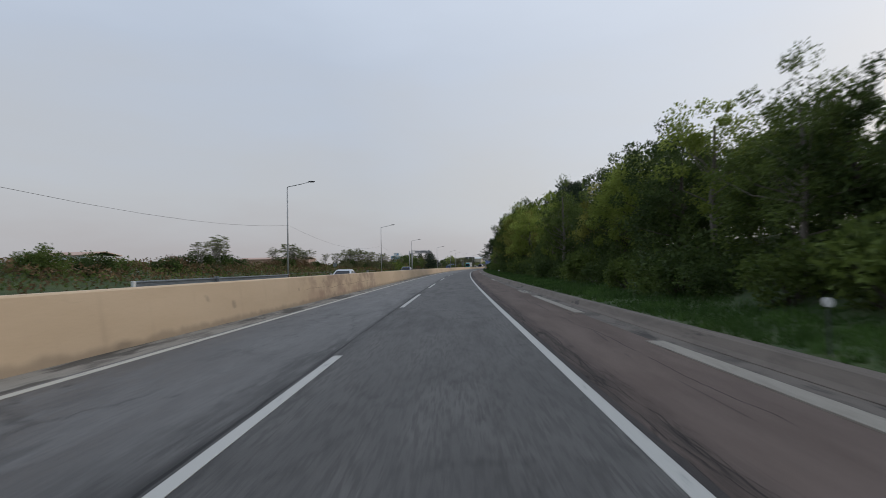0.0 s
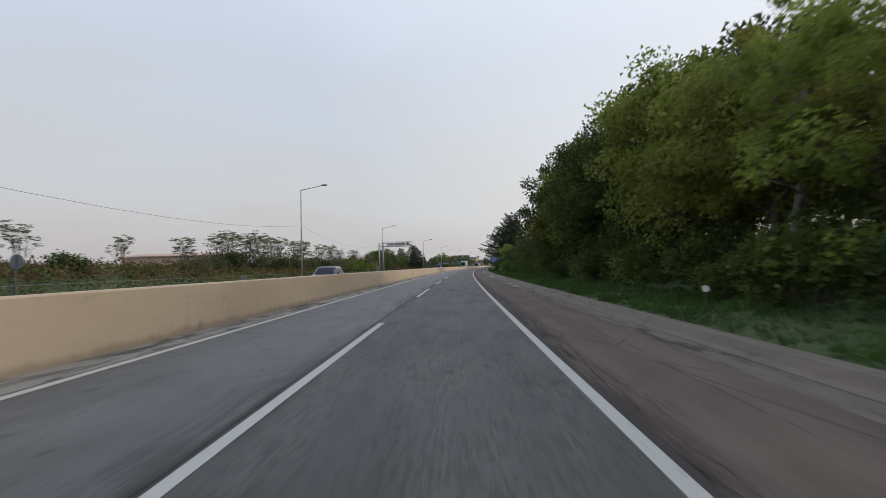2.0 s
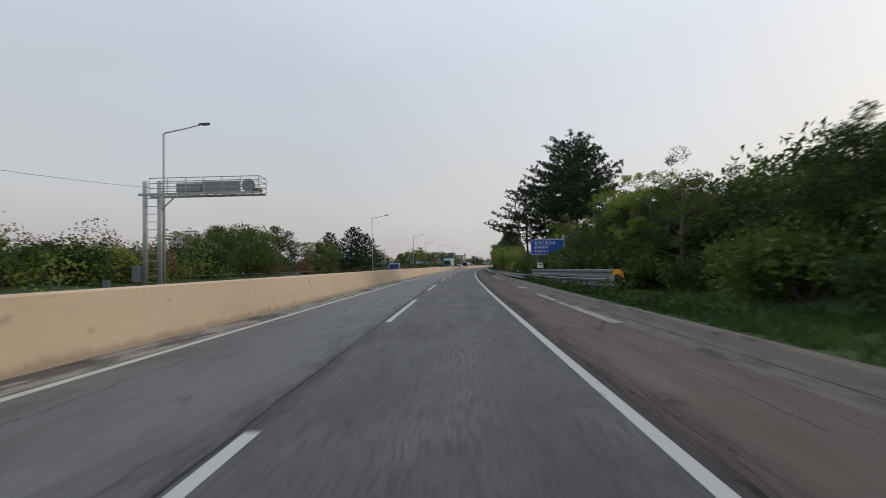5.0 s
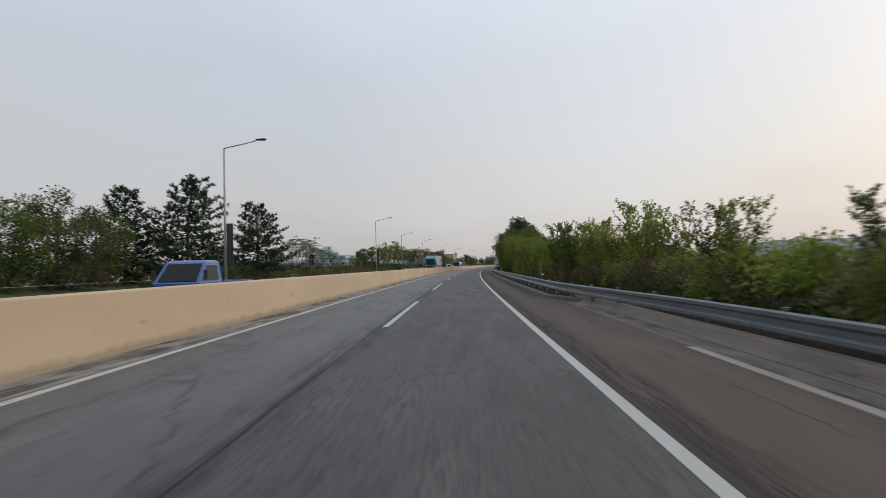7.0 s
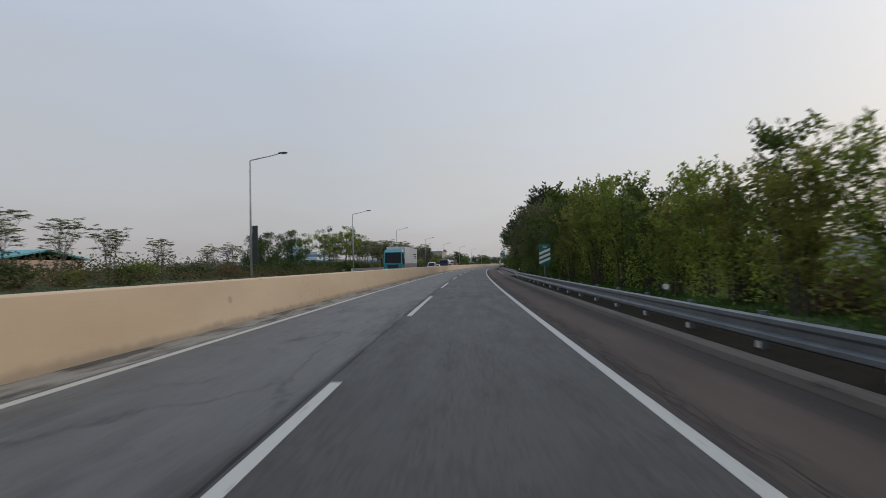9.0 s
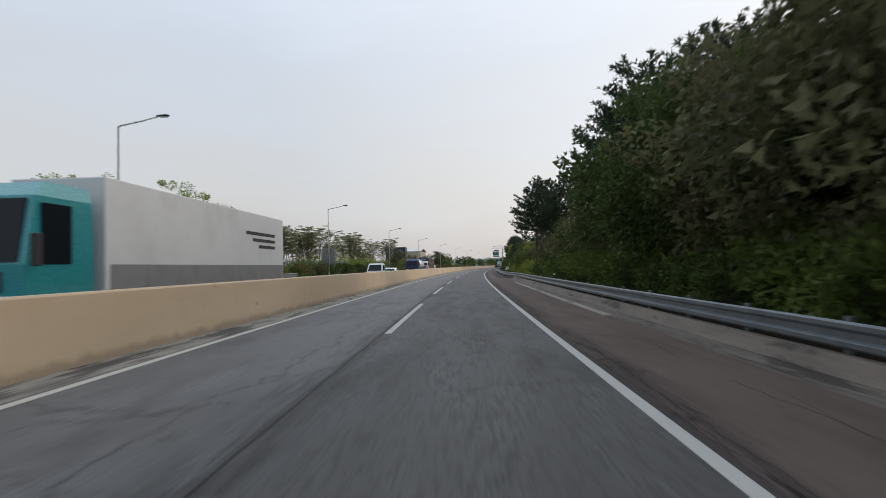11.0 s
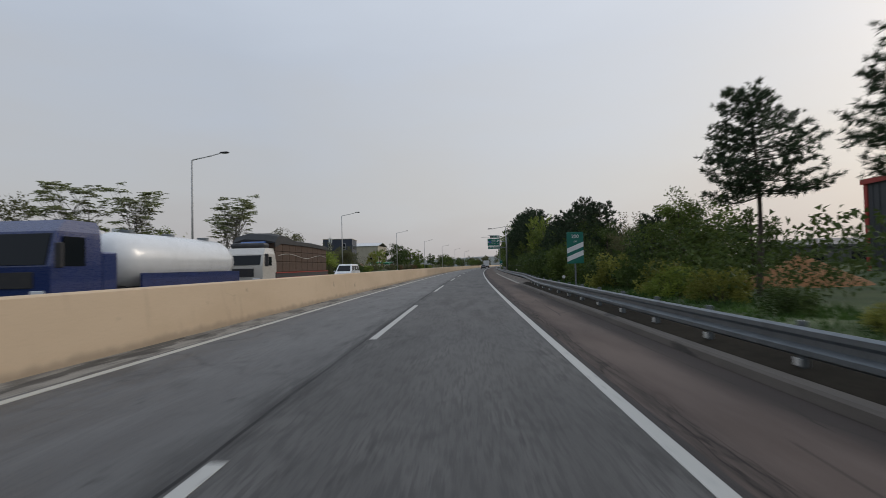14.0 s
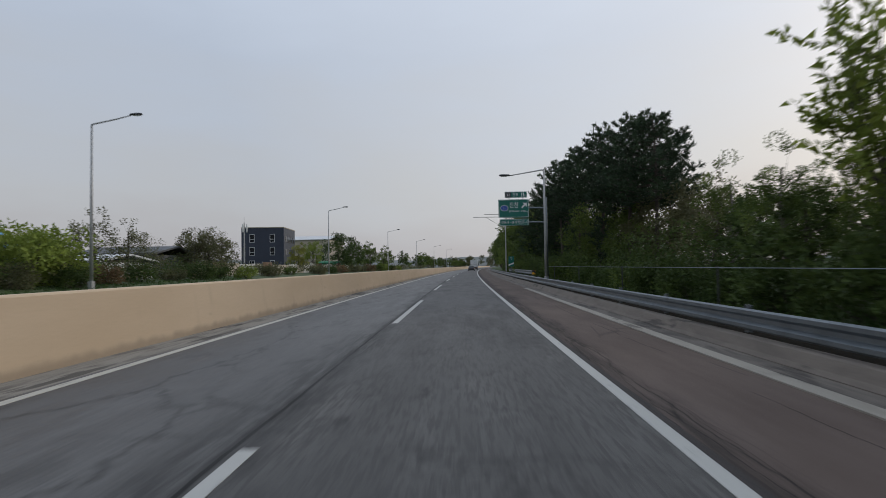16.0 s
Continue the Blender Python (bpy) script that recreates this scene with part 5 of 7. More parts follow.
undergrowth(-30, 178, 7.4, 13.5, 5.2, 110000, 21, LEAF_DEEP, "dark green tangled undergrowth beneath the trees", 0.24)
undergrowth(-30, 178, 12.5, 19, 6.6, 26000, 20, LEAF_DEEP, "dense dark growth at the back of the wood", 0.46)
undergrowth(300, 372, 12, 18, 7.0, 6000, 33, LEAF_DEEP, "dense dark growth at the back of the wood", 0.42)
undergrowth(424, 560, 12, 18, 5.0, 8000, 34, LEAF_DEEP, "dense dark growth at the back of the bank", 0.40)
undergrowth(176, 258, 5.0, 11, 1.7, 30000, 22, LEAF_DUSK, "olive and green low growth beside the road", 0.19)
undergrowth(216, 262, 5.0, 9, 1.5, 11000, 37, LEAF_RUST, "brown dry growth between the young trees", 0.15)
undergrowth(236, 300, 5.0, 7.4, 3.6, 22000, 42, LEAF_BRIGHT, "light green leafy growth among the young trees", 0.15)
undergrowth(250, 380, 5.8, 11, 2.4, 36000, 23, LEAF_MID, "green tangled growth behind the guard rail", 0.19)
undergrowth(380, 409, 5.0, 8.0, 1.3, 3500, 24, LEAF_BRIGHT, "bright low weeds behind the guard rail", 0.22)
undergrowth(420, 580, 5.2, 12, 3.2, 60000, 25, LEAF_DEEP, "dark green tangled growth on the bank", 0.18)
undergrowth(-30, 130, -30, -21.6, 1.5, 26000, 26, LEAF_RUST, "brown and green tangled growth on the far verge", 0.27)
undergrowth(-30, 130, -30, -21.4, 1.3, 16000, 36, LEAF_MID, "green tangled growth on the far verge", 0.27)
undergrowth(120, 260, -33, -23.6, 3.2, 22000, 27, LEAF_DUSK, "dull green tangled growth on the far verge", 0.26)
undergrowth(150, 186, -27, -23, 3.6, 5000, 31, LEAF_BRIGHT, "bright green creeper on the far verge", 0.26)
undergrowth(164, 194, -30, -25.5, 4.6, 9000, 44, LEAF_RUST, "rust brown dry growth on the far bank", 0.22)
undergrowth(255, 520, -34, -25.0, 2.8, 32000, 28, LEAF_DUSK, "dull green hedge growth on the far verge", 0.26)
undergrowth(392, 452, -29, -25.6, 5.0, 12000, 30, LEAF_BRIGHT, "bright green creeper climbing over the hedge", 0.24)
undergrowth(236, 340, -29, -22.6, 1.9, 22000, 46, LEAF_DUSK, "olive brown hedge growth along the far verge", 0.18)
undergrowth(236, 340, -29, -22.8, 1.5, 10000, 47, LEAF_RUST, "brown dry weeds along the far verge", 0.18)
undergrowth(425, 520, -30, -25.2, 2.6, 18000, 48, LEAF_DEEP, "dark green hedge growth along the far verge", 0.18)
undergrowth(520, 720, -34, -25, 2.2, 7000, 29, LEAF_DUSK, "low hedge growth in the distance", 0.34)

# ---- grass along the verges ----
def grass(name, s0, s1, l0, l1, count, tall, seed, label):
    rng = np.random.default_rng(seed)
    ss, ll = rng.uniform(s0, s1, count), l0 + (l1 - l0) * rng.uniform(0, 1, count)
    foot = np.array([rp(float(a), float(b), bank(float(a), float(b)) - 0.02) for a, b in zip(ss, ll)])
    at = np.repeat(foot, 6, axis=0) + np.concatenate([rng.normal(0, 0.07, (count * 6, 2)), np.zeros((count * 6, 1))], 1)
    n = len(at)
    way = unit(np.concatenate([rng.normal(0, 0.55, (n, 2)), np.ones((n, 1))], 1))
    side = unit(np.cross(way, rng.normal(size=(n, 3))))
    me = blades_mesh(name, at, way, side, tall * rng.uniform(0.5, 1.3, n), rng.uniform(0.025, 0.055, n), GRASS)
    tagged(new(name, me), label, "grass", kind="stuff")


grass("verge_grass", -12, 110, 3.5, 6.8, 8000, 0.24, 5, "lush green grass on the verge behind the kerb")
grass("verge_grass", 110, 182, 3.5, 6.4, 5500, 0.28, 6, "lush green grass round the rail on the verge")
undergrowth(148, 182, 3.6, 4.5, 0.75, 3500, 41, LEAF_DEEP, "dark weeds growing round the rail posts", 0.16)
grass("verge_grass", 182, 300, 4.0, 6.0, 5000, 0.22, 7, "patchy green grass behind the guard rail")
grass("verge_grass", 300, 520, 3.9, 7.5, 8000, 0.24, 8, "patchy green grass behind the guard rail")
grass("far_verge_grass", 330, 520, -26, -21, 5000, 0.25, 9, "green grass strip beyond the oncoming carriageway")

# ---- signs ----
SIGN_GREEN = worn("green_sign_sheet", (0.004, 0.145, 0.108), (0.003, 0.11, 0.08), 2, 0.45, 0, 0.4, 20, 0)
SIGN_BLUE = worn("blue_sign_sheet", (0.010, 0.075, 0.36), (0.008, 0.055, 0.27), 2, 0.45, 0, 0.4, 20, 0)
SIGN_WHITE = worn("white_sign_sheet", (0.74, 0.75, 0.74), (0.6, 0.6, 0.58), 3, 0.45, 0, 0.4, 20, 0)
SIGN_BLACK = mat("black_sign_sheet", (0.02, 0.02, 0.022), 0.5)
SIGN_BACK = worn("grey_sign_back", (0.28, 0.29, 0.30), (0.18, 0.19, 0.2), 2, 0.5, 0.5)


def lettering(name, text, x0, z0, high, material, parent, y=-0.02, align="LEFT", wide=None):
    """Flat letters in the x-z plane that face back along the road."""
    cu = bpy.data.curves.new(name, "FONT")
    cu.body, cu.size, cu.align_x, cu.extrude = text, high * 1.25, align, 0.003
    tmp = bpy.data.objects.new(name, cu)
    scene.collection.objects.link(tmp)
    me = bpy.data.meshes.new_from_object(tmp.evaluated_get(bpy.context.evaluated_depsgraph_get()))
    bpy.data.objects.remove(tmp)
    if len(me.vertices):
        xs = [v.co.x for v in me.vertices]
        k = wide / max(max(xs) - min(xs), 1e-3) if wide else 1.0
        me.transform(Matrix.Translation((x0, y, z0)) @ Matrix.Rotation(radians(90), 4, "X") @ Matrix.Diagonal((k, 1, 1, 1)))
    me.materials.clear()
    me.materials.append(material)
    return part(name, me, material, parent)


def panel(name, parent, x0, x1, z0, z1, material, y=0.0, rim=0.035, label=""):
    p = part(name, boxes((x0, x1, y, y + 0.04, z0, z1), bevel=0.012), material, parent, label)
    if rim:
        bm = boxes((x0 + rim, x1 - rim, y - 0.006, y, z0 + rim, z0 + rim * 1.8), (x0 + rim, x1 - rim, y - 0.006, y, z1 - rim * 1.8, z1 - rim),
                   (x0 + rim, x0 + rim * 1.8, y - 0.006, y, z0 + rim * 1.8, z1 - rim * 1.8), (x1 - rim * 1.8, x1 - rim, y - 0.006, y, z0 + rim * 1.8, z1 - rim * 1.8))
        part("border", bm, SIGN_WHITE, p)
    return p


def countdown_sign(s, lat, metres, stripes, lift=0.0):
    z0 = bank(s, lat)
    e = thing("countdown_sign", rpose(s, lat, z0), f"green exit countdown sign with {('one', 'two', 'three')[stripes - 1]} white diagonal stripes on a post", "road sign", "exit countdown signs")
    part("post", tube(bmesh.new(), [(0, 0.07, -0.2), (0, 0.07, 2.3 + lift - z0)], 0.035, 10), GALV, e)
    lo, hi = 1.33 + lift - z0, 2.60 + lift - z0
    p = panel("panel", e, -0.33, 0.33, lo, hi, SIGN_GREEN, rim=0.0)
    lettering("number", metres, 0.0, hi - 0.24, 0.16, SIGN_WHITE, p, -0.008, "CENTER")
    lettering("unit", "m", 0.0, hi - 0.42, 0.12, SIGN_WHITE, p, -0.008, "CENTER")
    for k in range(stripes):
        b, wide = lo + 0.07 + k * (0.34 if stripes < 3 else 0.27), (0.2 if stripes < 3 else 0.15)
        bm = bmesh.new()
        vs = [bm.verts.new(q) for q in ((-0.33, -0.008, b), (0.33, -0.008, b + 0.27), (0.33, -0.008, b + 0.27 + wide), (-0.33, -0.008, b + wide))]
        bm.faces.new(vs)
        r = bmesh.ops.extrude_face_region(bm, geom=list(bm.faces))
        bmesh.ops.translate(bm, verts=[v for v in r["geom"] if isinstance(v, bmesh.types.BMVert)], vec=(0, 0.007, 0))
        bmesh.ops.recalc_face_normals(bm, faces=bm.faces)
        part("stripe", bm, SIGN_WHITE, p)


countdown_sign(288.0, 2.76, "300", 3)
countdown_sign(427.0, 2.78, "200", 2, 0.15)
countdown_sign(533.0, 4.0, "100", 1)


def office_sign():
    z0 = bank(181, 5.6)
    e = thing("blue_information_sign", rpose(181.2, 5.55, z0), "blue roadside information sign with white Korean lettering on two posts", "road sign")
    for x in (-0.85, 0.85):
        part("post", tube(bmesh.new(), [(x, 0.09, -0.2), (x, 0.09, 3.3 - z0)], 0.055, 10), GALV, e)
    lo, hi = 2.22 - z0, 3.5 - z0
    p = panel("panel", e, -1.38, 1.38, lo, hi, SIGN_BLUE, rim=0.03)
    lettering("line", "한국도로공사", -1.1, hi - 0.41, 0.24, SIGN_WHITE, p, -0.008, wide=1.72)
    lettering("line", "충북본부", -1.1, hi - 0.76, 0.24, SIGN_WHITE, p, -0.008, wide=1.15)
    lettering("line", "진천지사", -1.1, hi - 1.11, 0.24, SIGN_WHITE, p, -0.008, wide=1.15)


def km_sign(s, lat, z, digit):
    z0 = bank(s, lat)
    e = thing("kilometre_marker", rpose(s, lat, z0), "small white and green kilometre marker on a post", "road sign", "kilometre markers")
    part("post", tube(bmesh.new(), [(0, 0.05, -0.2), (0, 0.05, z + 0.3 - z0)], 0.025, 8), DARK_METAL, e)
    p = panel("panel", e, -0.2, 0.2, z - z0, z + 0.42 - z0, SIGN_WHITE, rim=0)
    part("green_field", boxes((-0.185, 0.185, -0.006, 0.0, z + 0.24 - z0, z + 0.405 - z0)), SIGN_GREEN, p)
    part("bar", boxes((-0.14, 0.14, -0.012, -0.006, z + 0.3 - z0, z + 0.35 - z0)), SIGN_WHITE, p)
    if digit:
        lettering("number", digit, 0.06, z + 0.05 - z0, 0.15, SIGN_BLACK, p, -0.008, "CENTER")


office_sign()
km_sign(174.6, 4.0, 1.2, "6")
km_sign(385.5, 2.9, 0.92, "")


def exit_sign():
    s, lat = 503.6, 3.75
    z0 = bank(s, lat)
    e = thing("exit_direction_sign", rpose(s, 0.0, z0), "green exit direction sign with white lettering on a cantilever post", "road sign")
    part("post", tube(bmesh.new(), [(4.33, 0.55, -0.2), (4.33, 0.55, 6.4 - z0)], 0.09, 12), GALV, e, smooth=True)
    for z in (5.65, 4.6):
        part("arm", tube(bmesh.new(), [(4.33, 0.55, z - z0), (1.0, 0.12, z - z0)], 0.055, 8), GALV, e)
    m = panel("panel", e, 0.85, 3.02, 4.92 - z0, 6.24 - z0, SIGN_GREEN, 0.0, 0.03)
    d = part("route_shield", tube(bmesh.new(), [(0, 0, 0), (0, 0.01, 0)], 0.5, 28), SIGN_BLUE, m, "blue oval route badge")
    d.data.transform(Matrix.Translation((1.27, -0.018, 5.62 - z0)) @ Matrix.Diagonal((0.5, 1, 0.36, 1)))
    ring = part("badge_rim", tube(bmesh.new(), [(0, 0, 0), (0, 0.006, 0)], 0.55, 28), SIGN_WHITE, m)
    ring.data.transform(Matrix.Translation((1.27, -0.008, 5.62 - z0)) @ Matrix.Diagonal((0.52, 1, 0.39, 1)))
    lettering("route_number", "21", 1.27, 5.54 - z0, 0.17, SIGN_WHITE, m, -0.024, "CENTER")
    lettering("place_name", "진천", 1.62, 5.66 - z0, 0.36, SIGN_WHITE, m, -0.008, wide=0.62)
    lettering("latin_name", "Jincheon", 1.62, 5.33 - z0, 0.17, SIGN_WHITE, m, -0.008, wide=0.72)
    lettering("distance", "150m", 2.46, 5.30 - z0, 0.16, SIGN_WHITE, m, -0.008, wide=0.44)
    bm = bmesh.new()
    for pts in (((2.48, 5.66), (2.56, 5.58), (2.78, 5.80), (2.70, 5.88)), ((2.58, 5.98), (2.88, 5.98), (2.88, 5.68))):
        vs = [bm.verts.new((x, -0.008, z - z0)) for x, z in pts]
        bm.faces.new(vs)
    r = bmesh.ops.extrude_face_region(bm, geom=list(bm.faces))
    bmesh.ops.translate(bm, verts=[v for v in r["geom"] if isinstance(v, bmesh.types.BMVert)], vec=(0, 0.006, 0))
    part("arrow", bm, SIGN_WHITE, m, "white arrow up to the right")
    t = panel("tab", e, 1.32, 2.92, 6.36 - z0, 6.80 - z0, SIGN_GREEN, 0.0, 0.022)
    part("number_field", boxes((1.36, 1.76, -0.012, -0.0061, 6.40 - z0, 6.76 - z0)), SIGN_BLACK, t, "black exit number field")
    lettering("exit_number", "32", 1.56, 6.47 - z0, 0.22, SIGN_WHITE, t, -0.016, "CENTER")
    lettering("exit_name", "진천", 1.86, 6.48 - z0, 0.2, SIGN_WHITE, t, -0.008, wide=0.4)
    bm = boxes((2.52, 2.57, -0.012, -0.006, 6.44 - z0, 6.72 - z0), (2.64, 2.70, -0.012, -0.006, 6.44 - z0, 6.72 - z0), (2.74, 2.79, -0.012, -0.006, 6.44 - z0, 6.58 - z0))
    part("symbol", bm, SIGN_WHITE, t)
    for x in (1.6, 2.6):
        part("bracket", boxes((x, x + 0.05, 0.01, 0.05, 6.24 - z0, 6.36 - z0)), GALV, e)
        part("bracket", boxes((x, x + 0.05, 0.01, 0.05, 4.83 - z0, 4.92 - z0)), GALV, e)
    b = panel("lower_panel", e, 0.92, 3.03, 4.35 - z0, 4.83 - z0, SIGN_GREEN, 0.0, 0.022)
    lettering("place_names", "꽃동네 · 충북혁신도시", 1.02, 4.50 - z0, 0.2, SIGN_WHITE, b, -0.008, wide=1.9)


exit_sign()
street_lamp(rpose(503.9, 4.2, 0.1, 180), 8.25, 3.1, "grey steel street lamp beside the guard rail", rise=-0.35)


def delineator(s, lat, z):
    e = thing("delineator", rpose(s, lat, 0.0), "small round white road delineator on a short post", "delineator", "delineators along the shoulder")
    z0 = bank(s, lat) if lat > 3.4 else 0.1
    part("post", tube(bmesh.new(), [(0, 0, z0 - 0.1), (0, 0, z - 0.04)], 0.016, 8), DARK_METAL, e)
    part("disc", tube(bmesh.new(), [(0, -0.02, z), (0, 0.02, z)], 0.07, 14), WHITE_PLASTIC, e)


for s in (-5.5, 57.6, 120.0):
    delineator(s, 3.62, 0.92)
for s in (188, 227, 268, 308, 348, 388, 430, 468):
    delineator(s, rail_lat(s) + 0.3, 0.88)


# ---- things beyond the median ----
def sign_back_post(s, lat, z, shape):
    z0 = bank(s, lat)
    e = thing("road_sign", rpose(s, lat, z0), "road sign for oncoming traffic seen from its grey back", "road sign", "signs for oncoming traffic")
    part("post", tube(bmesh.new(), [(0, 0, -0.2), (0, 0, z + 0.25)], 0.035, 10), GALV, e)
    if shape == "disc":
        part("sign_plate", tube(bmesh.new(), [(0, 0.04, z), (0, 0.06, z)], 0.33, 24), SIGN_BACK, e)
    elif shape == "double":
        for dz in (0.0, 0.7):
            part("sign_plate", tube(bmesh.new(), [(0, 0.04, z + dz - 0.35), (0, 0.06, z + dz - 0.35)], 0.34, 24), DARK_METAL, e, "dark round sign plate")
    else:
        part("sign_plate", boxes((-0.2, 0.2, 0.04, 0.07, z - 0.15, z + 0.25), bevel=0.01), SIGN_BACK, e)


sign_back_post(69.2, -20.7, 1.95, "disc")
sign_back_post(262.5, -20.8, 2.6, "double")
for s in (-6, 28, 92, 150, 164, 196, 253, 275, 330, 410, 470):
    sign_back_post(s, -20.0, 0.85, "plate")


def wire_fence(s0, s1, lat, high, gap, label):
    e = thing("wire_fence", rpose(s0, lat, bank(s0, lat)), label, "fence")
    inv = e.matrix_world.inverted()
    s = s0
    while s <= s1:
        bm = tube(bmesh.new(), [(0, 0, -0.2), (0, 0, high)], 0.02, 6)
        bm.transform(inv @ rpose(s, lat, bank(s, lat)))
        part("post", bm, DARK_METAL, e)
        s += gap
    for k in (0.97,):
        bm = tube(bmesh.new(), [inv @ rp(q, lat, bank(q, lat) + high * k) for q in np.arange(s0, s1 + 0.1, 4.0)], 0.01, 5)
        part("wire", bm, GALV, e)


wire_fence(48, 104, -20.6, 0.95, 3.5, "low wire rope fence on thin posts along the far verge")
wire_fence(176, 236, -21.2, 0.95, 3.5, "low wire rope fence on thin posts along the far verge")
wire_fence(395, 452, -25.0, 0.9, 3.5, "low wire fence above the grass of the far verge")
wire_fence(462, 506, 4.5, 1.2, 8.0, "thin wire fence along the dark bank")


def far_rail(s0, s1, lat, top):
    g = thing("guard_rail", rpose(s0, lat), "galvanised guard rail with an orange end along the oncoming carriageway", "guard rail")
    inv = g.matrix_world.inverted()
    s = s0
    while s < s1 - 0.5:
        e = min(s + 4.0, s1)
        me = strip("rail_beam", s, e + 0.1, (e + 0.1 - s) / 2, lambda q: [(2 * lat - l, z) for l, z in beam_profile(lat, top)], GALV, closed=True)
        me.transform(inv)
        part("rail_beam", me, GALV, g)
        bm = tube(bmesh.new(), [(0, 0, -0.3), (0, 0, top + 0.03)], 0.06, 8)
        bm.transform(inv @ rpose(s + 1, lat - 0.18))
        part("post", bm, GALV, g)
        s = e
    for q, material, label in ((s0, WHITE_PLASTIC, "pale rail end"), (s1, RUST_PAINT, "orange brown rail end")):
        bm = boxes((-0.13, 0.04, -0.12, 0.12, top - 0.38, top + 0.01), bevel=0.03)
        bm.transform(inv @ rpose(q, lat))
        part("end_terminal", bm, material, g, label)


RUST_PAINT = worn("rusty_paint", (0.20, 0.11, 0.065), (0.10, 0.055, 0.035), 5, 0.75)
far_rail(17.5, 45.5, -20.0, 1.04)
far_rail(335, 370.8, -20.0, 1.12)


def gantry():
    s, lat = 170.2, -21.6
    z0 = bank(s, lat)
    e = thing("sign_gantry", rpose(s, lat, z0), "grey steel cantilever gantry with a railed walkway and sign boxes", "gantry")
    T0 = 6.4 - z0
    for x in (0.0, 0.95):
        part("column", tube(bmesh.new(), [(x, 0, -0.2), (x, 0, T0 + 0.85)], 0.15, 14), POST_STEEL, e, smooth=True)
    for k in range(11):
        z = 0.9 + k * 0.5
        part("rung", tube(bmesh.new(), [(0.05, 0.0, z), (0.9, 0.0, z)], 0.022, 6), POST_STEEL, e)
    part("brace", tube(bmesh.new(), [(0.95, 0, T0 - 1.1), (2.0, 0.0, T0 - 0.1)], 0.05, 8), POST_STEEL, e)
    part("brace", tube(bmesh.new(), [(-0.8, 0, 0.0), (0.0, 0.0, 1.8)], 0.06, 8), POST_STEEL, e)
    x1 = 7.55
    for y in (-0.55, 0.75):
        part("beam", boxes((-0.1, x1, y - 0.06, y + 0.06, T0 - 0.14, T0), bevel=0.01), POST_STEEL, e)
        for z in (0.3, 0.62, 0.95):
            part("rail", tube(bmesh.new(), [(0.6, y, T0 + z), (x1, y, T0 + z)], 0.026, 6), POST_STEEL, e)
        for x in np.linspace(0.6, x1, 7):
            part("rail_post", tube(bmesh.new(), [(float(x), y, T0), (float(x), y, T0 + 0.95)], 0.026, 6), POST_STEEL, e)
    for z in (0.3, 0.62, 0.95):
        part("rail", tube(bmesh.new(), [(x1, -0.55, T0 + z), (x1, 0.75, T0 + z)], 0.026, 6), POST_STEEL, e)
    for x in np.linspace(0.3, x1 - 0.1, 13):
        part("cross_bar", boxes((float(x) - 0.03, float(x) + 0.03, -0.5, 0.7, T0 - 0.07, T0 - 0.02)), POST_STEEL, e)
    part("sign_box", boxes((1.9, 3.5, 0.2, 0.5, T0 + 0.15, T0 + 0.7), bevel=0.02), SIGN_BACK, e, "grey back of a sign box")
    part("sign_box", boxes((3.6, 6.0, 0.15, 0.5, T0 + 0.1, T0 + 0.8), bevel=0.02), SIGN_BACK, e, "grey back of a sign box")
    part("sign_disc", tube(bmesh.new(), [(6.55, 0.3, T0 + 0.5), (6.55, 0.42, T0 + 0.5)], 0.42, 24), SIGN_BACK, e, "pale round sign back")
    part("camera_box", boxes((7.0, 7.5, -0.2, 0.3, T0 + 0.02, T0 + 0.25), bevel=0.03), RUST_PAINT, e, "brownish equipment box")
    part("cabinet", boxes((-0.75, -0.2, -0.25, 0.25, 0.6, 1.6), bevel=0.02), SIGN_BACK, e, "grey control cabinet")


gantry()


def mast_arm():
    s, lat = 543.0, 4.0
    e = thing("cantilever_mast", rpose(s, lat, bank(s, lat)), "thin grey cantilever mast with two horizontal arms", "mast")
    part("pole", tube(bmesh.new(), [(0, 0, -0.2), (0, 0, 8.8)], [0.1, 0.07], 10), POST_STEEL, e)
    for z, L in ((8.3, 4.6), (8.7, 3.0)):
        part("arm", tube(bmesh.new(), [(0, 0, z), (-L, 0, z + 0.05)], 0.045, 8), POST_STEEL, e)
    part("stay", tube(bmesh.new(), [(0, 0, 6.6), (-2.8, 0, 8.3)], 0.025, 6), POST_STEEL, e)


mast_arm()


def louvre_board():
    s, lat = 399.6, -24.85
    z0 = bank(s, lat)
    e = thing("sign_board", rpose(s, lat, z0), "large sign board seen from its dark ribbed back on two posts", "sign board")
    for x in (-0.6, 0.6):
        part("post", tube(bmesh.new(), [(x, 0.1, -0.2), (x, 0.1, 4.8 - z0)], 0.07, 10), GALV, e)
    for k in range(10):
        z = 1.9 + k * 0.3 - z0
        part("slat", boxes((-1.08, 1.08, -0.02, 0.03, z, z + 0.26), bevel=0.008), SIGN_BACK, e)


louvre_board()


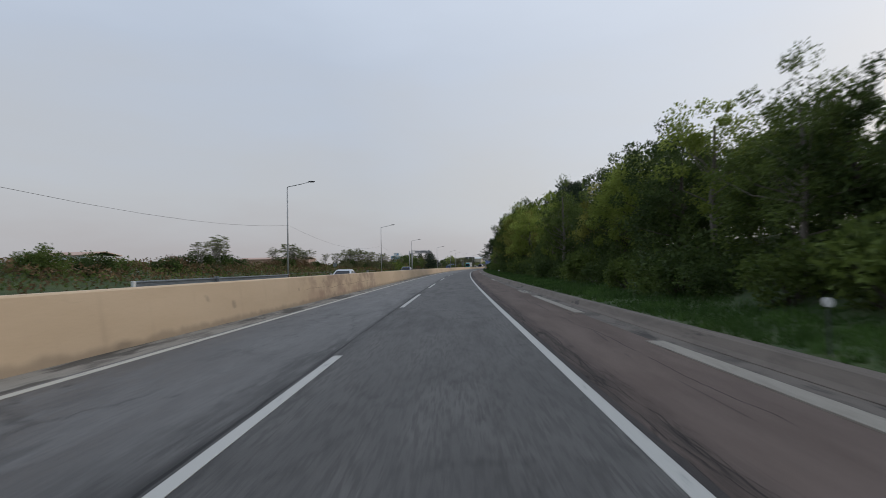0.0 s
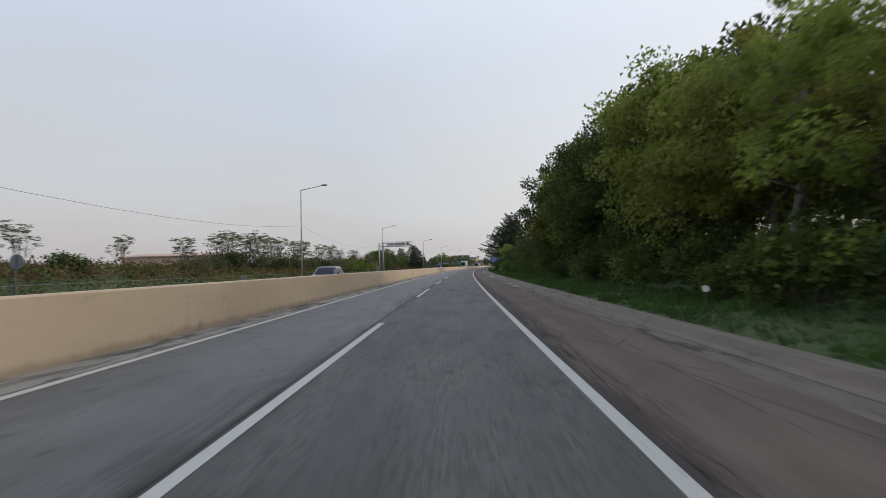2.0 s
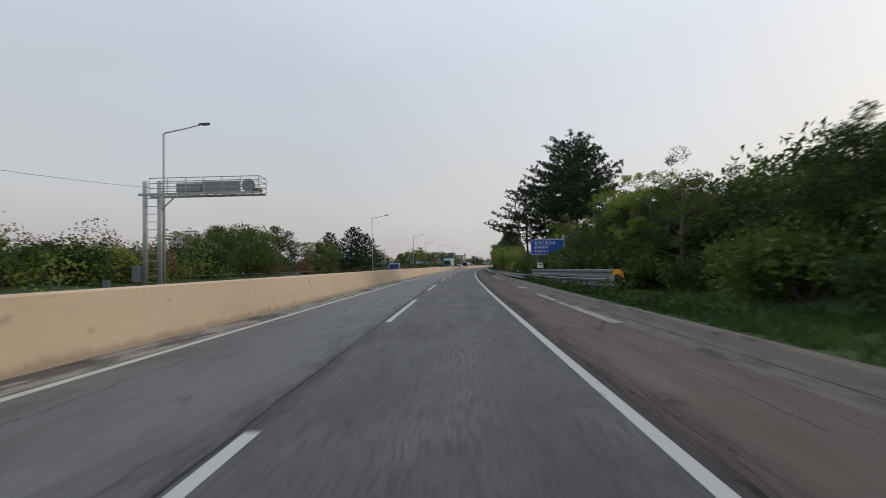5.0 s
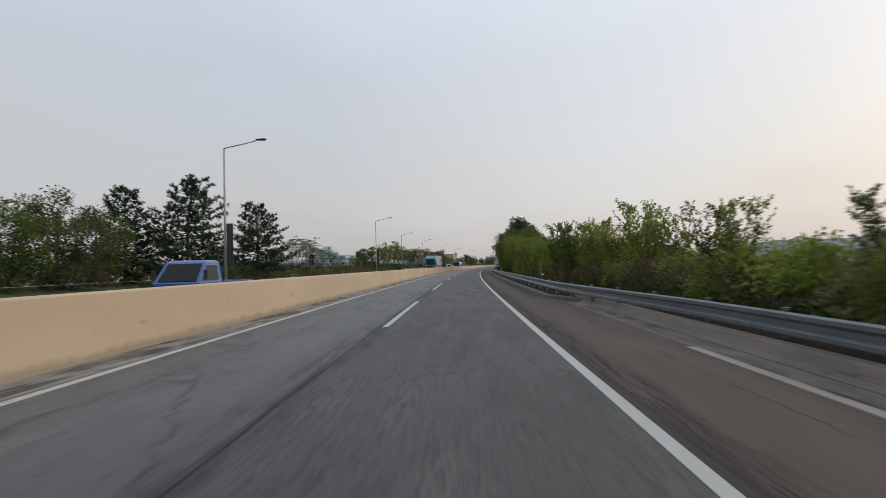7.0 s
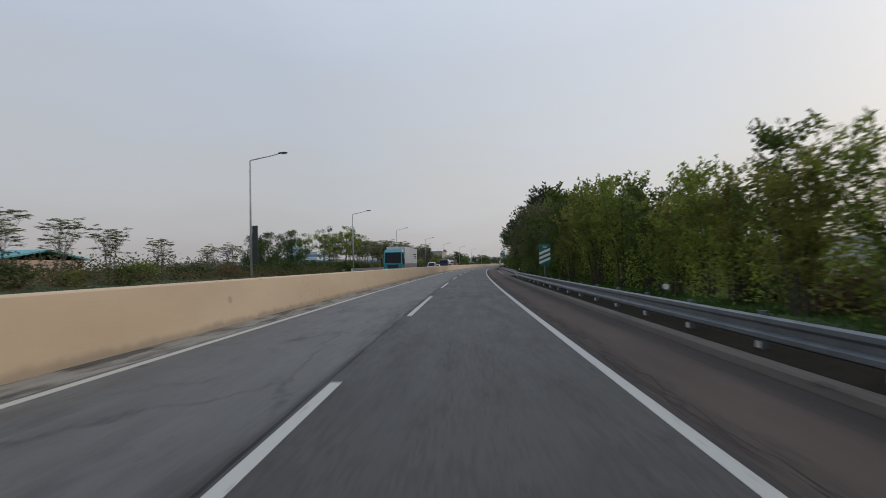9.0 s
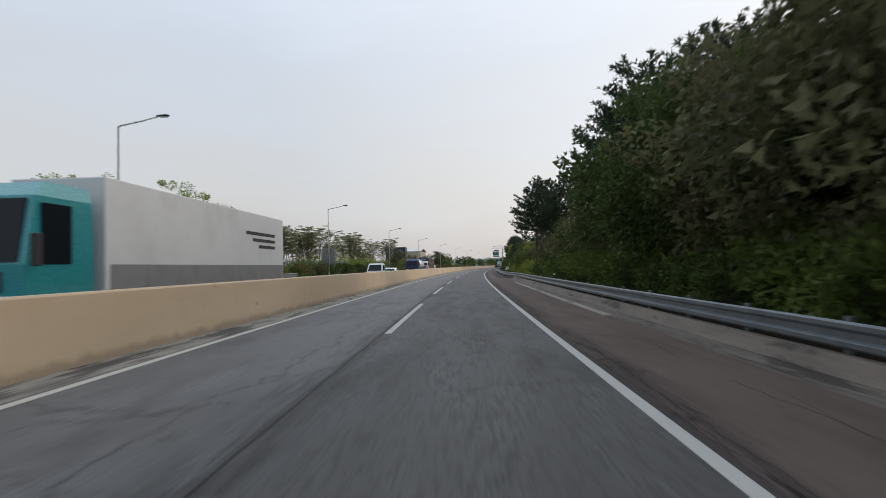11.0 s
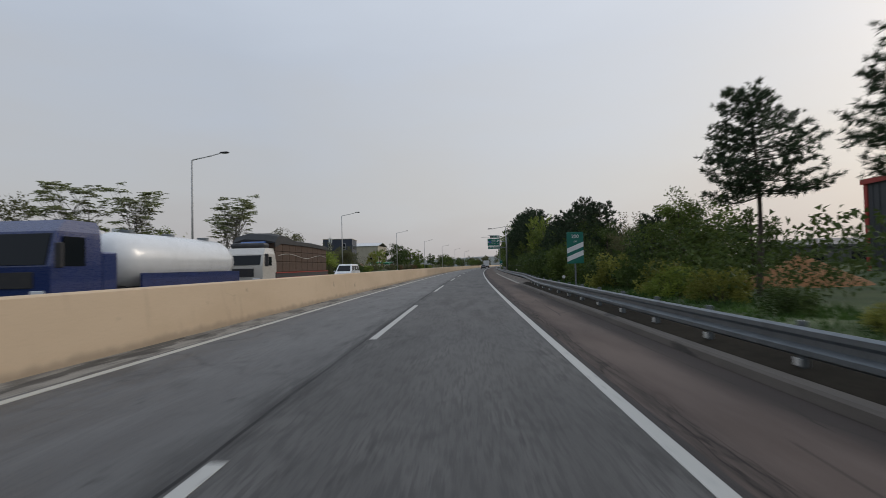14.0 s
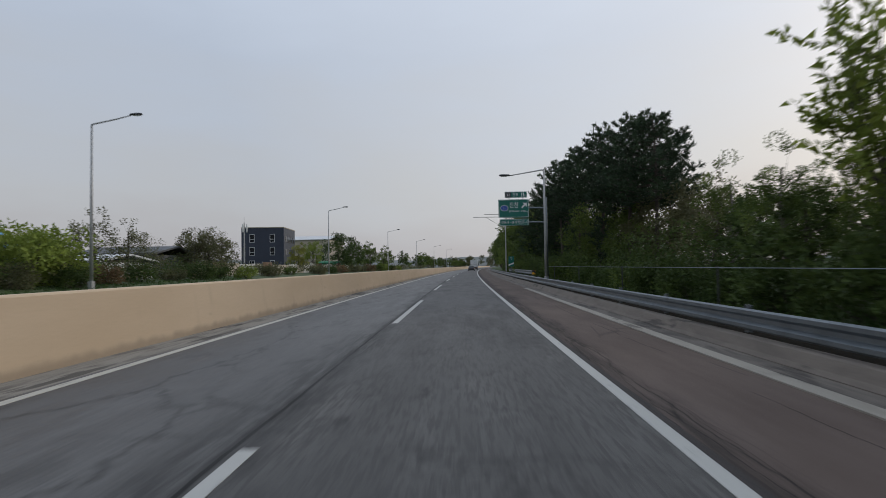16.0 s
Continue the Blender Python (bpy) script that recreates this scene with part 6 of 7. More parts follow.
def overhead_cable():
    e = thing("overhead_cable", rpose(-14, -20.6, 0), "thin dark cable sagging between the street lamps", "cable")
    inv = e.matrix_world.inverted()
    ends = [(-70, -21, 8.6), (-14, -20.6, 6.7), (46.7, -20.4, 6.5), (108.4, -20.0, 6.6), (171.3, -20.9, 6.9)]
    for a, b in zip(ends, ends[1:]):
        pts = []
        for k in np.linspace(0, 1, 12):
            q = [a[i] + (b[i] - a[i]) * k for i in range(3)]
            pts.append(inv @ rp(q[0], q[1], q[2] - 6.0 * k * (1 - k)))
        part("span", tube(bmesh.new(), pts, 0.009, 5), SIGN_BLACK, e)


overhead_cable()

# ---- buildings ----
NAVY = worn("navy_cladding", (0.030, 0.038, 0.062), (0.022, 0.027, 0.045), 0.6, 0.5, 0.1, 0.5, 6, 0.05)
BEIGE_WALL = worn("beige_cladding", (0.42, 0.37, 0.29), (0.33, 0.29, 0.23), 0.6, 0.7)
WHITE_WALL = worn("white_cladding", (0.62, 0.63, 0.63), (0.5, 0.5, 0.5), 0.5, 0.65)
BLUE_WALL = worn("light_blue_cladding", (0.13, 0.33, 0.55), (0.10, 0.26, 0.44), 0.5, 0.6)
PINK_WALL = worn("faded_pink_wall", (0.50, 0.34, 0.27), (0.42, 0.29, 0.24), 0.5, 0.8)
GREY_WALL = worn("dark_grey_cladding", (0.085, 0.088, 0.092), (0.06, 0.06, 0.064), 0.6, 0.6)
RED_STEEL = worn("red_painted_steel", (0.36, 0.035, 0.025), (0.22, 0.03, 0.022), 2, 0.55)
TEAL_ROOF = worn("teal_roof_sheet", (0.12, 0.36, 0.40), (0.09, 0.27, 0.30), 0.6, 0.6)
GREEN_SHEET = worn("green_sheet", (0.03, 0.26, 0.14), (0.02, 0.19, 0.10), 0.8, 0.6)


def glass_material():
    m = mat("dark_window_glass", (0.010, 0.013, 0.016), 0.1)
    m.node_tree.nodes["Principled BSDF"].inputs["Specular IOR Level"].default_value = 0.2
    return m


GLASS = glass_material()


def window(parent, x, z, w, h, y=-0.04):
    f = part("window", boxes((x, x + w, y, y + 0.06, z, z + 0.1), (x, x + w, y, y + 0.06, z + h - 0.1, z + h), (x, x + 0.1, y, y + 0.06, z + 0.1, z + h - 0.1),
                             (x + w - 0.1, x + w, y, y + 0.06, z + 0.1, z + h - 0.1), (x + 0.1, x + w - 0.1, y, y + 0.06, z + h * 0.36, z + h * 0.36 + 0.09)), WHITE_WALL, parent, "white framed window")
    part("pane", boxes((x + 0.1, x + w - 0.1, y + 0.02, y + 0.05, z + 0.1, z + h - 0.1)), GLASS, f)


def navy_block():
    wide = 10.6
    e = thing("office_building", rpose(600, -49.3, -0.5, 8) @ Matrix.Translation((-wide, 0, 0)), "navy blue three-storey block with white framed windows and a flat roof", "building")
    deep, H = 14.0, 12.6
    part("wall", boxes((0, wide, 0, 0.3, 0, H), (wide - 0.3, wide, 0.3, deep, 0, H), (0, 0.3, 0.3, deep, 0, H), (0.3, wide - 0.3, deep - 0.3, deep, 0, H)), NAVY, e)
    part("roof", boxes((-0.08, wide + 0.08, -0.08, deep + 0.08, H, H + 0.22), bevel=0.02), BEIGE_WALL, e, "pale flat roof edge")
    for z in (2.2, 5.6, 8.9):
        for x in (wide * 0.19, wide * 0.67):
            window(e, x, z, 1.25, 2.1)
        for k in range(4):
            p = part("window", boxes((wide, wide + 0.05, 1.6 + k * 3.1, 3.9 + k * 3.1, z, z + 1.7)), GREY_WALL, e, "dark ribbon window")
            part("pane", boxes((wide + 0.05, wide + 0.07, 1.7 + k * 3.1, 3.8 + k * 3.1, z + 0.1, z + 1.6)), GLASS, p)


navy_block()


def shed(name, s, lat, turn, w, d, h, rise, wall, roof, label, bands=()):
    """A long low building with a pitched roof."""
    e = thing(name, rpose(s, lat, -0.45, turn), label, "building")
    part("wall", boxes((0, w, 0, 0.25, 0, h), (0, w, d - 0.25, d, 0, h), (0, 0.25, 0.25, d - 0.25, 0, h), (w - 0.25, w, 0.25, d - 0.25, 0, h)), wall, e)
    bm = bmesh.new()
    o_ = 0.4
    for x in (-o_, w + o_):
        for y, z in ((-o_, h), (d / 2, h + rise), (d + o_, h), (d + o_, h + 0.18), (d / 2, h + rise + 0.18), (-o_, h + 0.18)):
            bm.verts.new((x, y, z))
    bm.verts.ensure_lookup_table()
    v = bm.verts
    for k in range(6):
        j = (k + 1) % 6
        bm.faces.new((v[k], v[j], v[6 + j], v[6 + k]))
    for q in (0, 6):
        bm.faces.new((v[q], v[q + 1], v[q + 4], v[q + 5]))
        bm.faces.new((v[q + 1], v[q + 2], v[q + 3], v[q + 4]))
    bmesh.ops.recalc_face_normals(bm, faces=bm.faces)
    part("roof", bm, roof, e)
    for z0, z1, material in bands:
        part("band", boxes((0.0, w, -0.02, 0.0, z0, z1), (w, w + 0.02, 0, d, z0, z1)), material, e, "painted wall band")
    n = max(2, int(w // 6))
    for k in range(n):
        x = w * (k + 0.5) / n
        p = part("window", boxes((x - 0.9, x + 0.9, -0.05, 0.0, h * 0.45, h * 0.45 + 1.2)), GREY_WALL, e)
        part("pane", boxes((x - 0.82, x + 0.82, -0.06, -0.05, h * 0.45 + 0.08, h * 0.45 + 1.12)), GLASS, p)
    return e


shed("warehouse", 636, -62, 0, 14, 18, 11.2, 1.6, BEIGE_WALL, WHITE_WALL, "beige warehouse with a low pitched roof")
shed("shed", 630, -50, 0, 8, 6, 3.6, 0.4, GREEN_SHEET, GREEN_SHEET, "green sheet-metal shed beside the warehouse")
shed("warehouse", 165, -80, 0, 23, 14, 5.6, 0.7, PINK_WALL, PINK_WALL, "faded pink warehouse behind the trees")
shed("warehouse", 122, -118, 0, 18, 14, 6.8, 1.0, WHITE_WALL, PINK_WALL, "white low building behind the hedge")
shed("warehouse", 275, -84, -4, 26, 14, 3.6, 0.9, WHITE_WALL, TEAL_ROOF, "low shed with a pale teal roof")
shed("warehouse", 300, -62, 4, 18, 12, 3.2, 0.9, PINK_WALL, TEAL_ROOF, "low shed with a pale teal roof")
shed("shed", 470, -52, 0, 16, 9, 3.4, 0.7, WHITE_WALL, BLUE_WALL, "low white shed with a blue roof")
shed("shed", 508, -44, 0, 12, 8, 2.8, 0.6, WHITE_WALL, WHITE_WALL, "low white yard shed behind the fence")
shed("shed", 516, -40, 0, 8, 8, 3.6, 0.8, GREY_WALL, GREY_WALL, "dark grey yard shed behind the fence")
stripes = lambda *zs: tuple((z, z + 1.7, BLUE_WALL) for z in zs)
shed("factory", 606, -186, 0, 36, 20, 9.2, 0.1, WHITE_WALL, WHITE_WALL, "low wing of a white factory with light blue stripes", stripes(1.2, 5.4))
shed("factory", 604, -138.3, 0, 10, 20, 12.1, 0.1, WHITE_WALL, WHITE_WALL, "wing of a white factory with light blue stripes", stripes(1.2, 5.0, 8.8))
tower = shed("factory", 603, -149.8, 0, 11.4, 12, 16.3, 0.1, WHITE_WALL, WHITE_WALL, "white factory tower with light blue stripes and a square window", stripes(1.2, 5.0, 8.8, 12.6))
part("facade_panel", boxes((0, 4.6, -0.12, -0.02, 8.6, 16.2), bevel=0.01), BLUE_WALL, tower, "light blue upper facade")
part("window_surround", boxes((1.0, 4.0, -0.18, -0.12, 10.6, 13.8), bevel=0.01), WHITE_WALL, tower)
part("pane", boxes((1.7, 3.3, -0.21, -0.18, 11.3, 13.1)), GLASS, tower)
part("roof_block", boxes((2.7, 9.3, 1.0, 9.0, 16.4, 19.7), bevel=0.03), WHITE_WALL, tower, "white block on the tower roof")
part("emblem", tube(bmesh.new(), [(7.4, 0.94, 18.2), (7.4, 1.0, 18.2)], 0.9, 20), BLUE_WALL, tower, "plain blue round mark")


DARK_SHEET = worn("charcoal_sheet_metal", (0.050, 0.054, 0.062), (0.028, 0.030, 0.034), 1.2, 0.55, 0.2, 0.5, 20)


def yard_building(s, lat, w, d, h, label, wall, low_eave=0.0):
    """A sheet-metal yard building with red corner and eave trims; its long wall faces the road."""
    e = thing("yard_building", rpose(s, lat, -0.4), label, "building")
    n = max(3, int(d // 1.2))
    for k in range(n):
        y0, y1 = d * k / n, d * (k + 1) / n
        part("wall_panel", boxes((0, 0.1, y0 + 0.01, y1 - 0.01, 0, h), (-0.03, 0.0, y0 + 0.1, y0 + 0.16, 0.1, h - 0.1), (-0.03, 0.0, y0 + 0.6, y0 + 0.66, 0.1, h - 0.1)), wall, e)
    part("lower_panel", boxes((-0.09, -0.035, 0.3, d * 0.5, 0.0, 2.5)), BEIGE_WALL, e, "pale beige lower wall panels")
    part("end_wall", boxes((0.1, w, 0, 0.1, 0, h)), wall, e)
    part("end_wall", boxes((0.1, w, d - 0.1, d, 0, h)), wall, e)
    part("back_wall", boxes((w - 0.1, w, 0.1, d - 0.1, 0, h)), wall, e)
    part("roof", boxes((-0.15, w + 0.15, -0.15, d + 0.15, h, h + 0.14), bevel=0.02), DARK_SHEET, e)
    for y in (-0.06, d - 0.22):
        part("corner_trim", boxes((-0.06, 0.22, y, y + 0.28, 0, h)), RED_STEEL, e, "red corner trim")
    part("eave_trim", boxes((-0.19, -0.15, -0.15, d + 0.15, h - 0.18, h + 0.12)), RED_STEEL, e, "red eave trim")
    part("eave_trim", boxes((-0.15, w + 0.15, -0.19, -0.15, h - 0.18, h + 0.12)), RED_STEEL, e, "red eave trim")
    part("door", boxes((-0.06, 0.0, d * 0.55, d * 0.55 + 2.6, 0, min(h - 0.6, 2.8))), GREY_WALL, e, "grey roller door")


yard_building(419.0, 22.6, 4.5, 19.7, 6.4, "charcoal sheet-metal yard building with red trims", DARK_SHEET)
shed("warehouse", 450, 51, 0, 30, 16, 8.4, 0.3, GREY_WALL, WHITE_WALL, "grey warehouse with a red band and a white roof edge", ((5.6, 6.5, RED_STEEL),))
shed("house", 455, 27, 0, 8, 6, 2.9, 0.5, GREY_WALL, GREY_WALL, "small grey yard house with two windows")
shed("house", 462, 35, 0, 9, 7, 3.2, 0.6, WHITE_WALL, GREY_WALL, "small pale yard house with a grey roof")


def soil_heap(s, lat, r, h, seed):
    bm = bmesh.new()
    rings, n = 9, 28
    top = bm.verts.new((0, 0, h))
    last = None
    for i in range(1, rings + 1):
        k = i / rings
        ring = []
        for j in range(n):
            a = 2 * math.pi * j / n
            q = r * k * (1 + 0.18 * noise.noise(Vector((math.cos(a) * 1.5, math.sin(a) * 1.5, seed))))
            z = h * (1 - k) ** 1.15 + 0.09 * noise.noise(Vector((math.cos(a) * q * 2, math.sin(a) * q * 2, seed + 3))) * (k < 1) - 0.1 * (k == 1)
            ring.append(bm.verts.new((q * math.cos(a), q * math.sin(a), z)))
        for j in range(n):
            m = (j + 1) % n
            if last:
                bm.faces.new((last[j], ring[j], ring[m], last[m]))
            else:
                bm.faces.new((top, ring[j], ring[m]))
        last = ring
    me = bpy.data.meshes.new("soil_heap")
    bm.to_mesh(me)
    bm.free()
    me.materials.append(worn("orange_soil", (0.33, 0.155, 0.06), (0.20, 0.095, 0.04), 1.5, 0.95, 0, 0.6, 14, 0.8))
    me.polygons.foreach_set("use_smooth", [True] * len(me.polygons))
    ob = new("soil_heap", me)
    ob.matrix_world = rpose(s, lat, bank(s, lat) - 0.02)
    tagged(ob, "orange brown heap of bare soil in the yard", "soil heap")


soil_heap(428.0, 12.2, 2.6, 1.3, 1.0)


def scrap_pile(s, lat, n, seed, span):
    rng = random.Random(seed)
    e = thing("scrap_pile", rpose(s, lat, bank(s, lat) - 0.05), "heap of white, yellow and brown waste sacks and boards", "scrap pile")
    for k in range(n):
        x, y = rng.gauss(0, 0.9), rng.uniform(-span, span)
        z = max(0.02, 0.75 - 0.12 * abs(y) - 0.35 * abs(x)) * rng.uniform(0.1, 1.0)
        w, d, h = rng.uniform(0.25, 0.6), rng.uniform(0.3, 0.8), rng.uniform(0.12, 0.35)
        bm = boxes((-w / 2, w / 2, -d / 2, d / 2, 0, h), bevel=min(w, d, h) * 0.3)
        bm.transform(Matrix.Translation((x, y, z)) @ Euler((rng.gauss(0, 0.4), rng.gauss(0, 0.4), rng.uniform(0, 3))).to_matrix().to_4x4())
        part("sack", bm, rng.choice((SACK_WHITE, SACK_YELLOW, SACK_BROWN, SACK_YELLOW)), e)


SACK_WHITE = worn("white_sackcloth", (0.55, 0.54, 0.50), (0.35, 0.33, 0.29), 5, 0.9)
SACK_YELLOW = worn("yellow_brown_board", (0.45, 0.32, 0.13), (0.28, 0.19, 0.08), 4, 0.85)
SACK_BROWN = worn("brown_waste", (0.20, 0.13, 0.08), (0.1, 0.07, 0.045), 4, 0.9)
scrap_pile(404, 9.2, 36, 3, 3.5)
scrap_pile(411.5, 8.6, 40, 4, 4.0)


def panel_fence(s0, s1, lat):
    e = thing("panel_fence", rpose(s0, lat, bank(s0, lat)), "shabby pale panel fence of a scrap yard", "fence")
    inv = e.matrix_world.inverted()
    rng = random.Random(5)
    s = s0
    while s < s1:
        m = inv @ rpose(s, lat, bank(s, lat) - 0.05)
        bm = tube(bmesh.new(), [(0, 0, 0), (0, 0, 2.1)], 0.05, 8)
        bm.transform(m)
        part("post", bm, GALV, e)
        h = rng.uniform(1.5, 2.0)
        bm = boxes((-0.03, 0.03, 0.08, 3.9, 0.1, h), bevel=0.01)
        bm.transform(m)
        part("panel", bm, rng.choice((BEIGE_WALL, SACK_WHITE, SACK_BROWN, RUST_PAINT, BEIGE_WALL)), e)
        s += 4.0


panel_fence(506, 600, -33.0)


def phone_mast(s, lat):
    e = thing("phone_mast", rpose(s, lat, -0.4), "slim grey phone mast with white antennas", "mast")
    part("pole", tube(bmesh.new(), [(0, 0, 0), (0, 0, 12.6)], [0.2, 0.12], 10), POST_STEEL, e)
    for k in range(3):
        a = k * 2.09 + 0.4
        x, y = math.cos(a) * 0.55, math.sin(a) * 0.55
        part("antenna", boxes((x - 0.14, x + 0.14, y - 0.1, y + 0.1, 10.4, 12.2), bevel=0.03), WHITE_PLASTIC, e)
        part("bracket", tube(bmesh.new(), [(0, 0, 11.3), (x, y, 11.3)], 0.04, 6), POST_STEEL, e)
    part("rod", tube(bmesh.new(), [(0, 0, 12.5), (0, 0, 13.9)], 0.03, 6), POST_STEEL, e)


phone_mast(584, -52.5)


# ---- distance ----
def far_hill(name, s, lat, length, deep, high, seed):
    n, m_ = 60, 16
    verts, faces = [], []
    for i in range(n + 1):
        for j in range(m_ + 1):
            u, v = i / n, j / m_
            h = high * math.sin(math.pi * u) ** 0.7 * math.sin(math.pi * v) ** 0.8
            h *= 0.75 + 0.5 * noise.noise(Vector((u * 6, v * 3, seed)))
            h += (1.8 * noise.noise(Vector((u * 40, v * 14, seed))) + 1.2 * noise.noise(Vector((u * 90, v * 30, seed)))) * min(1, h / 4)
            p = rp(s, lat)
            verts.append((p.x + (u - 0.5) * length, p.y + (v - 0.5) * deep, max(h, 0) - 0.7))
    for i in range(n):
        for j in range(m_):
            a = i * (m_ + 1) + j
            faces.append((a, a + m_ + 1, a + m_ + 2, a + 1))
    tagged(new(name, mesh_of(name, verts, faces, HILL)), "wooded hill in the distance with haze painted into its colour", "hill", kind="structure")


def far_woods(s0, s1, l0, l1, trees, seed):
    """Woods far off that close the end of the road."""
    rng = np.random.default_rng(seed)
    mids, radii = [], []
    for k in range(trees):
        foot = np.array(rp(rng.uniform(s0, s1), rng.uniform(l0, l1), -0.6))
        h = rng.uniform(8, 16)
        for j in range(14):
            z = rng.uniform(0.1, 0.92)
            a, r = rng.uniform(0, 6.28), h * 0.26 * math.sin(math.pi * (0.15 + 0.8 * z)) * rng.uniform(0.2, 1)
            mids.append(foot + np.array([math.cos(a) * r, math.sin(a) * r, z * h]))
            radii.append(h * rng.uniform(0.09, 0.16))
    at = scatter(rng, mids, radii, 26)
    n = len(at)
    way = unit(rng.normal(size=(n, 3)))
    side = unit(np.cross(way, rng.normal(size=(n, 3))))
    me = leaves_mesh("far_woods", at, way, side, rng.uniform(0.6, 1.3, n), rng.uniform(0.4, 0.8, n), LEAF_DUSK)
    tagged(new("far_woods", me), "dull green woods far off where the road ends", "woods", kind="stuff")


def hill_material():
    # woods' base colours paled and greyed to stand in for distance haze
    m = mat("haze_paled_woods", (0.13, 0.16, 0.14), 1.0)
    t = Tree(m)
    v = t.coords("Object")
    t.color(t.mix(t.span(t.noise(v, 0.12, 6, 0.65), 0.35, 0.65), (0.135, 0.150, 0.142), (0.185, 0.200, 0.188)))
    return m


HILL = hill_material()
far_woods(1005, 1070, -95, 70, 70, 51)
far_hill("backdrop_hill", 640, 250, 300, 160, 16, 1.0)
far_hill("backdrop_hill", 1300, 60, 700, 160, 20, 4.0)
far_hill("backdrop_hill", 1200, -420, 900, 200, 22, 7.0)
far_hill("backdrop_hill", 500, -620, 260, 600, 20, 9.0)

# ---- vehicles ----
TYRE = worn("tyre_rubber", (0.022, 0.022, 0.023), (0.05, 0.048, 0.045), 8, 0.9)
RIM = worn("alloy_rim", (0.45, 0.45, 0.46), (0.2, 0.2, 0.2), 8, 0.35, 0.8)
CHASSIS = worn("black_chassis", (0.03, 0.03, 0.032), (0.05, 0.045, 0.04), 5, 0.8)
LIGHT_GLASS = mat("headlamp_glass", (0.75, 0.76, 0.78), 0.12)
TAIL_GLASS = mat("tail_lamp_red", (0.30, 0.012, 0.012), 0.2)


def car_paint(name, color, metal=0.3):
    m = worn(name, color, tuple(c * 0.75 for c in color), 1.5, 0.3, metal, 0.35, 30, 0)
    m.node_tree.nodes["Principled BSDF"].inputs["Coat Weight"].default_value = 0.6
    return m


def loft(bm, rings):
    rows_ = [[bm.verts.new(p) for p in r] for r in rings]
    n = len(rows_[0])
    for a, b in zip(rows_, rows_[1:]):
        for k in range(n):
            bm.faces.new((a[k], a[(k + 1) % n], b[(k + 1) % n], b[k]))
    bm.faces.new(rows_[0][::-1])
    bm.faces.new(rows_[-1])
    bmesh.ops.recalc_face_normals(bm, faces=bm.faces)
    return bm


def wheel(parent, x, y, r, w=0.2):
    t = part("wheel", tube(bmesh.new(), [(x - w / 2, y, r), (x - w * 0.42, y, r), (x + w * 0.42, y, r), (x + w / 2, y, r)], [r * 0.9, r, r, r * 0.9], 20), TYRE, parent, "black rubber tyre")
    sx = x + math.copysign(w / 2, x)
    part("rim", tube(bmesh.new(), [(sx - 0.02, y, r), (sx + 0.015, y, r)], r * 0.62, 16), RIM, t)


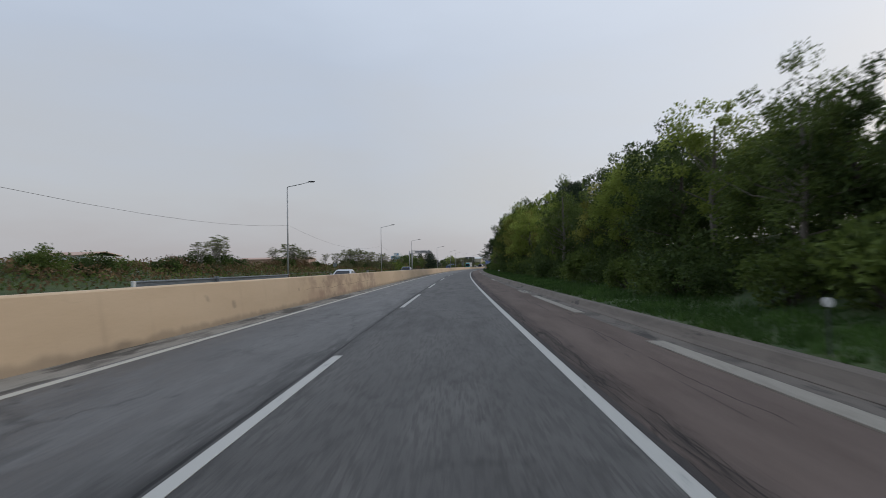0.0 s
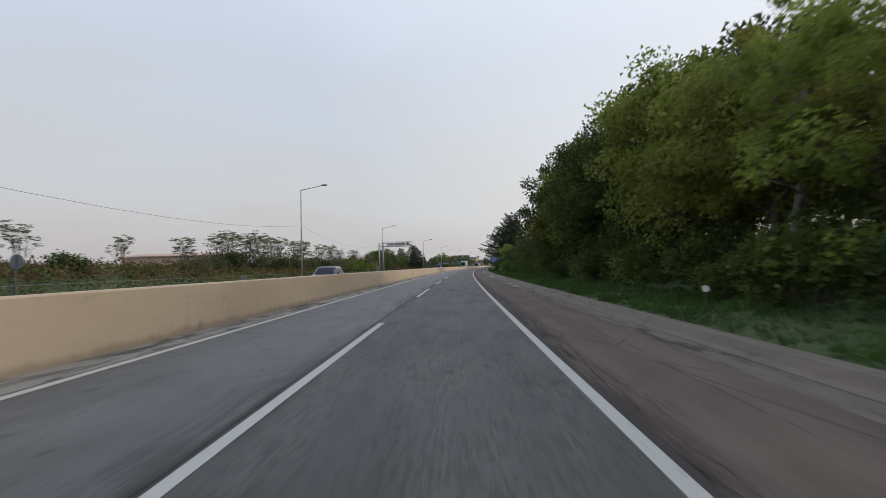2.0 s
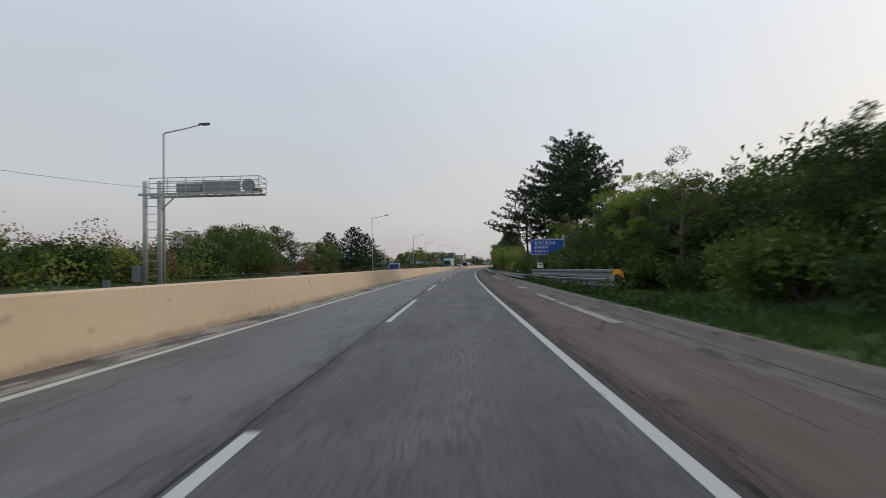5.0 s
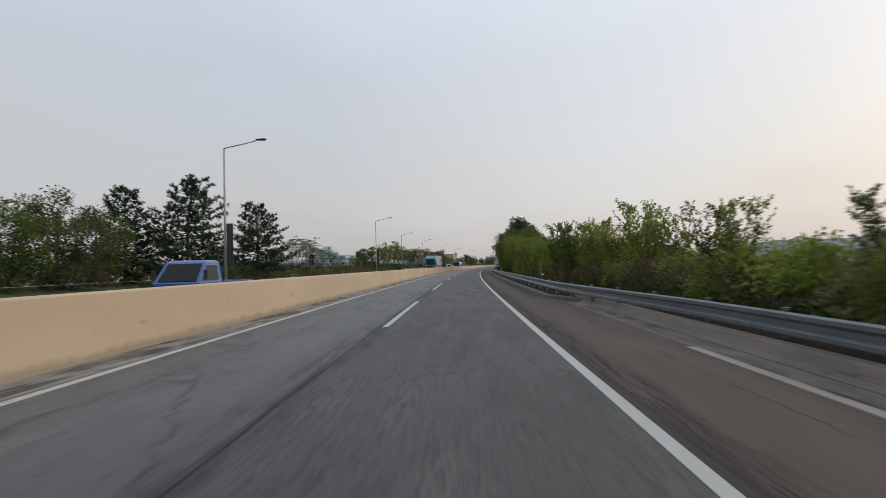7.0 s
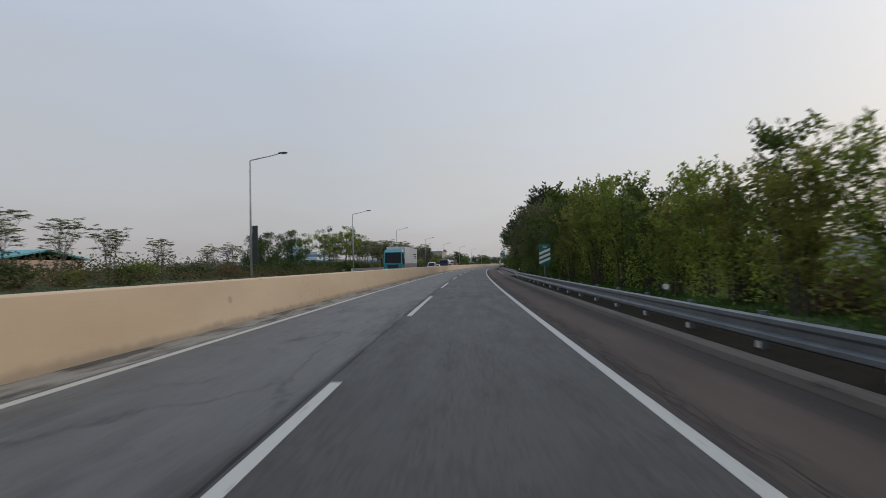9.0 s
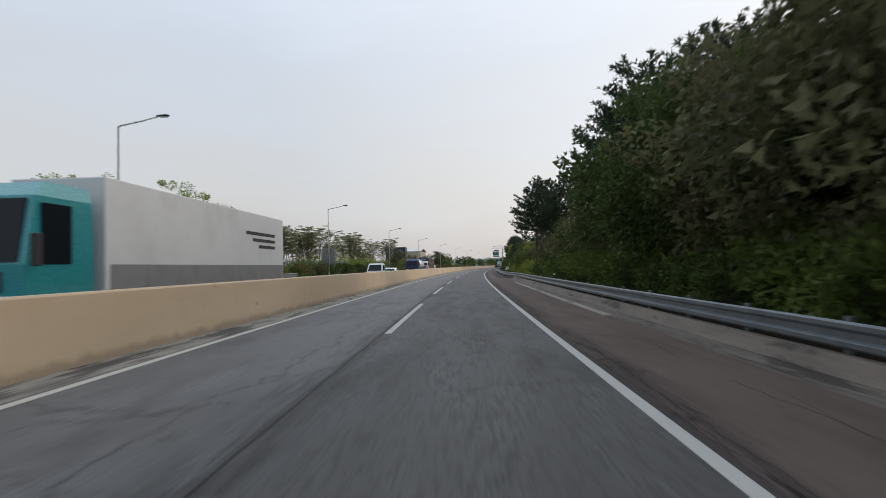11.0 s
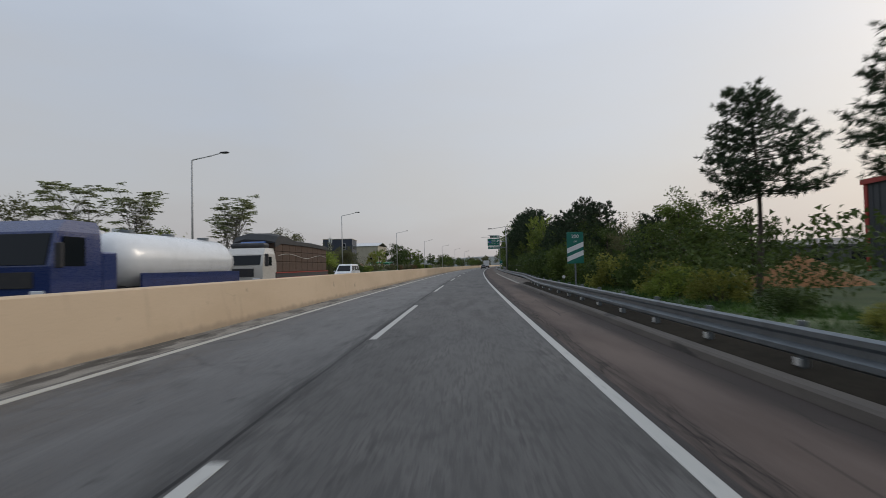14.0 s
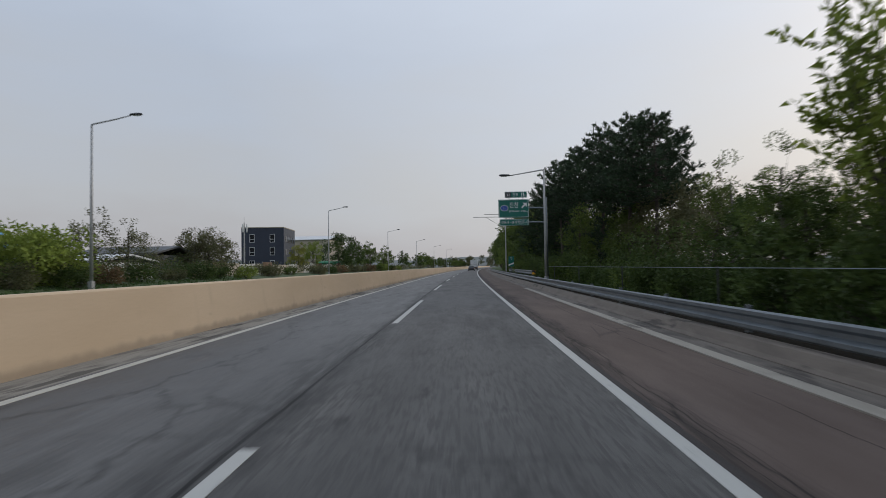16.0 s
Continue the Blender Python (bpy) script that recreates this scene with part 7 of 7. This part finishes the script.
def car(m, label, category, paint, L, W, H, belt, hood, nose, screen, back, rear, wheel_r=0.32):
    """nose, screen: y of the windscreen's foot and head from the middle; back, rear: y of the rear window's head and foot."""
    e = thing(category.replace(" ", "_"), m, label, category)
    w = W / 2
    def ring(y, k, z1, z0=0.22):
        return [(-w * k, y, z0), (-w * k, y, z0 + (z1 - z0) * 0.55), (-w * k * 0.94, y, z1), (w * k * 0.94, y, z1), (w * k, y, z0 + (z1 - z0) * 0.55), (w * k, y, z0)]
    h = L / 2
    rings = [ring(-h, 0.86, belt * 0.86, 0.35), ring(-h + 0.15, 0.95, belt * 0.96), ring(rear, 1.0, belt), ring(0, 1.0, belt), ring(nose, 1.0, belt * 0.99), ring(h - 0.5, 0.97, hood), ring(h - 0.12, 0.92, hood * 0.92), ring(h, 0.82, hood * 0.74, 0.32)]
    body = part("body", loft(bmesh.new(), rings), paint, e, smooth=False)
    zb, zt = belt - 0.03, H - 0.10
    lo, hi = 0.94, 0.78

    def at(u, v, sx, out=0.0):
        """A point of the cabin's side: u up it, v from its rear to its front edge."""
        y0, y1 = rear + (back - rear) * u, nose + (screen - nose) * u
        return (sx * (w * (lo + (hi - lo) * u) + out), y0 + (y1 - y0) * v, zb + (zt - zb) * u)

    def level(y0, y1, k, z):
        c = min(0.10, (y1 - y0) * 0.1)
        return [(-w * k, y0 + c, z), (-w * k + c, y0, z), (w * k - c, y0, z), (w * k, y0 + c, z), (w * k, y1 - c, z), (w * k - c, y1, z), (-w * k + c, y1, z), (-w * k, y1 - c, z)]
    part("cabin", loft(bmesh.new(), [level(rear, nose, lo, zb), level(back, screen, hi, zt), level(back + 0.10, screen - 0.12, hi - 0.07, H - 0.03), level(back + 0.35, screen - 0.35, hi - 0.2, H)]), paint, e)

    def pane(name, corners, push):
        outer = [Vector(c) for c in corners]
        way = (outer[1] - outer[0]).cross(outer[3] - outer[0]).normalized()
        if way.dot(Vector(push)) < 0:
            way = -way
        part(name, loft(bmesh.new(), [[p - way * 0.02 for p in outer], [p + way * 0.012 for p in outer]]), GLASS, e, "dark tinted glass")
    for y0, y1, name, push in ((nose, screen, "windscreen", (0, 1, 0.6)), (rear, back, "rear_window", (0, -1, 0.6))):
        pts = []
        for u, sx in ((0.10, -1), (0.10, 1), (0.90, 1), (0.90, -1)):
            pts.append((sx * (w * (lo + (hi - lo) * u) - 0.15), y0 + (y1 - y0) * u, zb + (zt - zb) * u))
        pane(name, pts, push)
    for sx in (-1, 1):
        for v0, v1 in ((0.07, 0.31), (0.35, 0.63), (0.67, 0.93)):
            pane("side_window", [at(0.16, v0, sx), at(0.16, v1, sx), at(0.86, v1, sx), at(0.86, v0, sx)], (sx, 0, 0))
        part("headlight", boxes((sx * w * 0.66 - 0.16, sx * w * 0.66 + 0.16, h - 0.16, h - 0.03, hood * 0.74, hood * 0.9), bevel=0.03), LIGHT_GLASS, e, "clear headlight")
        part("tail_light", boxes((sx * w * 0.7 - 0.16, sx * w * 0.7 + 0.16, -h - 0.0, -h + 0.12, belt * 0.72, belt * 0.88), bevel=0.03), TAIL_GLASS, e, "red tail light")
        part("mirror", boxes((sx * (w + 0.09) - 0.09, sx * (w + 0.09) + 0.09, nose - 0.35, nose - 0.24, belt - 0.02, belt + 0.12), bevel=0.03), paint, e)
        for y in (h * 0.62, -h * 0.6):
            wheel(e, sx * (w - 0.11), y, wheel_r)
    part("grille", boxes((-w * 0.5, w * 0.5, h - 0.02, h + 0.02, 0.42, hood * 0.72), bevel=0.01), CHASSIS, e, "black grille")
    part("bumper", boxes((-w * 0.84, w * 0.84, -h - 0.04, -h + 0.06, 0.34, 0.52), bevel=0.03), CHASSIS, e)
    return e


SILVER = car_paint("silver_car_paint", (0.50, 0.51, 0.53), 0.5)
WHITE_CAR = car_paint("white_car_paint", (0.72, 0.73, 0.73), 0.0)
DARK_CAR = car_paint("dark_blue_car_paint", (0.012, 0.024, 0.075), 0.3)
GREY_CAR = car_paint("dark_grey_car_paint", (0.05, 0.052, 0.056), 0.4)
BLUE_CAB = car_paint("blue_truck_paint", (0.03, 0.11, 0.34), 0.1)
NAVY_CAB = car_paint("navy_truck_paint", (0.012, 0.030, 0.13), 0.1)
TEAL_CAB = car_paint("teal_truck_paint", (0.015, 0.26, 0.29), 0.1)
CREAM_CAB = car_paint("cream_truck_paint", (0.56, 0.53, 0.48), 0.0)


def oncoming(s, lat=-12.0):
    return rpose(s, lat, 0.0, 180)


SEDAN = dict(L=4.8, W=1.86, H=1.47, belt=0.98, hood=0.86, nose=1.0, screen=0.15, back=-1.05, rear=-1.75)
car(oncoming(36.5), "silver sedan on the oncoming carriageway behind the median wall", "sedan car", SILVER, **SEDAN)
car(oncoming(382.5), "white sedan among oncoming traffic", "sedan car", WHITE_CAR, **SEDAN)
car(oncoming(88.8), "dark blue sport utility car on the oncoming carriageway", "suv car", DARK_CAR, L=4.7, W=1.9, H=1.7, belt=1.12, hood=1.02, nose=1.05, screen=0.3, back=-1.75, rear=-2.1, wheel_r=0.36)
car(oncoming(465.5, -15.6), "white passenger van on the oncoming carriageway", "van", WHITE_CAR, L=5.2, W=1.94, H=1.95, belt=1.12, hood=1.0, nose=1.85, screen=1.0, back=-2.3, rear=-2.45, wheel_r=0.34)
car(rpose(622, -1.9), "dark grey sedan seen from behind on the road ahead", "sedan car", GREY_CAR, **SEDAN)


def light_truck(m, label, paint, bed):
    e = thing("light_truck", m, label, "light truck")
    cab = [[(-0.84, 0.55, 0.45), (0.84, 0.55, 0.45), (0.84, 2.35, 0.45), (-0.84, 2.35, 0.45)], [(-0.86, 0.55, 1.12), (0.86, 0.55, 1.12), (0.86, 2.4, 1.12), (-0.86, 2.4, 1.12)],
           [(-0.76, 0.6, 1.9), (0.76, 0.6, 1.9), (0.76, 1.65, 1.9), (-0.76, 1.65, 1.9)], [(-0.66, 0.7, 1.97), (0.66, 0.7, 1.97), (0.66, 1.5, 1.97), (-0.66, 1.5, 1.97)]]
    part("cab", loft(bmesh.new(), cab), paint, e)
    part("windscreen", loft(bmesh.new(), [[(-0.72, 2.36, 1.2), (0.72, 2.36, 1.2), (0.72, 2.33, 1.17), (-0.72, 2.33, 1.17)], [(-0.64, 1.76, 1.84), (0.64, 1.76, 1.84), (0.64, 1.72, 1.82), (-0.64, 1.72, 1.82)]]), GLASS, e, "dark windscreen")
    for sx in (-1, 1):
        part("side_window", loft(bmesh.new(), [[(sx * 0.862, 0.8, 1.2), (sx * 0.862, 2.15, 1.2), (sx * 0.84, 2.15, 1.2), (sx * 0.84, 0.8, 1.2)], [(sx * 0.785, 0.8, 1.78), (sx * 0.785, 1.65, 1.78), (sx * 0.765, 1.65, 1.78), (sx * 0.765, 0.8, 1.78)]]), GLASS, e)
        part("headlight", boxes((sx * 0.62 - 0.15, sx * 0.62 + 0.15, 2.36, 2.42, 0.72, 0.92), bevel=0.02), LIGHT_GLASS, e)
        part("mirror", boxes((sx * 0.98 - 0.07, sx * 0.98 + 0.07, 2.1, 2.2, 1.25, 1.6), bevel=0.02), CHASSIS, e)
        for y in (1.55, -1.45):
            wheel(e, sx * 0.74, y, 0.32)
        part("bed_side", boxes((sx * 0.86 - 0.025, sx * 0.86 + 0.025, -2.5, 0.45, 0.75, 1.15), bevel=0.008), bed, e)
    part("bed_floor", boxes((-0.83, 0.83, -2.5, 0.45, 0.68, 0.75)), bed, e)
    part("headboard", boxes((-0.83, 0.83, 0.42, 0.47, 0.75, 1.7), bevel=0.008), bed, e)
    part("tailboard", boxes((-0.86, 0.86, -2.55, -2.505, 0.75, 1.15), bevel=0.008), bed, e)
    part("chassis", boxes((-0.5, 0.5, -2.3, 2.2, 0.42, 0.62)), CHASSIS, e)


light_truck(oncoming(218.2), "blue light truck on the oncoming carriageway", BLUE_CAB, BLUE_CAB)
light_truck(oncoming(374.5), "white light truck with a green bed among oncoming traffic", WHITE_CAR, GREEN_SHEET)


def truck_cab(e, y1, paint, high=3.0, w=1.22):
    """A tall cab whose front is at y1."""
    cab = [[(-w, y1 - 2.1, 0.75), (w, y1 - 2.1, 0.75), (w, y1, 0.75), (-w, y1, 0.75)], [(-w, y1 - 2.1, 1.75), (w, y1 - 2.1, 1.75), (w, y1, 1.75), (-w, y1, 1.75)],
           [(-w * 0.97, y1 - 2.1, high - 0.35), (w * 0.97, y1 - 2.1, high - 0.35), (w * 0.97, y1 - 0.3, high - 0.35), (-w * 0.97, y1 - 0.3, high - 0.35)],
           [(-w * 0.9, y1 - 2.05, high), (w * 0.9, y1 - 2.05, high), (w * 0.9, y1 - 0.75, high), (-w * 0.9, y1 - 0.75, high)]]
    c = part("cab", loft(bmesh.new(), cab), paint, e)
    k = 0.3 / (high - 2.1)
    part("windscreen", loft(bmesh.new(), [[(-w * 0.88, y1 + 0.02, 1.8), (w * 0.88, y1 + 0.02, 1.8), (w * 0.88, y1 - 0.02, 1.8), (-w * 0.88, y1 - 0.02, 1.8)],
                                          [(-w * 0.86, y1 - 0.24, high - 0.42), (w * 0.86, y1 - 0.24, high - 0.42), (w * 0.86, y1 - 0.3, high - 0.42), (-w * 0.86, y1 - 0.3, high - 0.42)]]), GLASS, c, "dark windscreen")
    for sx in (-1, 1):
        part("side_window", boxes((sx * w * 1.005 - 0.012, sx * w * 1.005 + 0.012, y1 - 1.35, y1 - 0.45, 1.75, high - 0.5), bevel=0.004), GLASS, c)
        part("headlight", boxes((sx * 0.85 - 0.2, sx * 0.85 + 0.2, y1 - 0.03, y1 + 0.04, 0.85, 1.08), bevel=0.02), LIGHT_GLASS, c)
        part("mirror", boxes((sx * (w + 0.22) - 0.1, sx * (w + 0.22) + 0.1, y1 - 0.1, y1 + 0.02, 1.7, 2.4), bevel=0.03), CHASSIS, c)
        wheel(e, sx * (w - 0.2), y1 - 1.2, 0.5, 0.3)
    part("grille", boxes((-w * 0.6, w * 0.6, y1, y1 + 0.03, 1.15, 1.6), bevel=0.01), CHASSIS, c)
    part("bumper", boxes((-w, w, y1 - 0.2, y1 + 0.1, 0.4, 0.8), bevel=0.05), CHASSIS, c)


def rear_axles(e, ys, w=1.22):
    for y in ys:
        for sx in (-1, 1):
            wheel(e, sx * (w - 0.18), y, 0.5, 0.34)


def tank_lorry(m):
    e = thing("tank_lorry", m, "navy blue lorry with a white cylindrical bulk tank", "lorry")
    truck_cab(e, 6.4, NAVY_CAB, 3.1)
    part("chassis", boxes((-0.5, 0.5, -6.3, 4.3, 0.8, 1.05)), CHASSIS, e)
    part("fairing", boxes((-1.2, 1.2, 3.5, 4.25, 0.8, 2.2), bevel=0.06), NAVY_CAB, e)
    prof = [(-6.4, 0.5), (-6.1, 0.85), (-5.4, 1.04), (-1.5, 1.08), (2.0, 1.05), (2.7, 0.85), (3.0, 0.45)]
    part("tank", tube(bmesh.new(), [(0, y, 1.95) for y, _ in prof], [r for _, r in prof], 24), WHITE_CAR, e, "white bulk tank", smooth=True)
    part("skirt", boxes((-1.2, -1.14, -5.9, 2.2, 0.8, 1.5), (1.14, 1.2, -5.9, 2.2, 0.8, 1.5)), NAVY_CAB, e, "blue side skirt")
    for y in (-4.6, -1.6, 1.2):
        part("hatch", tube(bmesh.new(), [(0, y, 2.95), (0, y, 3.1)], 0.26, 14), GALV, e)
    rear_axles(e, (-5.0, -3.7, 3.4))


def cargo_lorry(m):
    e = thing("cargo_lorry", m, "cream lorry with a brown stacked load under a dark tarpaulin", "lorry")
    truck_cab(e, 6.0, CREAM_CAB, 2.75)
    part("roof_deflector", boxes((-1.0, 1.0, 4.3, 5.1, 2.75, 3.05), bevel=0.12), DARK_METAL, e, "dark roof deflector")
    part("chassis", boxes((-0.5, 0.5, -7.2, 3.9, 0.8, 1.1)), CHASSIS, e)
    part("deck", boxes((-1.25, 1.25, -7.3, 4.05, 1.0, 1.35), bevel=0.02), DARK_METAL, e, "dark steel cargo deck")
    rng = random.Random(12)
    y = -7.1
    while y < 4.0:
        for z in (1.36, 1.98, 2.6):
            bm = boxes((-1.2, 1.2, y, y + 1.22, z, z + 0.61), bevel=0.035)
            part("bale", bm, BALE, e)
        y += 1.235
    bm = loft(bmesh.new(), [[(-1.27, y_, z0), (-1.27, y_, z1), (-0.6, y_, z1 + 0.12 + rng.uniform(0, 0.12)), (0.6, y_, z1 + 0.1 + rng.uniform(0, 0.12)), (1.27, y_, z1), (1.27, y_, z0), (1.22, y_, z0 + 0.05), (1.2, y_, z1 - 0.05), (-1.2, y_, z1 - 0.05), (-1.22, y_, z0 + 0.05)]
                            for y_, z0, z1 in ((-7.2, 2.95, 3.2), (-5, 3.0, 3.24), (-2.5, 3.05, 3.3), (0, 3.05, 3.3), (1.2, 3.05, 3.36), (2.2, 3.05, 3.52), (3.2, 3.05, 3.56), (3.7, 2.9, 3.45), (4.15, 2.8, 3.12))])
    part("tarpaulin", bm, DARK_CLOTH, e, "dark loose tarpaulin over the load")
    part("deck_edge", boxes((-1.29, -1.25, -7.3, 4.05, 0.98, 1.04), (1.25, 1.29, -7.3, 4.05, 0.98, 1.04), (-1.29, -1.25, -7.3, 4.05, 1.3, 1.36), (1.25, 1.29, -7.3, 4.05, 1.3, 1.36)), RED_STEEL, e, "red deck edge")
    for sx in (-1, 1):
        part("rope", tube(bmesh.new(), [(sx * 1.23, y_, 2.35 + 0.12 * math.sin(y_ * 0.9)) for y_ in np.linspace(-7, 3.6, 18)], 0.016, 5), SACK_WHITE, e, "pale rope along the load")
    part("water_drum", tube(bmesh.new(), [(-0.7, 4.2, 2.97), (0.7, 4.2, 2.97)], 0.2, 14), BLUE_CAB, e, "blue drum behind the cab")
    rear_axles(e, (-5.6, -4.3, 2.4))


BALE = worn("brown_bales", (0.10, 0.062, 0.042), (0.05, 0.033, 0.024), 3, 0.95, 0, 0.7, 15, 0.5)
DARK_CLOTH = worn("black_tarpaulin", (0.02, 0.021, 0.023), (0.04, 0.04, 0.042), 3, 0.7, 0, 0.5, 20, 0.3)


def box_lorry(m, label, paint, L, top, cab_high, stripes=True):
    e = thing("box_lorry", m, label, "lorry")
    h = L / 2
    truck_cab(e, h, paint, cab_high)
    part("chassis", boxes((-0.5, 0.5, -h + 0.2, h - 2.2, 0.75, 1.05)), CHASSIS, e)
    b = part("cargo_box", boxes((-1.25, 1.25, -h, h - 2.5, 1.08, top), bevel=0.03), WHITE_WALL, e, "white box body")
    part("lower_panel", boxes((-1.262, -1.25, -h + 0.1, h - 2.7, 1.1, 1.75), (1.25, 1.262, -h + 0.1, h - 2.7, 1.1, 1.75)), SIGN_BACK, b, "grey lower side panel")
    part("door_rib", boxes((-0.02, 0.02, -h - 0.02, -h, 1.2, top - 0.1), (-1.2, 1.2, -h - 0.02, -h, 1.9, 1.95)), SIGN_BACK, b)
    if stripes:
        for k in range(3):
            z = top - 0.95 - k * 0.28
            part("writing_bar", boxes((-1.262, -1.25, -h + 1.2, -h + 4.6 - k * 0.7, z, z + 0.14), (1.25, 1.262, -h + 1.2, -h + 4.6 - k * 0.7, z, z + 0.14)), CHASSIS, b, "dark bar of side lettering")
    for sx in (-1, 1):
        part("tail_light", boxes((sx * 0.95 - 0.18, sx * 0.95 + 0.18, -h - 0.03, -h, 0.85, 1.0)), TAIL_GLASS, e)
    rear_axles(e, (-h + 1.6, -h + 2.9))


tank_lorry(oncoming(425.6, -14.2))
cargo_lorry(oncoming(439.9, -14.0))
box_lorry(oncoming(333.2, -12.2), "teal articulated lorry with a long white box body", TEAL_CAB, 16.0, 4.0, 3.6)
box_lorry(rpose(662, -1.9), "white box lorry seen from behind on the road ahead", WHITE_CAR, 9.0, 3.5, 2.7, False)
